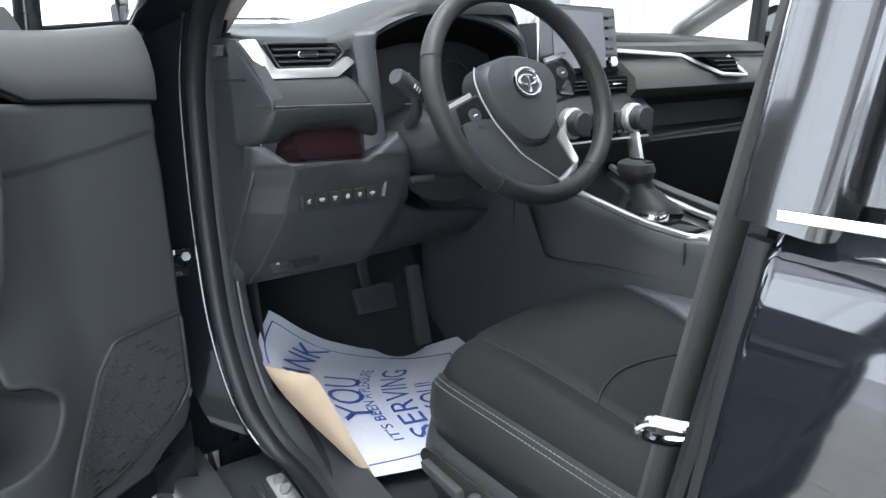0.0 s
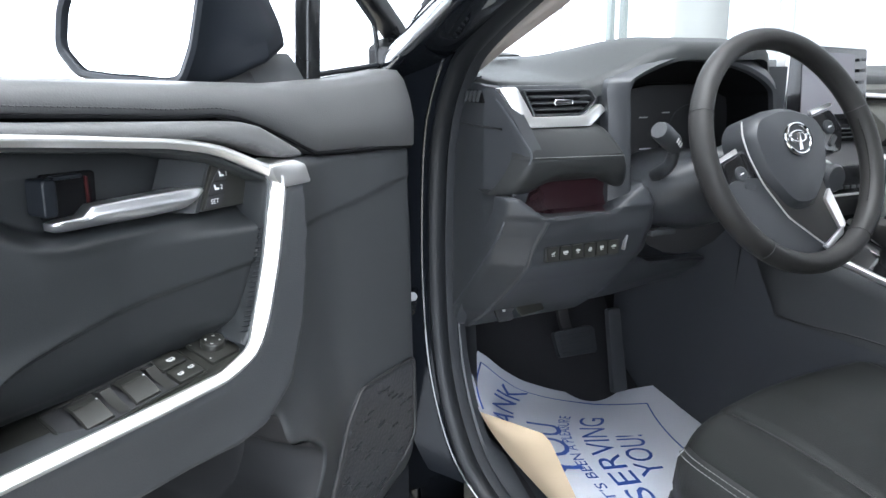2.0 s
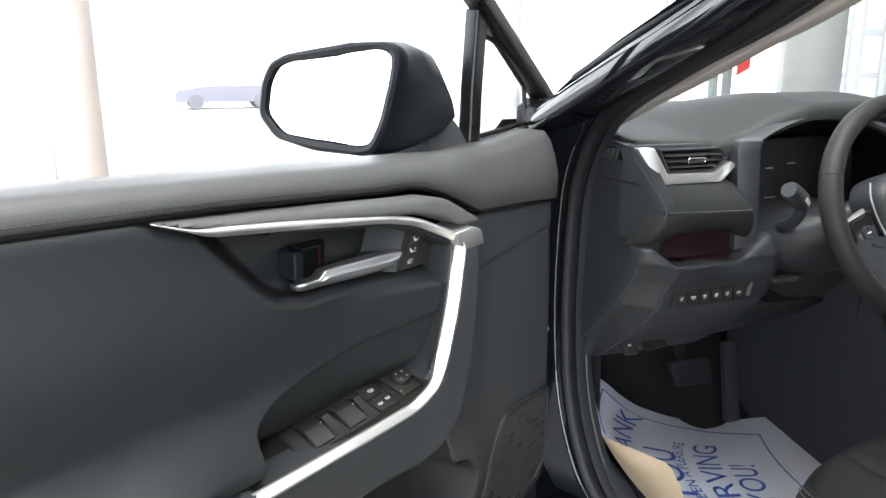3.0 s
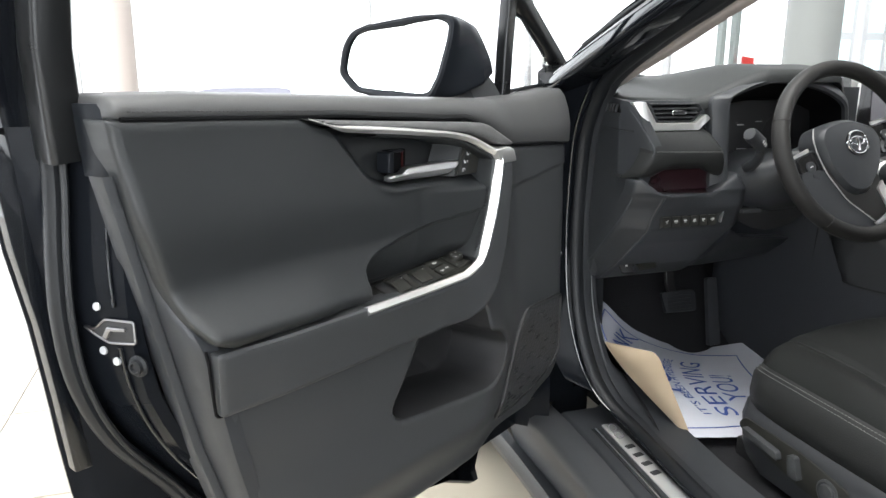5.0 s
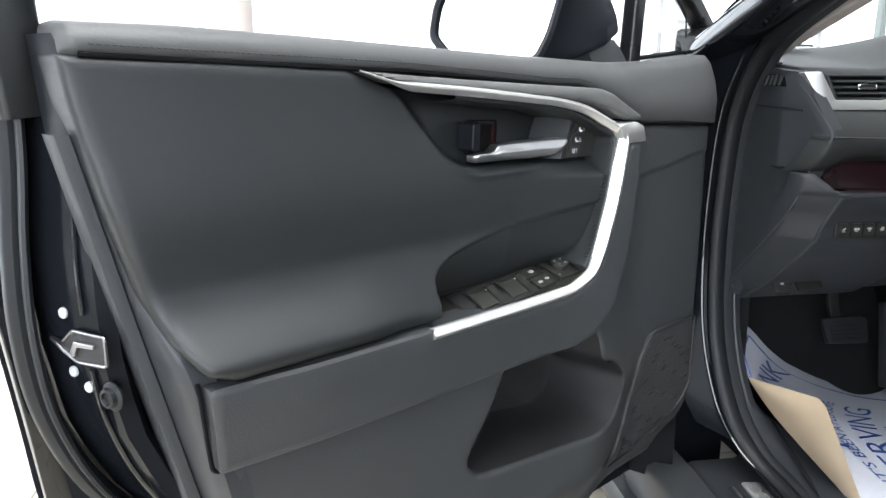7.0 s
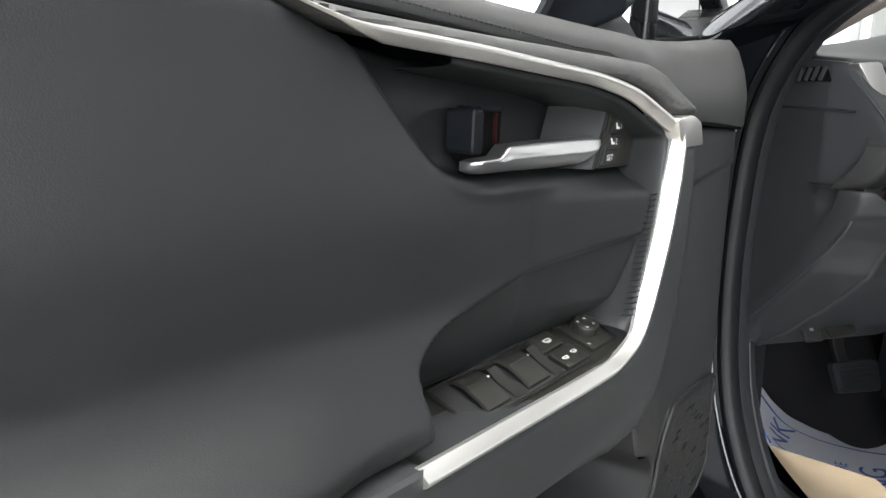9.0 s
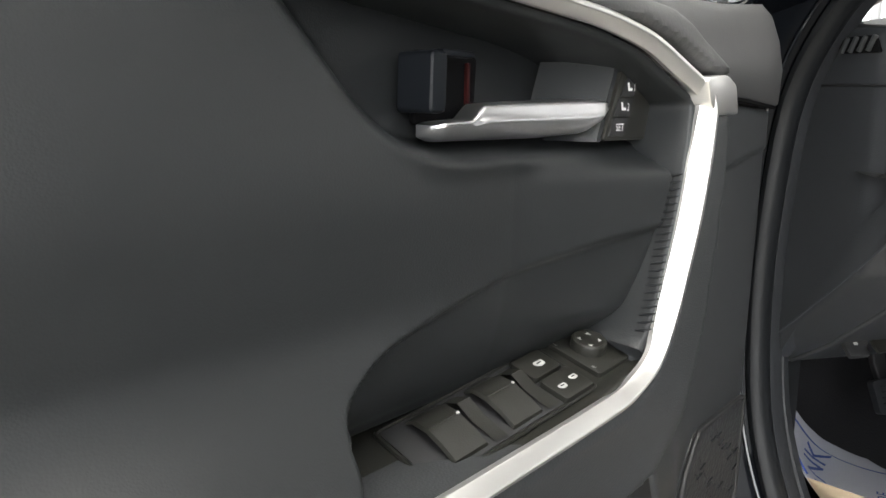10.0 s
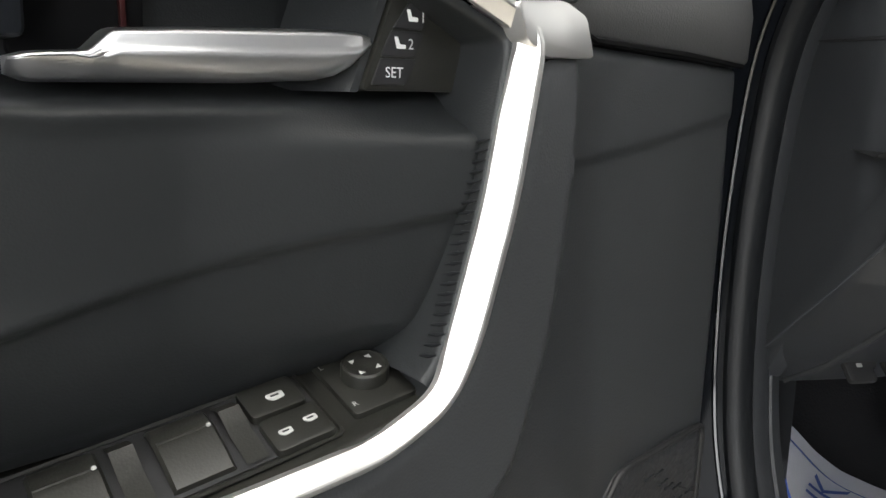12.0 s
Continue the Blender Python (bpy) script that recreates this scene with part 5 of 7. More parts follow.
# knee panel with its coin tray
KNEE = ring([(0.046, 0.948), (0.064, 0.9475), (0.0985, 0.9190), (0.2308, 0.9128), (0.262, 0.930), (0.305, 0.953), (0.322, 0.93), (0.335, 0.82), (0.40, 0.79), (0.52, 0.77), (0.62, 0.755), (0.62, 0.690), (0.45, 0.690), (0.30, 0.688), (0.20, 0.686), (0.070, 0.684), (0.046, 0.70)], 0.004)


def knee(x, z):
    y = np.interp(z, [0.66, 0.685, 0.731, 0.80, 0.838, 0.862, 0.885, 0.905, 0.919, 0.96], [0.03, -0.007, -0.073, -0.150, -0.186, -0.194, -0.206, -0.220, -0.2265, -0.205])
    y = y + 0.017 * step(x, 0.12, 0.23) * step(z, 0.88, 0.915)
    d = np.interp(z, [0.68, 0.705, 0.78, 0.868, 0.914, 0.9476], [0.084, 0.088, 0.093, 0.100, 0.106, 0.064]) - x
    y = y + np.interp(z, [0.70, 0.80, 0.90, 0.95], [1.1, 1.0, 0.65, 0.5]) * (d + np.sqrt(d * d + 0.006 ** 2)) / 2
    return y + 0.03 * step(x, 0.30, 0.36) + 0.04 * step(x, 0.36, 0.62)


wall_panel("knee_panel", KNEE, knee, M_PLASTIC, "dark moulded knee panel", size=0.004, lip=0.03, roll=0.005)
ridge = []
for z in np.linspace(0.690, 0.912, 16):
    x = float(np.interp(z, [0.68, 0.705, 0.78, 0.868, 0.914], [0.084, 0.088, 0.093, 0.100, 0.106]))
    ridge.append(Vector((x, float(knee(np.array([x]), np.array([z]))[0]) + 0.0022, z)))
# bead in lighter plastic stands in for the bright highlight along the ridge
part("ridge_highlight", sweep_bm(ridge, circle(0.0042, 10), (1, 0, 0)), M_PLASTIC2, dash, "rounded paler bead for the knee ridge's highlight")
part("coin_tray", loft_bm([[(x, y, z) for x in (0.092, 0.13, 0.20, 0.25, 0.29)] for y, z in ((-0.180, 0.978), (-0.164, 0.970), (-0.160, 0.935), (-0.166, 0.918), (-0.205, 0.911))]), M_REDLAMP, dash, "dark red glossy coin tray")
part("switch_strip", slab_bm(ring([(0.117, 0.842, 0), (0.117, 0.869, 0), (0.262, 0.869, 0), (0.256, 0.842, 0)], 0.003), 0.004, 0.001, Matrix(((1, 0, 0, 0), (0, 0, -1, -0.193), (0, 1, 0, 0), (0, 0, 0, 1))) @ pose(0, 0, 0)), M_DARK, dash, "black switch strip")
SIGNS = [[(-0.004, -0.001, 0), (0.001, -0.002, 0), (0.004, 0.003, 0), (0.001, 0.002, 0)],
         [(-0.0045, -0.002, 0), (0.0045, -0.002, 0), (0.0045, 0.002, 0), (-0.0045, 0.002, 0)],
         [(-0.005, 0.001, 0), (0.0, -0.0025, 0), (0.005, 0.001, 0), (0.0, 0.0028, 0)],
         [(-0.004, -0.0025, 0), (0.004, -0.0025, 0), (0.003, 0.003, 0), (-0.001, 0.0028, 0)],
         [(-0.0025, -0.003, 0), (0.0035, -0.001, 0), (0.003, 0.003, 0), (-0.0035, 0.0025, 0)],
         [(-0.0055, -0.001, 0), (0.004, -0.002, 0), (0.0055, 0.001, 0), (0.001, 0.0026, 0)]]
for k in range(6):
    x = 0.130 + 0.0225 * k
    part("row_switch", slab_bm(rrect(0.0195, 0.022, 0.002), 0.003, 0.001, Matrix(((1, 0, 0, x), (0, 0, -1, -0.1972), (0, 1, 0, 0.8555), (0, 0, 0, 1)))), M_SHELF, dash)
    mark = Matrix(((1, 0, 0, x), (0, 0, -1, -0.2003), (0, 1, 0, 0.857), (0, 0, 0, 1)))
    part("switch_sign", slab_bm(ring(SIGNS[k], 0.0005, 2), 0.0003, 0, mark), M_PRINT, dash)
    part("sign_stroke", slab_bm(rrect(0.0060 - 0.0005 * k, 0.0009, 0.0003), 0.0003, 0, mark @ pose(0.0, -0.0036, 0)), M_PRINT, dash)
part("row_end", box_bm((0.004, 0.006, 0.026), 0.001, pose(0.268, -0.196, 0.860, 0, 12, 0)), M_SATIN, dash)
part("bonnet_release", slab_bm(ring([(0.100, 0.718, 0), (0.106, 0.748, 0), (0.140, 0.748, 0), (0.134, 0.716, 0)], 0.004), 0.006, 0.002, Matrix(((1, 0, 0, 0), (0, 0.7, -0.71, -0.58), (0, 0.71, 0.7, 0.218), (0, 0, 0, 1)))), M_DARK, dash)
kn = Matrix.Translation((0.115, -0.078, 0.731)) @ pose(0, 0, 0, 45, 0, 0)
part("release_lever", slab_bm(rrect(0.03, 0.034, 0.004), 0.006, 0.002, kn @ pose(0.0, 0, -0.003)), M_DARK, dash, "black bonnet release lever")
part("release_mark", slab_bm(rrect(0.006, 0.004, 0.001), 0.0004, 0, kn @ pose(0.0, 0.0, 0.0034)), M_PRINT, dash)
part("fuse_lid", slab_bm(rrect(0.05, 0.032, 0.004), 0.004, 0.0015, kn @ pose(0.052, 0.004, -0.0015, 0, 0, 6)), M_SHELF, dash, "dark fuse box lid")

# instrument binnacle
OUTER = [(0.250, 0.895), (0.244, 1.05), (0.240, 1.104), (0.275, 1.122), (0.345, 1.152), (0.40, 1.160), (0.47, 1.158), (0.53, 1.146), (0.585, 1.115), (0.605, 1.075), (0.62, 0.94)]
INNER = [(0.284, 0.895), (0.274, 1.05), (0.272, 1.098), (0.292, 1.119), (0.347, 1.137), (0.395, 1.141), (0.462, 1.134), (0.521, 1.120), (0.568, 1.096), (0.580, 1.065), (0.592, 0.94)]
DEEP = [(0.335, 0.94), (0.330, 1.04), (0.328, 1.075), (0.340, 1.090), (0.370, 1.100), (0.41, 1.104), (0.46, 1.104), (0.52, 1.098), (0.575, 1.08), (0.592, 1.06), (0.60, 0.94)]


def at_depth(pts, y):
    return spline([(x, y, z) for x, z in pts], 4)


part("binnacle_rim", loft_bm([at_depth(OUTER, -0.150), at_depth(OUTER, -0.172), [a.lerp(b, 0.75) + Vector((0, -0.004, 0)) for a, b in zip(at_depth(OUTER, -0.178), at_depth(INNER, -0.188))], at_depth(INNER, -0.188), [a.lerp(b, 0.06) for a, b in zip(at_depth(INNER, -0.184), at_depth(DEEP, -0.07))]]), M_PLASTIC, dash, "dark binnacle rim", sharp=50)
# well walls coloured near-black for the shade under the hood
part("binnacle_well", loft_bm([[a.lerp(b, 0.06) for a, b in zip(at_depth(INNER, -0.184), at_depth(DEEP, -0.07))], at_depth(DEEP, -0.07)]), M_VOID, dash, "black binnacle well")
part("cluster_screen", slab_bm(ring([(0.325, 0.955), (0.325, 1.085), (0.40, 1.10), (0.55, 1.10), (0.60, 1.07), (0.60, 0.955)], 0.02), 0.004, 0.001, Matrix(((1, 0, 0, 0), (0, 0, -1, -0.07), (0, 1, 0, 0), (0, 0, 0, 1)))), M_DARK, dash, "dark instrument display")
for x, z, w in ((0.396, 1.045, 0.018), (0.446, 1.052, 0.018), (0.404, 0.990, 0.026)):
    part("display_bar", box_bm((w, 0.0006, 0.0022), 0, pose(x, -0.0745, z)), M_PRINT, dash)
part("dial_arc", sweep_bm([Vector((0.50 + 0.045 * math.cos(a), -0.0745, 1.02 + 0.045 * math.sin(a))) for a in np.linspace(0.3, 3.6, 20)], circle(0.0007, 6), (0, 1, 0)), M_PLASTIC2, dash)
part("binnacle_right", loft_bm([[(0.640, -0.16, z), (0.615, -0.11, z), (0.60, -0.07, z)] for z in (1.13, 1.05, 0.93)]), M_PLASTIC, dash)
part("column_shroud", loft_bm([[(0.445 + w * math.cos(a), y, c + h * math.sin(a)) for a in np.linspace(0, 2 * math.pi, 20)[:-1]] for y, w, h, c in ((-0.05, 0.145, 0.070, 0.920), (-0.16, 0.140, 0.068, 0.926), (-0.205, 0.125, 0.062, 0.938), (-0.235, 0.098, 0.056, 0.954), (-0.255, 0.072, 0.052, 0.970), (-0.270, 0.055, 0.05, 0.978))], close_u=True, cap=True), M_PLASTIC, dash, "dark steering column shroud")
part("column_gap", loft_bm([[(0.445 + w * math.cos(a), y, c + h * math.sin(a)) for a in np.linspace(0, 2 * math.pi, 20)[:-1]] for y, w, h, c in ((-0.10, 0.115, 0.085, 0.90), (-0.145, 0.12, 0.085, 0.895), (-0.150, 0.10, 0.07, 0.90))], close_u=True, cap=True), M_DARK, dash)
part("column_handle", box_bm((0.05, 0.02, 0.010), 0.003, pose(0.345, -0.19, 0.868)), M_PLASTIC2, dash)

# centre stack
part("centre_console_face", loft_bm([[(0.62, y, z), (0.66, y - 0.012, z), (0.90, y - 0.012, z), (0.94, y, z)] for y, z in ((-0.11, 1.06), (-0.15, 0.99), (-0.175, 0.965), (-0.195, 0.95), (-0.195, 0.89), (-0.15, 0.86), (-0.11, 0.80), (-0.10, 0.62))]), M_DARK, dash, "black centre stack")
screen = slab_bm(ring([(0.652, 1.032), (0.650, 1.168), (0.864, 1.160), (0.874, 1.030)], 0.005), 0.022, 0.002, Matrix(((1, 0, 0, 0), (0, 0.06, -1, -0.195), (0, 1, 0.06, 0), (0, 0, 0, 1))))
part("screen_case", screen, M_GLOSSBLACK, dash, "gloss black touch screen case")
part("screen_glass", slab_bm(ring([(0.690, 1.044), (0.688, 1.157), (0.828, 1.152), (0.834, 1.042)], 0.003), 0.0012, 0, Matrix(((1, 0, 0, 0), (0, 0.06, -1, -0.2175), (0, 1, 0.06, 0), (0, 0, 0, 1)))), M_SCREEN, dash, "grey unlit touch screen")
part("screen_edge", box_bm((0.012, 0.02, 0.13), 0.003, pose(0.648, -0.142, 1.10)), M_SATIN, dash, "silver screen edge")
for z in (1.142, 1.122, 1.100, 1.080):
    part("screen_key", box_bm((0.014, 0.003, 0.006), 0.001, pose(0.848, -0.154, z)), M_PLASTIC2, dash)
part("screen_knob", lathe_bm([(0.011, 0), (0.011, 0.010), (0.009, 0.012), (0, 0.012)], pose(0.850, -0.153, 1.053, 90, 0, 0)), M_CHROME, dash, "silver volume knob")
VB = ring([(0.66, 0.992), (0.66, 1.024), (0.885, 1.024), (0.905, 0.992)], 0.006)
# shade inside the centre vent is in this plate's colour
part("centre_vent", slab_bm([(v.x, v.y) for v in VB], 0.006, 0.002, Matrix(((1, 0, 0, 0), (0, 0, -1, -0.160), (0, 1, 0, 0), (0, 0, 0, 1)))), M_VOID, dash, "black centre vent")
for z in (1.000, 1.008, 1.016):
    part("vent_slat", box_bm((0.21, 0.010, 0.002), 0.0006, pose(0.775, -0.166, z)), M_PLASTIC2, dash)
part("vent_tab", box_bm((0.025, 0.004, 0.004), 0.001, pose(0.845, -0.175, 1.008)), M_CHROME, dash)
part("climate_panel", slab_bm(ring([(0.675, 0.902), (0.675, 0.955), (0.90, 0.955), (0.90, 0.902)], 0.004), 0.008, 0.002, Matrix(((1, 0, 0, 0), (0, 0, -1, -0.205), (0, 1, 0, 0), (0, 0, 0, 1)))), M_GLOSSBLACK, dash, "gloss black climate panel")
part("climate_line", box_bm((0.225, 0.004, 0.004), 0.001, pose(0.79, -0.214, 0.900)), M_SATIN, dash)
for k in range(7):
    part("climate_key", box_bm((0.012, 0.003, 0.006), 0.001, pose(0.725 + 0.018 * k, -0.214, 0.914)), M_PLASTIC2, dash)
for x in (0.678, 0.850):
    part("climate_ring", lathe_bm([(0.030, 0), (0.030, 0.016), (0.027, 0.020), (0.024, 0.020)], pose(x, -0.208, 0.940, 90, 0, 0)), M_SATIN, dash, "silver ring of a climate knob")
    part("climate_knob", lathe_bm([(0.0245, 0.0), (0.0245, 0.036), (0.021, 0.040), (0, 0.040)], pose(x, -0.212, 0.940, 90, 0, 0)), M_PLASTIC, dash, "black climate knob")
# passenger side
pas = [[(0.885, -0.095, z) for z in (1.095, 1.085, 1.070, 1.064, 1.055, 1.046, 1.02, 0.995, 0.978, 0.97)]]
for x in np.linspace(0.890, 1.52, 14):
    e = 0.05 * float(step(np.array(x), 1.30, 1.52))
    pas.append([(x, -0.10 + e, 1.095), (x, -0.125 + e, 1.085), (x, -0.128 + e, 1.070), (x, -0.118 + e, 1.064), (x, -0.118 + e, 1.058), (x, -0.150 + e, 1.048), (x, -0.185 + e, 1.02), (x, -0.190 + e, 0.995), (x, -0.170 + e, 0.978), (x, -0.10 + e, 0.97)])
part("passenger_pad", loft_bm(pas), M_PAD, dash, "olive grey passenger dashboard pad", sharp=55)
part("passenger_line", sweep_bm(rounded([(0.88, -0.136, 1.076), (1.085, -0.144, 1.063), (1.170, -0.196, 1.018), (1.266, -0.196, 1.012), (1.236, -0.160, 1.058)], 0.006), rrect(0.009, 0.008, 0.002), (0, 1, 0)), M_SATIN, dash, "satin silver passenger trim line")
# passenger vent block, near-black in place of inner shade
part("passenger_vent", slab_bm(ring([(1.11, 1.058), (1.222, 1.055), (1.248, 1.018), (1.178, 1.022)], 0.003), 0.034, 0.002, Matrix(((1, 0, 0, 0), (0, 0, -1, -0.156), (0, 1, 0, 0), (0, 0, 0, 1)))), M_VOID, dash, "black passenger vent")
for z, w in ((1.048, 0.09), (1.038, 0.075), (1.029, 0.06)):
    part("vent_slat", box_bm((w, 0.006, 0.0025), 0.0008, pose(1.196 + 0.6 * (1.04 - z), -0.192, z)), M_PLASTIC2, dash)
part("passenger_tray", loft_bm([[(x, y, z) for x in (0.90, 1.2, 1.5)] for y, z in ((-0.12, 0.972), (-0.06, 0.95), (-0.07, 0.90), (-0.165, 0.892), (-0.170, 0.880), (-0.14, 0.83), (-0.03, 0.68), (0.15, 0.60))]), M_DARK, dash, "dark passenger shelf and glove box")
part("shelf_line", box_bm((0.36, 0.005, 0.006), 0.001, pose(1.15, -0.168, 0.893, 0, -1.5, 0)), M_PLASTIC2, dash)

# ---- steering wheel ----
wheel = thing("steering_wheel", "black leather steering wheel with silver spokes", parent=car)
TILT = radians(22)
WM = Matrix.Translation((0.455, -0.335, 1.010)) @ Matrix(((1, 0, 0, 0), (0, math.sin(TILT), -math.cos(TILT), 0), (0, math.cos(TILT), math.sin(TILT), 0), (0, 0, 0, 1)))


def on_wheel(bm):
    bmesh.ops.transform(bm, matrix=WM, verts=bm.verts)
    return bm


HM = WM @ Matrix.Translation((0.004, -0.004, -0.025))


def on_hub(bm):
    bmesh.ops.transform(bm, matrix=HM, verts=bm.verts)
    return bm


ringp = [Vector((0.172 * math.cos(a), 0.172 * math.sin(a), 0)) for a in np.linspace(0, 2 * math.pi, 65)[:-1]]
body(wheel, part("rim", on_wheel(sweep_bm(ringp, circle(0.0155, 14, 0.0185), (0, 0, 1), closed=True)), M_WHEEL, wheel, "black leather rim"))
for a in (20, 160, 235, 305):
    c = Vector((0.172 * math.cos(radians(a)), 0.172 * math.sin(radians(a)), 0))
    n = Vector((math.cos(radians(a)), math.sin(radians(a)), 0))
    loop = [c + n * 0.0160 * math.cos(t) + Vector((0, 0, 1)) * 0.0190 * math.sin(t) for t in np.linspace(0, 2 * math.pi, 17)[:-1]]
    part("rim_seam", on_wheel(sweep_bm(loop, circle(0.0007, 5), Vector((-n.y, n.x, 0)), closed=True)), M_DARK, wheel)
inner = [Vector((0.1575 * math.cos(a), 0.1575 * math.sin(a), 0.006)) for a in np.linspace(radians(-35), radians(15), 30)]
st = stitches("rim_stitching", inner, 0.0035, 0.002, 0.0009, M_VOID, wheel, (0, 0, 1))
st.data.transform(WM)
HUB = [(-0.105, 0.030), (-0.085, 0.058), (-0.02, 0.072), (0.02, 0.072), (0.085, 0.058), (0.105, 0.030), (0.085, -0.035), (0.030, -0.088), (-0.030, -0.088), (-0.085, -0.035)]


def hub_rows(k, z):
    return [(v.x * k, v.y * k, z) for v in ring([(x * 0.80, y, 0) for x, y in HUB], 0.02, 4)]


part("airbag_cover", on_hub(loft_bm([hub_rows(1.0, -0.03), hub_rows(1.0, 0.0), hub_rows(0.96, 0.016), hub_rows(0.86, 0.026), hub_rows(0.5, 0.033), hub_rows(0.1, 0.034)], close_u=True, cap=True)), M_PLASTIC, wheel, "dark airbag cover")
KM = Matrix.Translation((0, 0.016, 0)) @ pose(0, 0, 0, 0, 0, 17) @ Matrix.Diagonal((0.95, 0.95, 1, 1)) @ Matrix.Translation((0, -0.016, 0))


def on_key(bm):
    """The side spokes and their keys, turned with the wheel."""
    bmesh.ops.transform(bm, matrix=KM, verts=bm.verts)
    return on_hub(bm)


for s in (-1, 1):
    arm = slab_bm(ring([(s * 0.07, 0.038, 0), (s * 0.150, 0.030, 0), (s * 0.158, -0.004, 0), (s * 0.120, -0.040, 0), (s * 0.06, -0.030, 0)], 0.012, 4), 0.022, 0.006, pose(0, 0, -0.018))
    part("side_spoke", on_key(arm), M_PLASTIC, wheel)
    pad = slab_bm(ring([(s * 0.092, 0.024, 0), (s * 0.132, 0.022, 0), (s * 0.138, -0.006, 0), (s * 0.118, -0.028, 0), (s * 0.090, -0.018, 0)], 0.006, 3), 0.006, 0.002, pose(0, 0, 0.004) @ pose(s * 0.114, 0, 0) @ Matrix.Diagonal((1.25, 1.42, 1, 1)) @ pose(-s * 0.114, 0, 0))
    part("key_pad", on_key(pad), M_GLOSSBLACK, wheel, "gloss black key pad")
    part("key_cross", on_key(lathe_bm([(0.012, 0), (0.012, 0.003), (0.010, 0.004), (0.006, 0.003), (0, 0.003)], pose(s * 0.113, 0.006, 0.009))), M_PLASTIC, wheel)
    part("key_mark", on_key(box_bm((0.008, 0.002, 0.0004), 0, pose(s * 0.113, 0.006, 0.0132))), M_MARK, wheel)
    part("key_button", on_key(slab_bm(rrect(0.022, 0.008, 0.002), 0.004, 0.001, pose(s * 0.108, -0.017, 0.009, 0, 0, s * 25))), M_PLASTIC, wheel)
    top = slab_bm(ring([(s * 0.095, 0.036, 0), (s * 0.150, 0.034, 0), (s * 0.150, 0.040, 0), (s * 0.095, 0.044, 0)], 0.002, 2), 0.004, 0.001, pose(0, 0, 0.002))
    part("spoke_line", on_key(top), M_SATIN, wheel)
# the V of the lower spoke: dark cover, fine line, silver arm
plate = slab_bm(ring([(-0.128, -0.035, 0), (-0.080, -0.030, 0), (0.062, -0.058, 0), (0.084, -0.118, 0), (0.078, -0.136, 0), (0.034, -0.158, 0), (-0.03, -0.160, 0), (-0.085, -0.138, 0), (-0.125, -0.095, 0)], 0.010, 4), 0.014, 0.004, pose(0, 0, -0.002))
part("lower_spoke", on_hub(plate), M_PLASTIC, wheel, "dark lower spoke")
shield = slab_bm(ring([(-0.074, -0.020, 0), (0.060, -0.040, 0), (0.066, -0.070, 0), (0.070, -0.122, 0), (0.034, -0.140, 0), (-0.030, -0.092, 0), (-0.066, -0.040, 0)], 0.008, 4), 0.004, 0.0015, pose(0, 0, 0.011))
part("spoke_shield", on_hub(shield), M_WHEEL, wheel)
vline = rounded([(-0.080, 0.052, 0.014), (-0.090, 0.030, 0.018), (-0.085, -0.002, 0.018), (-0.070, -0.042, 0.018), (-0.032, -0.096, 0.017), (0.034, -0.145, 0.016)], 0.012)
part("hub_line", on_hub(sweep_bm(vline, circle(0.0013, 6), (0, 0, 1))), M_SCUFF, wheel, "fine grey hub line")
foot_trim = slab_bm(ring([(0.028, -0.144, 0), (0.036, -0.151, 0), (0.076, -0.131, 0), (0.080, -0.120, 0), (0.072, -0.121, 0), (0.040, -0.139, 0)], 0.003, 3), 0.004, 0.001, pose(0, 0, 0.013))
part("spoke_foot", on_hub(foot_trim), M_HANDLE, wheel, "brushed silver spoke foot")
arm = slab_bm(ring([(0.050, -0.074, 0), (0.064, -0.058, 0), (0.082, -0.114, 0), (0.079, -0.121, 0), (0.068, -0.121, 0)], 0.003, 3), 0.006, 0.0015, pose(0, 0, 0.014))
part("spoke_trim", on_hub(arm), M_SATIN, wheel, "satin silver spoke trim")

part("badge_disc", on_hub(lathe_bm([(0.0, 0.0), (0.026, 0.0), (0.026, 0.003), (0.0, 0.0034)], pose(0, 0.016, 0.0335))), M_PLASTIC, wheel)
oval = [Vector((0.025 * math.cos(a), 0.016 + 0.023 * math.sin(a), 0.037)) for a in np.linspace(0, 2 * math.pi, 29)[:-1]]
part("badge_ring", on_hub(sweep_bm(oval, circle(0.0026, 8), (0, 0, 1), closed=True)), M_CHROME, wheel, "chrome oval badge ring")
oval = [Vector((0.0165 * math.cos(a), 0.019 + 0.0085 * math.sin(a), 0.037)) for a in np.linspace(0, 2 * math.pi, 25)[:-1]]
part("badge_loop", on_hub(sweep_bm(oval, circle(0.0020, 8), (0, 0, 1), closed=True)), M_CHROME, wheel)
part("badge_bar", on_hub(box_bm((0.007, 0.026, 0.003), 0.001, pose(0, 0.012, 0.0375))), M_CHROME, wheel)
# stalks
part("indicator_stalk", sweep_bm(spline([(0.328, -0.190, 0.962), (0.314, -0.232, 0.982), (0.306, -0.250, 1.002), (0.296, -0.259, 1.019)], 5), circle(0.0088, 12), (0, 1, 0), scale=lambda t: 1.25 - 0.35 * t), M_PLASTIC, dash, "dark indicator stalk")
part("stalk_knob", sweep_bm([Vector((0.303, -0.256, 1.012)), Vector((0.292, -0.260, 1.022)), Vector((0.276, -0.266, 1.031)), Vector((0.260, -0.272, 1.039)), Vector((0.254, -0.274, 1.042))], circle(0.0148, 16), (0, 1, 0), scale=lambda t: 0.75 if t < 0.1 else (1.0 if t < 0.9 else 0.82)), M_PLASTIC, dash, "grey stalk knob")
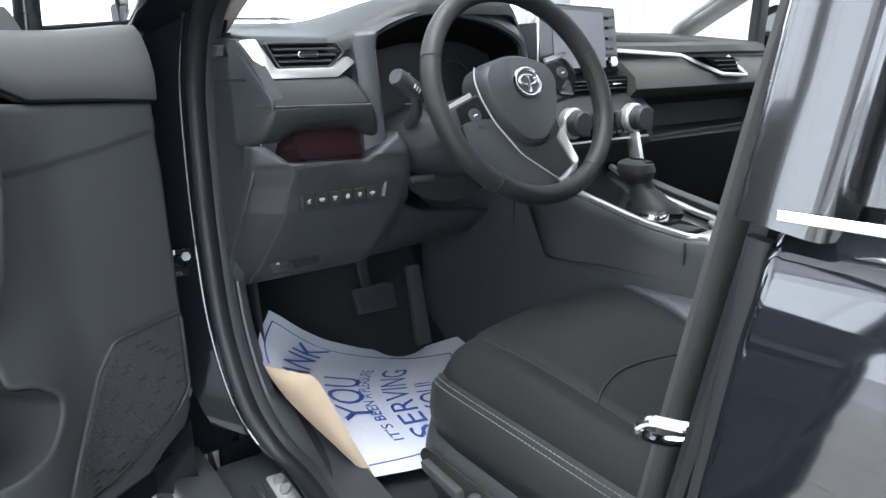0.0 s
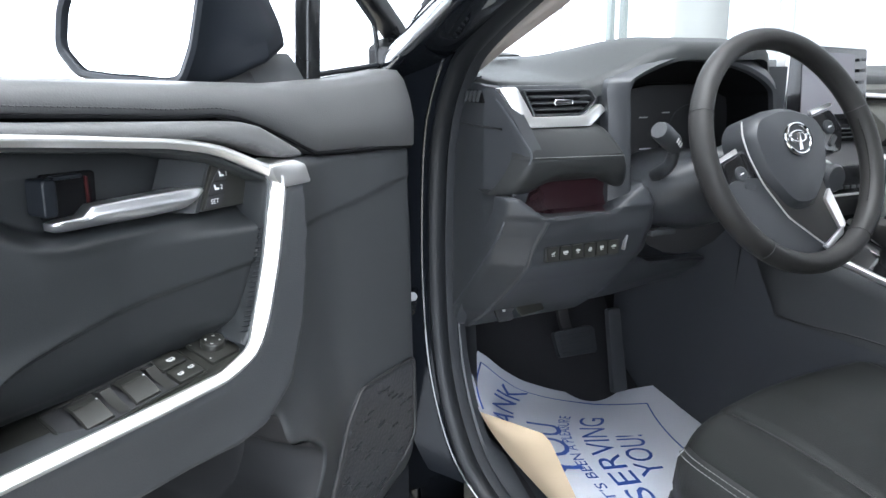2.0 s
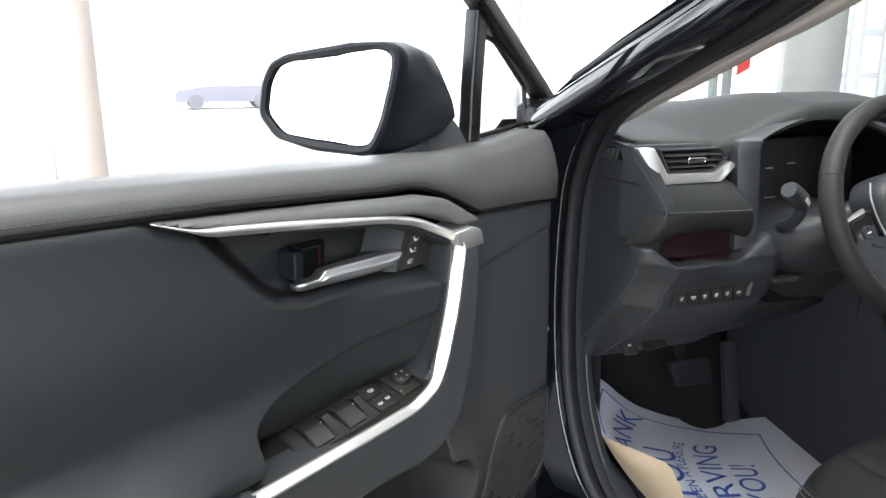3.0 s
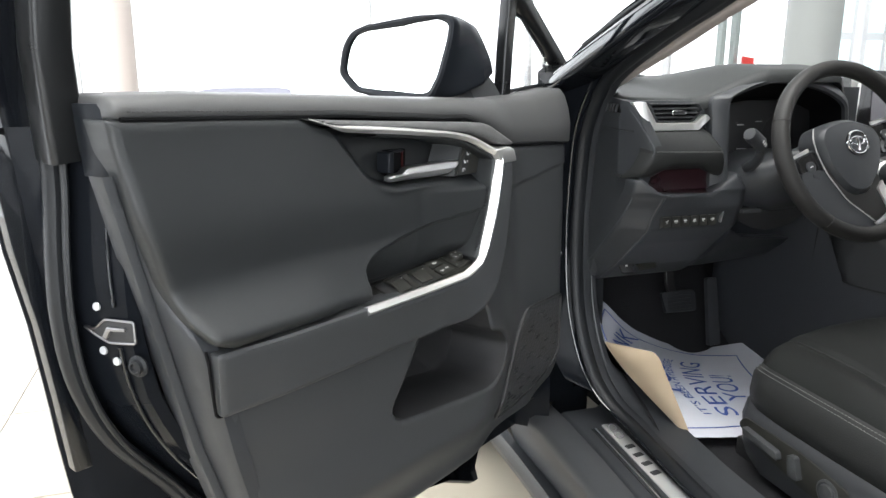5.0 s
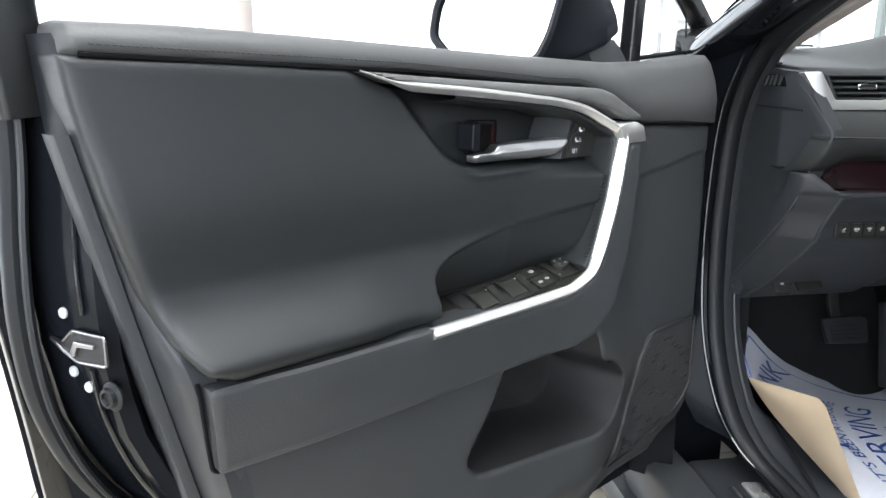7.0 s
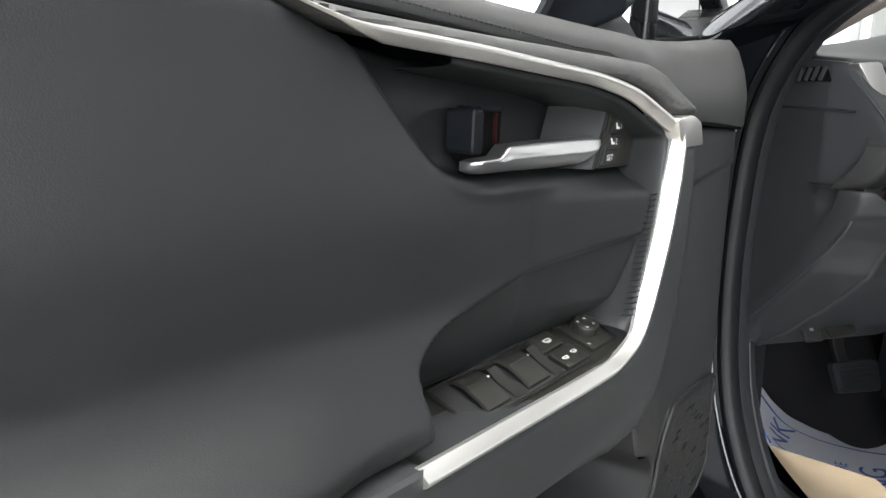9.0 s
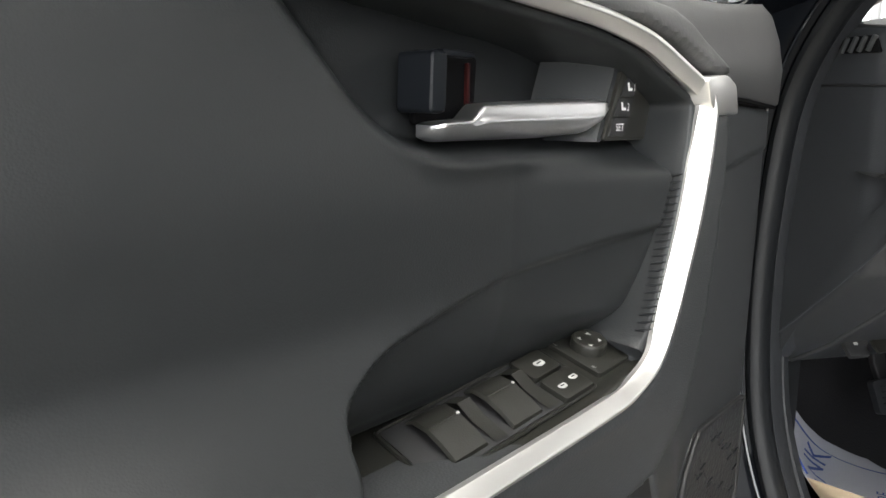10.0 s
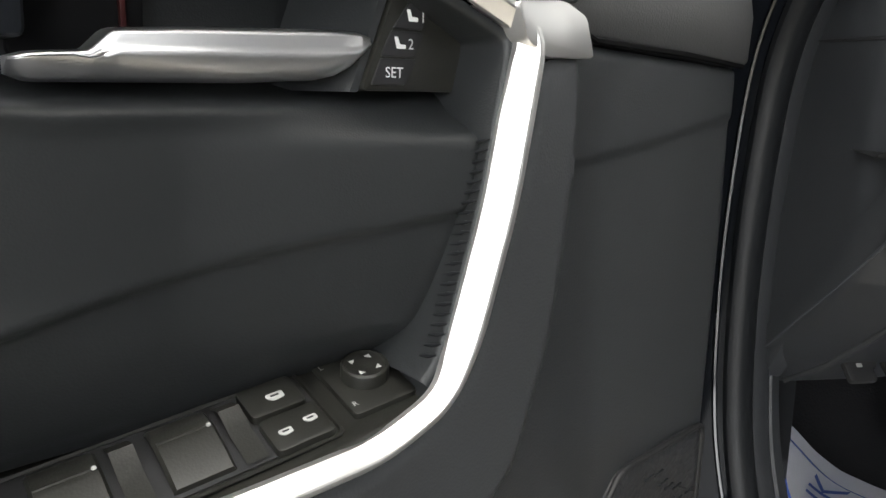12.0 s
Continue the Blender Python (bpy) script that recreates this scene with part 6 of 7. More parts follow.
for k in range(3):
    part("stalk_mark", box_bm((0.0022, 0.001, 0.007), 0, pose(0.284 + 0.006 * k, -0.2815 + 0.003 * k, 1.026 - 0.004 * k, 0, 30, 0)), M_PRINT, dash)

# ---- centre console ----
con = thing("centre_console", "dark centre console with silver edge trims", parent=car)


def con_top(y):
    return float(np.interp(y, [-1.1, -0.50, -0.42, -0.25, -0.12], [0.765, 0.764, 0.772, 0.808, 0.86]))


rows = []
for y in np.linspace(-1.1, -0.10, 22):
    z = con_top(y)
    rows.append([(0.615, y, 0.37), (0.624, y, 0.55), (0.630, y, 0.660), (0.637, y, 0.690), (0.645, y, 0.712), (0.652, y, z - 0.03), (0.656, y, z - 0.006), (0.664, y, z), (0.672, y, z), (0.676, y, z - 0.010), (0.885, y, z - 0.010), (0.892, y, z), (0.91, y, z - 0.02), (0.93, y, 0.37)])
body(con, part("console_body", loft_bm(rows), M_PLASTIC2, con, "dark grey console body", sharp=45))
part("console_inlay", loft_bm([[(0.678, y, con_top(y) - 0.006), (0.884, y, con_top(y) - 0.006)] for y in np.linspace(-0.52, -0.12, 12)]), M_GLOSSBLACK, con, "gloss black console inlay")
lft = [Vector((0.664, y, con_top(y) + 0.003)) for y in np.linspace(-0.16, -0.515, 14)]
rgt = [Vector((0.80 + 0.10 * (y + 0.46), y, con_top(y) + 0.003)) for y in np.linspace(-0.45, -0.18, 10)]
loop = rounded(lft + [Vector((0.70, -0.548, con_top(-0.54) + 0.003)), Vector((0.748, -0.528, con_top(-0.53) + 0.003)), Vector((0.785, -0.478, con_top(-0.48) + 0.003))] + rgt, 0.02, 4)
part("console_trim", sweep_bm(loop, rrect(0.012, 0.010, 0.003), (0, 0, 1)), M_SATIN, con, "satin silver console trim")
part("console_apron", slab_bm(ring([(0.666, -0.545, 0), (0.702, -0.552, 0), (0.752, -0.530, 0), (0.802, -0.455, 0), (0.775, -0.462, 0), (0.735, -0.505, 0), (0.666, -0.512, 0)], 0.006), 0.006, 0.002, pose(0, 0, con_top(-0.52))), M_SATIN, con)
part("console_seam", box_bm((0.003, 0.004, 0.09), 0.001, pose(0.649, -0.51, 0.715)), M_DARK, con)
strip("side_seam", [(0.640, -0.075, 0.80), (0.634, -0.10, 0.74), (0.634, -0.19, 0.682), (0.638, -0.37, 0.690), (0.640, -0.6, 0.692), (0.64, -1.0, 0.69)], circle(0.002, 6), M_DARK, con)
part("tunnel_side", loft_bm([[(0.60, y, 0.36), (0.615, y, 0.55), (0.625, y, z)] for y, z in ((-0.6, 0.68), (-0.2, 0.68), (-0.10, 0.86), (0.02, 0.92), (0.25, 0.92))]), M_TRIM, con, "grey footwell side trim")
part("drive_dial", lathe_bm([(0.026, 0), (0.026, 0.010), (0.024, 0.013), (0.020, 0.013)], pose(0.712, -0.394, con_top(-0.394) - 0.006)), M_CHROME, con, "chrome drive dial ring")
part("dial_cap", lathe_bm([(0.020, 0), (0.020, 0.012), (0.0, 0.013)], pose(0.712, -0.394, con_top(-0.394) - 0.006)), M_GLOSSBLACK, con)
part("console_keys", slab_bm(rrect(0.04, 0.05, 0.004), 0.004, 0.001, pose(0.718, -0.455, con_top(-0.455) - 0.006)), M_PLASTIC, con)
part("shift_gaiter", loft_bm([[(x + w * math.cos(a), y + w * 1.2 * math.sin(a) * (1 + 0.10 * math.sin(3 * a + k)), z) for a in np.linspace(0, 2 * math.pi, 21)[:-1]] for k, (x, y, w, z) in enumerate(((0.778, -0.345, 0.044, 0.775), (0.776, -0.340, 0.041, 0.786), (0.772, -0.332, 0.031, 0.796), (0.770, -0.326, 0.029, 0.806), (0.766, -0.318, 0.021, 0.816), (0.764, -0.312, 0.019, 0.832)))], close_u=True, cap=True), M_LEATHER, con, "black leather shift gaiter")
part("shift_knob", loft_bm([[(0.762 + w * math.cos(a), y + l * math.sin(a), z) for a in np.linspace(0, 2 * math.pi, 21)[:-1]] for y, w, l, z in ((-0.310, 0.016, 0.018, 0.822), (-0.308, 0.026, 0.034, 0.833), (-0.306, 0.031, 0.041, 0.848), (-0.304, 0.028, 0.038, 0.862), (-0.302, 0.016, 0.024, 0.869))], close_u=True, cap=True), M_WHEEL, con, "black leather shift knob")
part("knob_cap", box_bm((0.016, 0.045, 0.006), 0.002, pose(0.765, -0.314, 0.868, 8, 0, 0)), M_GLOSSBLACK, con)
part("stack_leg", box_bm((0.012, 0.03, 0.075), 0.004, pose(0.852, -0.225, 0.872, -14, 0, 0)), M_SATIN, con, "satin silver stack leg")

# ---- footwell and pedals ----
foot = thing("footwell", "dark footwell with pedals", parent=car)
body(foot, part("carpet", loft_bm([[(x, y, z + (0.10 * float(step(np.array(x), 0.20, 0.11)) if y > -0.25 else 0)) for x in np.linspace(0.105, 0.62, 12)] for y, z in ((-1.0, 0.37), (-0.35, 0.375), (-0.1, 0.385), (0.12, 0.40), (0.22, 0.46), (0.34, 0.66), (0.36, 1.0))]), M_CARPET, foot, "black carpet"))
part("kick_panel", loft_bm([[(0.098, y, z0), (0.106, y, z1)] for y, z0, z1 in ((-0.012, 0.70, 0.42), (0.15, 0.72, 0.42), (0.36, 0.74, 0.42))]), M_PLASTIC, foot, "dark kick panel")
rows = []
for q in spline(SEAL, 6)[30:]:
    k = 1.0 - 0.50 * float(step(np.array(q.z), 0.43, 0.50))
    rows.append([q + Vector((0.028, 0.010, 0.006)), q + Vector((0.028 + 0.027 * k, 0.004, 0.004)), q + Vector((0.028 + 0.054 * k, 0.012, 0.012 * k)), q + Vector((0.028 + 0.067 * k, 0.03, 0.015 * k)), q + Vector((0.028 + 0.072 * k, 0.06, 0.0))])
part("kick_trim", loft_bm(rows), M_PLASTIC, foot, "dark kick and sill trim")
part("bulkhead", box_bm((1.4, 0.02, 0.75), 0.0, pose(0.78, 0.38, 0.74)), M_CARPET, foot)
bp = Matrix.Translation((0.392, 0.098, 0.568)) @ pose(0, 0, 0, 68, 0, 0)
part("brake_pad", slab_bm(ring([(-0.048, -0.026, 0), (0.046, -0.028, 0), (0.050, 0.022, 0), (0.040, 0.030, 0), (-0.054, 0.028, 0)], 0.008), 0.012, 0.003, bp), M_RUBBER2, foot, "grey rubber brake pedal pad")
for k in range(5):
    part("pad_rib", box_bm((0.075, 0.003, 0.003), 0.001, bp @ pose(-0.002, -0.018 + 0.009 * k, 0.0125)), M_RUBBER, foot)
part("brake_arm", sweep_bm(spline([(0.392, 0.115, 0.57), (0.395, 0.15, 0.62), (0.40, 0.16, 0.72), (0.40, 0.14, 0.82)], 5), rrect(0.012, 0.025, 0.003), (1, 0, 0)), M_DARK, foot)
part("throttle_pedal", slab_bm(ring([(-0.018, -0.10, 0), (0.020, -0.10, 0), (0.018, 0.085, 0), (-0.014, 0.085, 0)], 0.006), 0.014, 0.003, Matrix.Translation((0.505, 0.11, 0.535)) @ pose(0, 0, 0, 78, 0, 0)), M_PLASTIC, foot, "dark throttle pedal")
part("under_dash", loft_bm([[(x, y + 0.13 * max(0.0, x - 0.10) * (y < 0.1), z) for x in (0.10, 0.30, 0.36, 0.62)] for y, z in ((0.008, 0.69), (0.12, 0.70), (0.35, 0.78))]), M_PLASTIC, foot)

# ---- driver's seat ----
M_PERF = material("perforated black leatherette", (0.015, 0.016, 0.0155), 0.55, grain=0.16, grain_size=0.0022, vary=0.1, spec=0.14)
seat = thing("driver_seat", "dark leatherette driver's seat with pale twin stitching", parent=car)


def cushion(x, y):
    crown = np.interp(x, [0.205, 0.234, 0.276, 0.321, 0.398, 0.493, 0.60, 0.66, 0.70], [0.565, 0.592, 0.632, 0.650, 0.664, 0.670, 0.668, 0.655, 0.60])
    s = np.clip((x - 0.215) / 0.47, 0, 1)
    dip = 0.045 * np.exp(-((s - 0.5) / 0.27) ** 2) * step(y, -0.46, -0.72)
    z = crown - 0.012 * step(y, -0.50, -0.85) - dip - 0.085 * step(y, -0.405, -0.315) ** 1.6
    z = z + 0.012 * step(np.abs(s - 0.5), 0.28, 0.40) * step(0.0 - y, 0.45, 0.6) * step(0.5 - np.abs(s - 0.5), 0.0, 0.10)
    diag = np.interp(y, [-1.0, -0.72, -0.58, -0.47, -0.365], [0.545, 0.545, 0.570, 0.600, 0.632])
    seam = 0.005 * np.exp(-((s - 0.205) / 0.012) ** 2) + 0.002 * np.exp(-((x - diag) / 0.010) ** 2)
    cross = 0.003 * np.exp(-((y + 0.604 + 3.2 * (x - 0.425) ** 2) / 0.012) ** 2) * step(np.abs(x - 0.425), 0.125, 0.10)
    return z - seam - cross


CUSH = ring([(0.218, -1.0), (0.212, -0.50), (0.224, -0.385), (0.285, -0.340), (0.60, -0.335), (0.672, -0.375), (0.690, -0.50), (0.685, -1.0)], 0.03)
body(seat, panel("cushion", CUSH, cushion, M_PERF, seat, "dark leatherette cushion", size=0.0055, lip=0.030, order="xyh", roll=0.020, sharp=60))
far_b = ring([(0.549, -0.98), (0.549, -0.72), (0.574, -0.58), (0.604, -0.47), (0.634, -0.372), (0.665, -0.385), (0.684, -0.50), (0.682, -0.98)], 0.010)
panel("far_bolster", far_b, lambda x, y: cushion(x, y) + 0.0030 + 0.009 * step(x, 0.56, 0.65), M_LEATHER2, seat, "grey leatherette bolster", size=0.006, lip=0.004, order="xyh", roll=0.003, sharp=60)
for pts in ([(x, -0.604 - 3.2 * (x - 0.425) ** 2) for x in np.linspace(0.308, 0.542, 24)], [(float(np.interp(y, [-1.0, -0.72, -0.58, -0.47, -0.365], [0.545, 0.545, 0.570, 0.600, 0.632])), y) for y in np.linspace(-0.98, -0.372, 30)], [(0.3115, y) for y in np.linspace(-0.98, -0.40, 30)]):
    path = [Vector((x, y, float(cushion(np.array([x]), np.array([y]))[0]) + 0.0010)) for x, y in pts]
    part("cushion_seam", sweep_bm(path, circle(0.0016, 6), (0, 0, 1)), M_DARK, seat)
side = []
for y, f in ((-1.0, 0.0), (-0.8, 0.0), (-0.6, 0.0), (-0.48, 0.002), (-0.42, 0.006), (-0.385, 0.020), (-0.362, 0.05), (-0.350, 0.10), (-0.345, 0.16)):
    zt = 0.604 - 0.010 * float(step(np.array(y), -0.48, -0.85)) - 0.022 * float(step(np.array(y), -0.40, -0.345))
    side.append([(0.226 + f, y, zt), (0.206 + f, y, zt - 0.012), (0.200 + f, y, zt - 0.05), (0.205 + f, y, zt - 0.085), (0.225 + f, y, zt - 0.095)])
part("side_bolster", loft_bm(side), M_LEATHER, seat, "black leatherette side bolster", sharp=70)
for d in (0.0, 0.006):
    path = [Vector(r[0]).lerp(Vector(r[1]), 0.35 + d * 60) + Vector((-0.001, 0, 0.0015)) for r in side]
    tagged(stitches("twin_stitching", spline(path, 8), 0.0052, 0.0022, 0.0008, M_THREAD2, seat, (-0.5, 0, 0.8)), kind="stuff")
base = []
for y, f in ((-1.0, 0.0), (-0.75, 0.0), (-0.55, 0.0), (-0.45, 0.002), (-0.40, 0.010), (-0.372, 0.030), (-0.362, 0.06)):
    top = 0.515 + 0.01 * float(step(np.array(y), -0.5, -0.37))
    base.append([(0.225 + f, y, top + 0.006), (0.200 + f, y, top), (0.190 + f, y, top - 0.03), (0.196 + f, y, 0.44), (0.205 + f, y, 0.40 + 0.03 * float(step(np.array(y), -0.45, -0.36)))])
part("seat_skirt", loft_bm(base), M_PLASTIC, seat, "dark plastic seat skirt", sharp=60)
part("seat_pan", box_bm((0.42, 0.60, 0.10), 0.01, pose(0.445, -0.69, 0.50)), M_DARK, seat)
for x in (0.27, 0.62):
    part("seat_rail", box_bm((0.04, 0.7, 0.04), 0.004, pose(x, -0.68, 0.395)), M_DARK, seat)
SW = Matrix(((0, 0, -1, 0.190), (1, 0, 0, 0), (0, 1, 0, 0), (0, 0, 0, 1)))
part("switch_plate", slab_bm(ring([(-0.400, 0.486, 0), (-0.415, 0.508, 0), (-0.560, 0.505, 0), (-0.668, 0.488, 0), (-0.672, 0.462, 0), (-0.645, 0.438, 0), (-0.560, 0.442, 0), (-0.45, 0.464, 0)], 0.012, 4), 0.004, 0.002, SW @ pose(0, 0, -0.001)), M_SHELF, seat, "black seat switch plate")
part("seat_switch", slab_bm(ring([(-0.520, 0.470, 0), (-0.430, 0.480, 0), (-0.425, 0.494, 0), (-0.515, 0.486, 0)], 0.005), 0.016, 0.003, SW), M_PLASTIC2, seat, "grey seat slide switch")
part("seat_switch", slab_bm(ring([(-0.572, 0.458, 0), (-0.548, 0.455, 0), (-0.540, 0.495, 0), (-0.558, 0.498, 0)], 0.006), 0.016, 0.004, SW), M_PLASTIC2, seat)
part("lumbar_switch", lathe_bm([(0.023, 0), (0.023, 0.006), (0.019, 0.008), (0.016, 0.006), (0.014, 0.010), (0.0, 0.012)], Matrix.Translation((0.192, -0.625, 0.466)) @ pose(0, 0, 0, 0, -90, 0)), M_PLASTIC2, seat, "round lumbar switch")
back = []
for z, y, w in ((0.60, -0.96, 0.24), (0.75, -1.00, 0.25), (0.95, -1.06, 0.24), (1.15, -1.11, 0.20), (1.24, -1.13, 0.16)):
    back.append([(0.45 + w * math.cos(a), y - 0.05 + 0.06 * math.sin(a), z) for a in np.linspace(0, 2 * math.pi, 19)[:-1]])
part("backrest", loft_bm(back, close_u=True, cap=True), M_LEATHER, seat, "dark leatherette backrest")

# ---- paper floor mat ----
mat_thing = thing("paper_floor_mat", "white printed paper floor mat, one edge folded over", "floor mat")


SHEET = [[(0.140, 0.060, 0.607), (0.293, 0.125, 0.486), (0.490, 0.165, 0.401), (0.598, 0.078, 0.436)],
         [(0.085, -0.025, 0.573), (0.225, 0.04, 0.465), (0.41, 0.035, 0.410), (0.60, -0.03, 0.415)],
         [(0.085, -0.125, 0.515), (0.22, -0.10, 0.440), (0.40, -0.11, 0.408), (0.59, -0.16, 0.405)],
         [(0.159, -0.287, 0.403), (0.256, -0.32, 0.405), (0.40, -0.34, 0.405), (0.58, -0.35, 0.405)]]


def along(p, x):
    x *= len(p) - 1
    k = max(0, min(len(p) - 2, int(math.floor(x))))
    t = x - k
    e = [p[0] * 2 - p[1], *p, p[-1] * 2 - p[-2]]
    a, b, c, d = e[k:k + 4]
    return (b * 2 + (c - a) * t + (a * 2 - b * 5 + c * 4 - d) * t * t + (b * 3 - a - c * 3 + d) * t ** 3) * 0.5


def paper(s, t):
    """The sheet's surface: s from the sill inward, t from the front back."""
    return along([along([Vector(q) for q in row], s) for row in SHEET], t)


bm = loft_bm([[paper(s, t) + Vector((0, 0, 0.0015 * noise.noise((s * 9, t * 9, 0)))) for s in np.linspace(0, 1, 40)] for t in np.linspace(0, 1, 36)])
part("sheet", bm, M_PAPER, mat_thing, "white paper sheet")
tip = Vector((0.097, -0.247, 0.587))
flap = []
for k in np.linspace(0, 1, 18):
    e = paper(0.0, 0.49 + 0.51 * k)
    if k < 0.5:
        t2 = paper(0.0, 0.49).lerp(tip, k / 0.5)
    else:
        t2 = tip.lerp(paper(0.03, 1.0), (k - 0.5) / 0.5)
    flap.append([e.lerp(t2, q) + Vector((-0.012, -0.004, 0.004)) * math.sin(math.pi * q) * math.sin(math.pi * k) for q in np.linspace(0, 1, 7)])
part("folded_edge", loft_bm(flap), M_KRAFT, mat_thing, "tan underside of the folded edge")


def paper_normal(s, t):
    a, b = paper(s + 0.01, t) - paper(s - 0.01, t), paper(s, t + 0.01) - paper(s, t - 0.01)
    n = a.cross(b)
    n.normalize()
    return n if n.z > 0 else -n


def print_words(words, start, end, high):
    """Letters printed on the sheet, their foot line from start to end in (s, t); each letter is a piece."""
    me = text_mesh(words, 1.0)
    wide = max(v.co.x for v in me.vertices)
    bpy.data.meshes.remove(me)
    x0 = 0.0
    for n, ch in enumerate(words):
        if ch == " ":
            continue
        before = text_mesh(words[:n + 1], 1.0)
        solo = text_mesh(ch, 1.0)
        shift = max(v.co.x for v in before.vertices) - max(v.co.x for v in solo.vertices)
        bm = bmesh.new()
        bm.from_mesh(solo)
        bpy.data.meshes.remove(before)
        bpy.data.meshes.remove(solo)
        bmesh.ops.triangulate(bm, faces=bm.faces[:])
        bmesh.ops.subdivide_edges(bm, edges=[e for e in bm.edges if e.calc_length() > 0.3], cuts=1)
        for v in bm.verts:
            k = (v.co.x + shift) / wide
            s, t = start[0] + (end[0] - start[0]) * k - v.co.y / 0.73 * high, start[1] + (end[1] - start[1]) * k
            v.co = paper(s, t) + paper_normal(s, t) * 0.0022
        finish(bm, "printed_letter", M_INK, mat_thing)


print_words("THANK", (0.165, 0.76), (0.360, 0.11), 0.165)
print_words("YOU", (0.385, 0.77), (0.500, 0.40), 0.165)
print_words("IT'S BEEN A PLEASURE", (0.375, 0.88), (0.570, 0.30), 0.050)
print_words("SERVING", (0.520, 0.89), (0.705, 0.31), 0.105)
print_words("YOU!", (0.675, 0.79), (0.770, 0.51), 0.105)
border = [(0.03, 0.46), (0.03, 0.08), (0.3, 0.10), (0.6, 0.12), (0.90, 0.19), (0.86, 0.5), (0.80, 0.94), (0.4, 0.945), (0.06, 0.96)]
for a, b in zip(border, border[1:]):
    path = []
    for k in np.linspace(0, 1, 14):
        s, t = a[0] + (b[0] - a[0]) * k, a[1] + (b[1] - a[1]) * k
        path.append(paper(s, t) + paper_normal(s, t) * 0.0012)
    part("printed_border", sweep_bm(path, rrect(0.0028, 0.0010, 0.0002), (0, 0, 1)), M_INK, mat_thing)

# ---- road wheels ----
for x, y in ((-0.02, 0.72), (1.58, 0.72), (-0.02, -1.98), (1.58, -1.98)):
    hubm = Matrix.Translation((x, y, 0.345)) @ pose(0, 0, 0, 0, 90, 0)
    tyre = part("tyre", lathe_bm([(0.22, -0.10), (0.30, -0.112), (0.335, -0.10), (0.345, -0.07), (0.345, 0.07), (0.335, 0.10), (0.30, 0.112), (0.22, 0.10)], hubm, seg=40), M_RUBBER, car, "black tyre")
    part("rim_disc", lathe_bm([(0.0, -0.06), (0.22, -0.095), (0.225, 0.095), (0.0, 0.06)], hubm, seg=32), M_HANDLE, tyre, "silver wheel rim")

# ---- showroom ----
def structure(name, bm, mat, label, category=""):
    ob = finish(bm, name, mat, None, label)
    return tagged(ob, label, category or name.split("_")[0], kind="structure")


structure("floor", slab_bm([(-7, -8), (9, -8), (9, 8), (-7, 8)], 0.05, 0, pose(0, 0, -0.056)), M_WALL, "pale concrete floor base")
floor_ob = scene.objects["floor"]
structure("ground", slab_bm([(-50, 8.05), (50, 8.05), (50, 41), (-50, 41)], 0.05, 0, pose(0, 0, -0.30)), M_FORECOURT, "pale concrete forecourt outside")
structure("ceiling", slab_bm([(-7, -8), (9, -8), (9, 8), (-7, 8)], 0.1, 0, pose(0, 0, 5.2)), M_WALL, "white showroom ceiling")
# rear opening and its glowing backdrop are added, unseen, to feed light in
structure("wall_south", box_bm((16, 0.2, 0.6), 0, pose(1, -7.0, 4.9)), M_WALL, "plain white wall strip over the added rear opening", "wall")
structure("backdrop_rear", box_bm((30, 0.1, 14), 0, pose(1, -11.0, 3)), M_DAY, "bright glowing backdrop outside the showroom", "backdrop")
structure("wall_west", box_bm((0.2, 4.4, 5.2), 0, pose(-6.3, -5.2, 2.6)), M_WALL2, "plain grey showroom wall", "wall")
structure("backdrop_front", box_bm((110, 0.1, 40), 0, pose(1, 40.0, 12)), M_DAY, "bright glowing backdrop outside the showroom", "backdrop")
structure("backdrop_side", box_bm((0.1, 16, 14), 0, pose(-10.0, 3.6, 3)), M_DAY, "bright glowing backdrop outside the showroom", "backdrop")
structure("wall_east", box_bm((0.2, 16, 5.2), 0, pose(8.9, 0, 2.6)), M_WALL, "plain white showroom wall", "wall")


def column(x, y, r, mat, label):
    ob = thing("column", label, "column", kind="structure", at=(x, y, 0))
    part("shaft", lathe_bm([(r, 0), (r, 5.2)], seg=36), mat, ob)
    part("skirting", lathe_bm([(r + 0.01, 0), (r + 0.01, 0.12), (r, 0.13)], seg=36), M_WALL, ob)
    return ob


column(3.75, 3.25, 0.20, M_COLUMN, "pale grey round showroom column")
column(-1.40, 4.6, 0.13, M_BEIGE, "beige round showroom column")


def mullion(x, y, w, d, mat, label):
    ob = finish(box_bm((w, d, 5.2), 0.006, pose(0, 0, 2.6)), "mullion", mat, None, label)
    ob.location = (x, y, 0)
    return tagged(ob, label, "mullion", kind="structure")


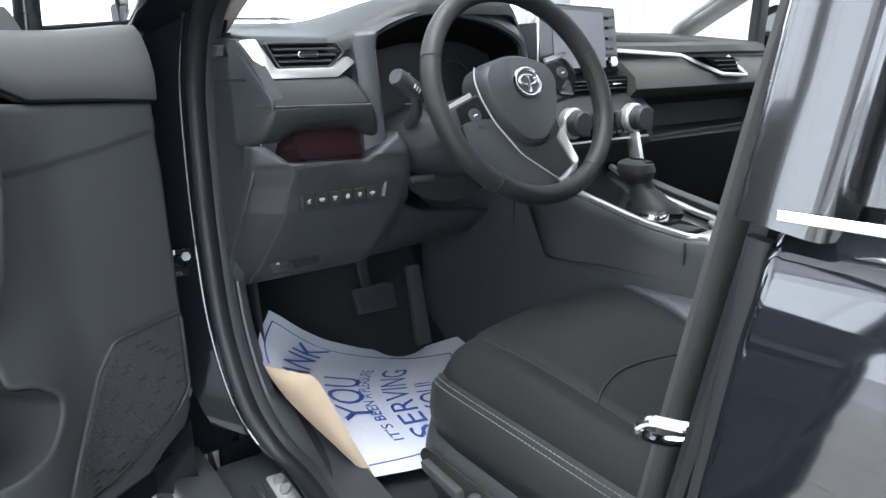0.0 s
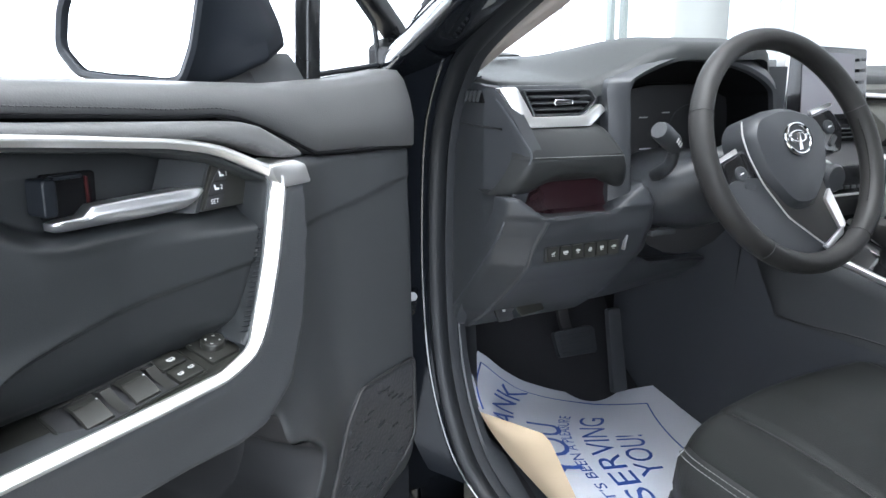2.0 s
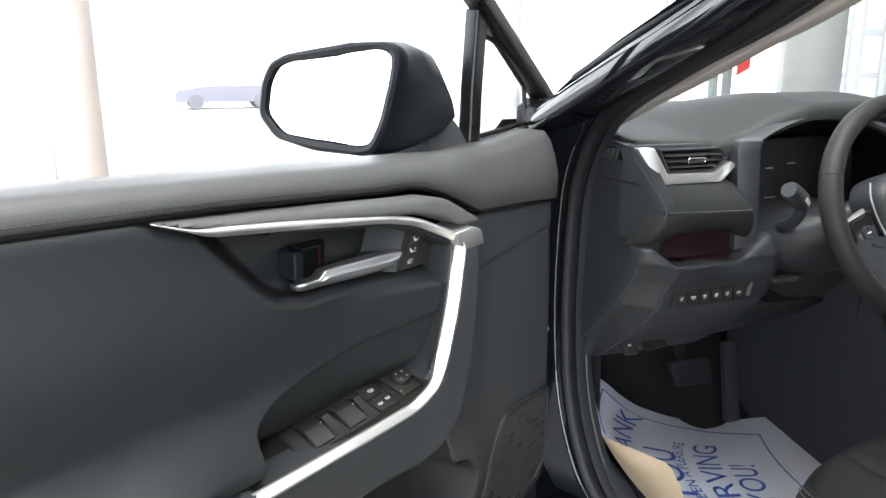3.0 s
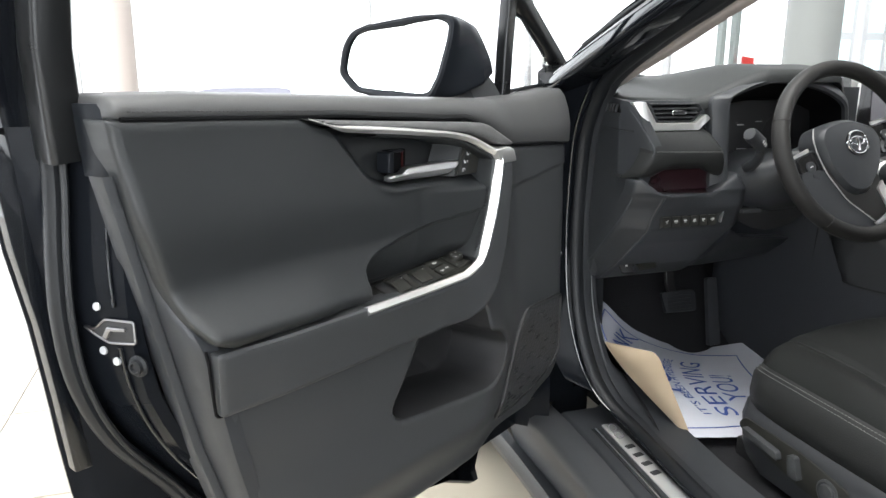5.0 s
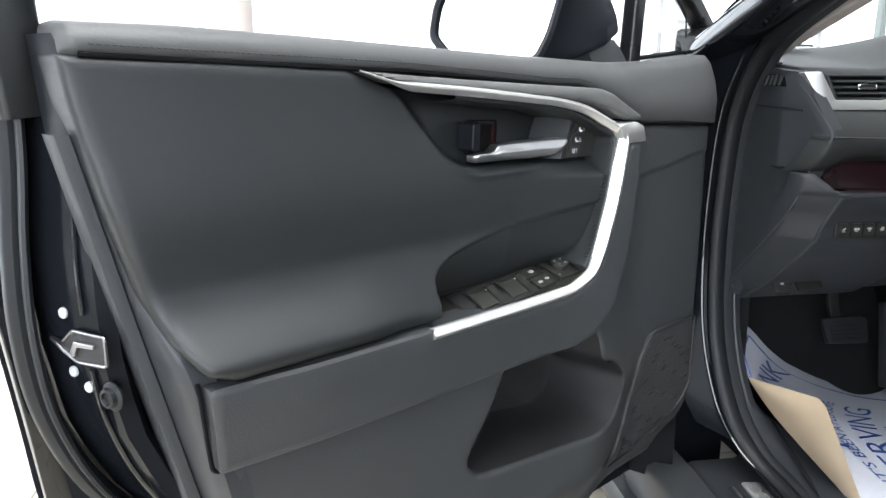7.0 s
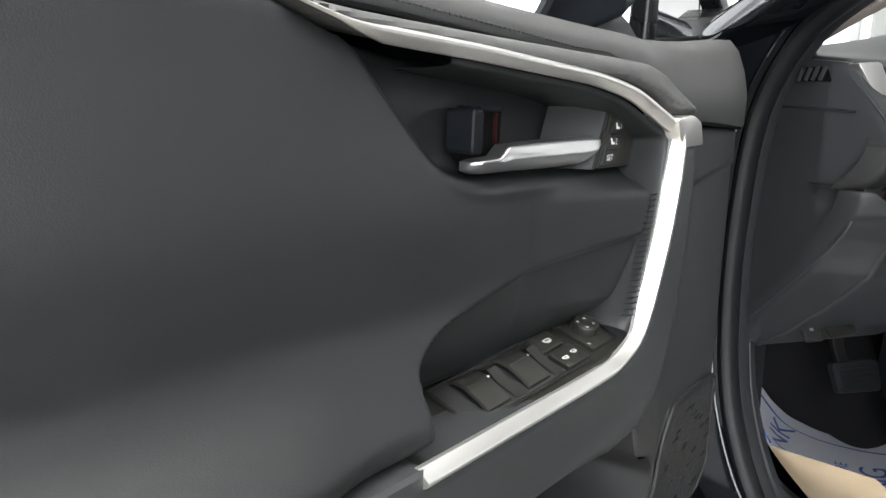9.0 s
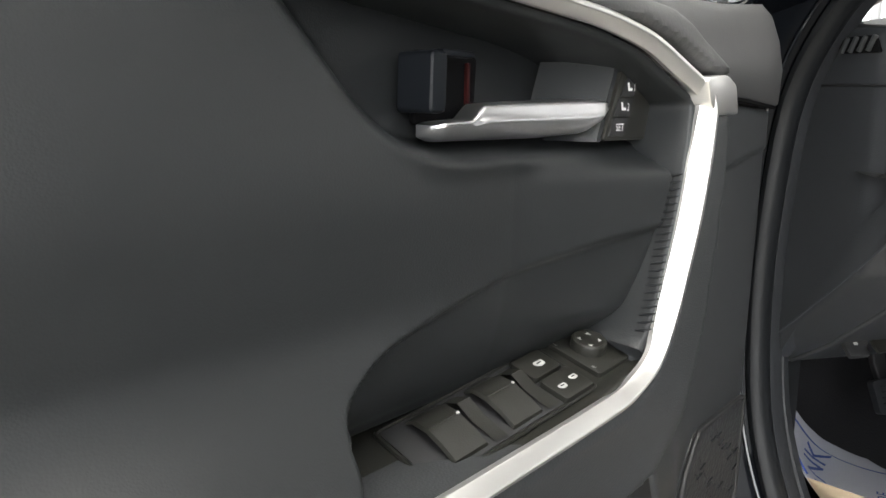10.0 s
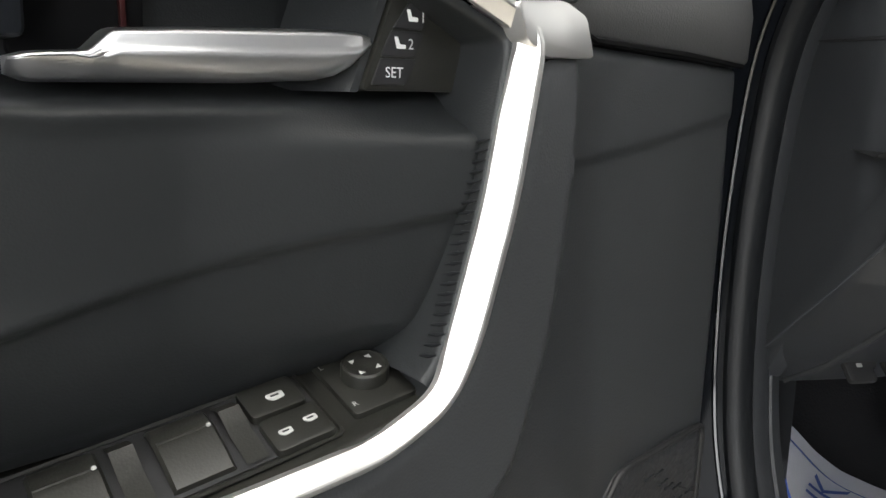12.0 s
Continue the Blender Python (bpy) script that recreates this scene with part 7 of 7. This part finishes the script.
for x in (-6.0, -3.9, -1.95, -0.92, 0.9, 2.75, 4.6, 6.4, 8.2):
    # this rear row only divides the added opening, out of view
    mullion(x + 0.4, -7.0, 0.06, 0.12, M_WALL, "plain white mullion")
    mullion(x, 6.4, 0.045, 0.12, M_MULLION, "pale grey window mullion")
mullion(-1.062, 6.42, 0.235, 0.12, M_WALL, "broad white window post")
for y in (-2.4, -0.4, 1.6, 3.6, 5.6):
    mullion(-6.2, y, 0.12, 0.045, M_WALL, "plain white mullion")
for x in (5.40, 5.60):
    mullion(x, 6.45, 0.07, 0.10, M_FRAME, "grey green window post")
# panes are emissive themselves, in place of a bright facade behind them
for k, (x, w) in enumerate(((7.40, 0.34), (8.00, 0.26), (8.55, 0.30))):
    win = thing("window_%d" % (k + 1), "white framed window, its panes glowing for a pale teal facade", "window", kind="structure", at=(x, 6.55, 0))
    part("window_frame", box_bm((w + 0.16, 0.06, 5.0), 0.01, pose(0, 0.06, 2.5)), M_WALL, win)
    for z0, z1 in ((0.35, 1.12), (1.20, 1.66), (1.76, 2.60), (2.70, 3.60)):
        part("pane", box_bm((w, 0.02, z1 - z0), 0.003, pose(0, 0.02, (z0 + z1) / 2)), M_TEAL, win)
sign = thing("red_sign", "small red flag sign beside a window post", "sign", at=(5.66, 6.25, 0))
part("sign_board", slab_bm(ring([(-0.09, 1.17, 0), (0.02, 1.22, 0), (0.10, 1.26, 0), (0.10, 1.40, 0), (-0.08, 1.42, 0)], 0.01), 0.02, 0.003, FACE), M_RED, sign)
part("sign_post", box_bm((0.02, 0.02, 1.3), 0.003, pose(-0.10, 0, 0.70)), M_WALL, sign)

# a car parked on the forecourt, outdoor glare put into its pale colours
parked = thing("parked_car", "car parked on the forecourt outside the showroom, paled by glare", "car", at=(0.55, 33.0, -0.25), turn=4)
SIDE = Matrix(((1, 0, 0, 0), (0, 0, 1, -0.85), (0, 1, 0, 0), (0, 0, 0, 1)))
outline = [(-2.20, 0.30), (-2.22, 0.62), (-2.10, 0.80), (-1.25, 0.93), (1.75, 0.96), (2.12, 0.90), (2.22, 0.62), (2.20, 0.30)]
part("body", slab_bm(ring([(x, z, 0) for x, z in outline], 0.10, 4), 1.7, 0.08, SIDE), M_HAZEPAINT, parked, "car body paled to lilac by glare")
cabin = [(-1.22, 0.92), (-0.62, 1.38), (-0.25, 1.46), (0.75, 1.45), (1.20, 1.34), (1.72, 0.95)]
part("cabin", slab_bm(ring([(x, z, 0) for x, z in cabin], 0.08, 4), 1.6, 0.08, Matrix.Translation((0, 0.05, 0)) @ SIDE), M_WALL, parked, "car roof whitened by glare")
for pts in ([(-0.98, 0.97), (-0.52, 1.34), (0.15, 1.39), (0.15, 0.97)], [(0.22, 0.97), (0.22, 1.39), (0.78, 1.38), (1.18, 1.24), (1.45, 0.98)]):
    part("side_window", slab_bm(ring([(x, z, 0) for x, z in pts], 0.04, 3), 0.02, 0.004, Matrix(((1, 0, 0, 0), (0, 0, -1, -0.795), (0, 1, 0, 0), (0, 0, 0, 1)))), M_GLAREGLASS, parked, "side window whitened by glare")
for x in (-1.38, 1.36):
    for y in (-0.78, 0.78):
        wheel_m = Matrix.Translation((x, y, 0.32)) @ pose(0, 0, 0, 90, 0, 0)
        tyre = part("tyre", lathe_bm([(0.20, -0.10), (0.30, -0.10), (0.32, -0.07), (0.32, 0.07), (0.30, 0.10), (0.20, 0.10)], wheel_m, seg=28), M_GLARETYRE, parked, "tyre greyed by glare")
        part("rim_disc", lathe_bm([(0.0, -0.07), (0.20, -0.09), (0.205, 0.09), (0.0, 0.07)], wheel_m, seg=24), M_HANDLE, tyre, "silver wheel rim")

# floor tiles with thin joints
me = bpy.data.meshes.new("tile")
bm = slab_bm(rrect(0.594, 0.594, 0.004, 1), 0.008, 0.002)
bm.normal_update()
bm.to_mesh(me)
bm.free()
me.materials.append(M_TILE)
for i in range(-6, 9):
    for j in range(-5, 11):
        ob = new("tile", me)
        ob.location = (0.6 * i - 0.6, 0.6 * j - 0.3, -0.006)
        ob.parent = floor_ob
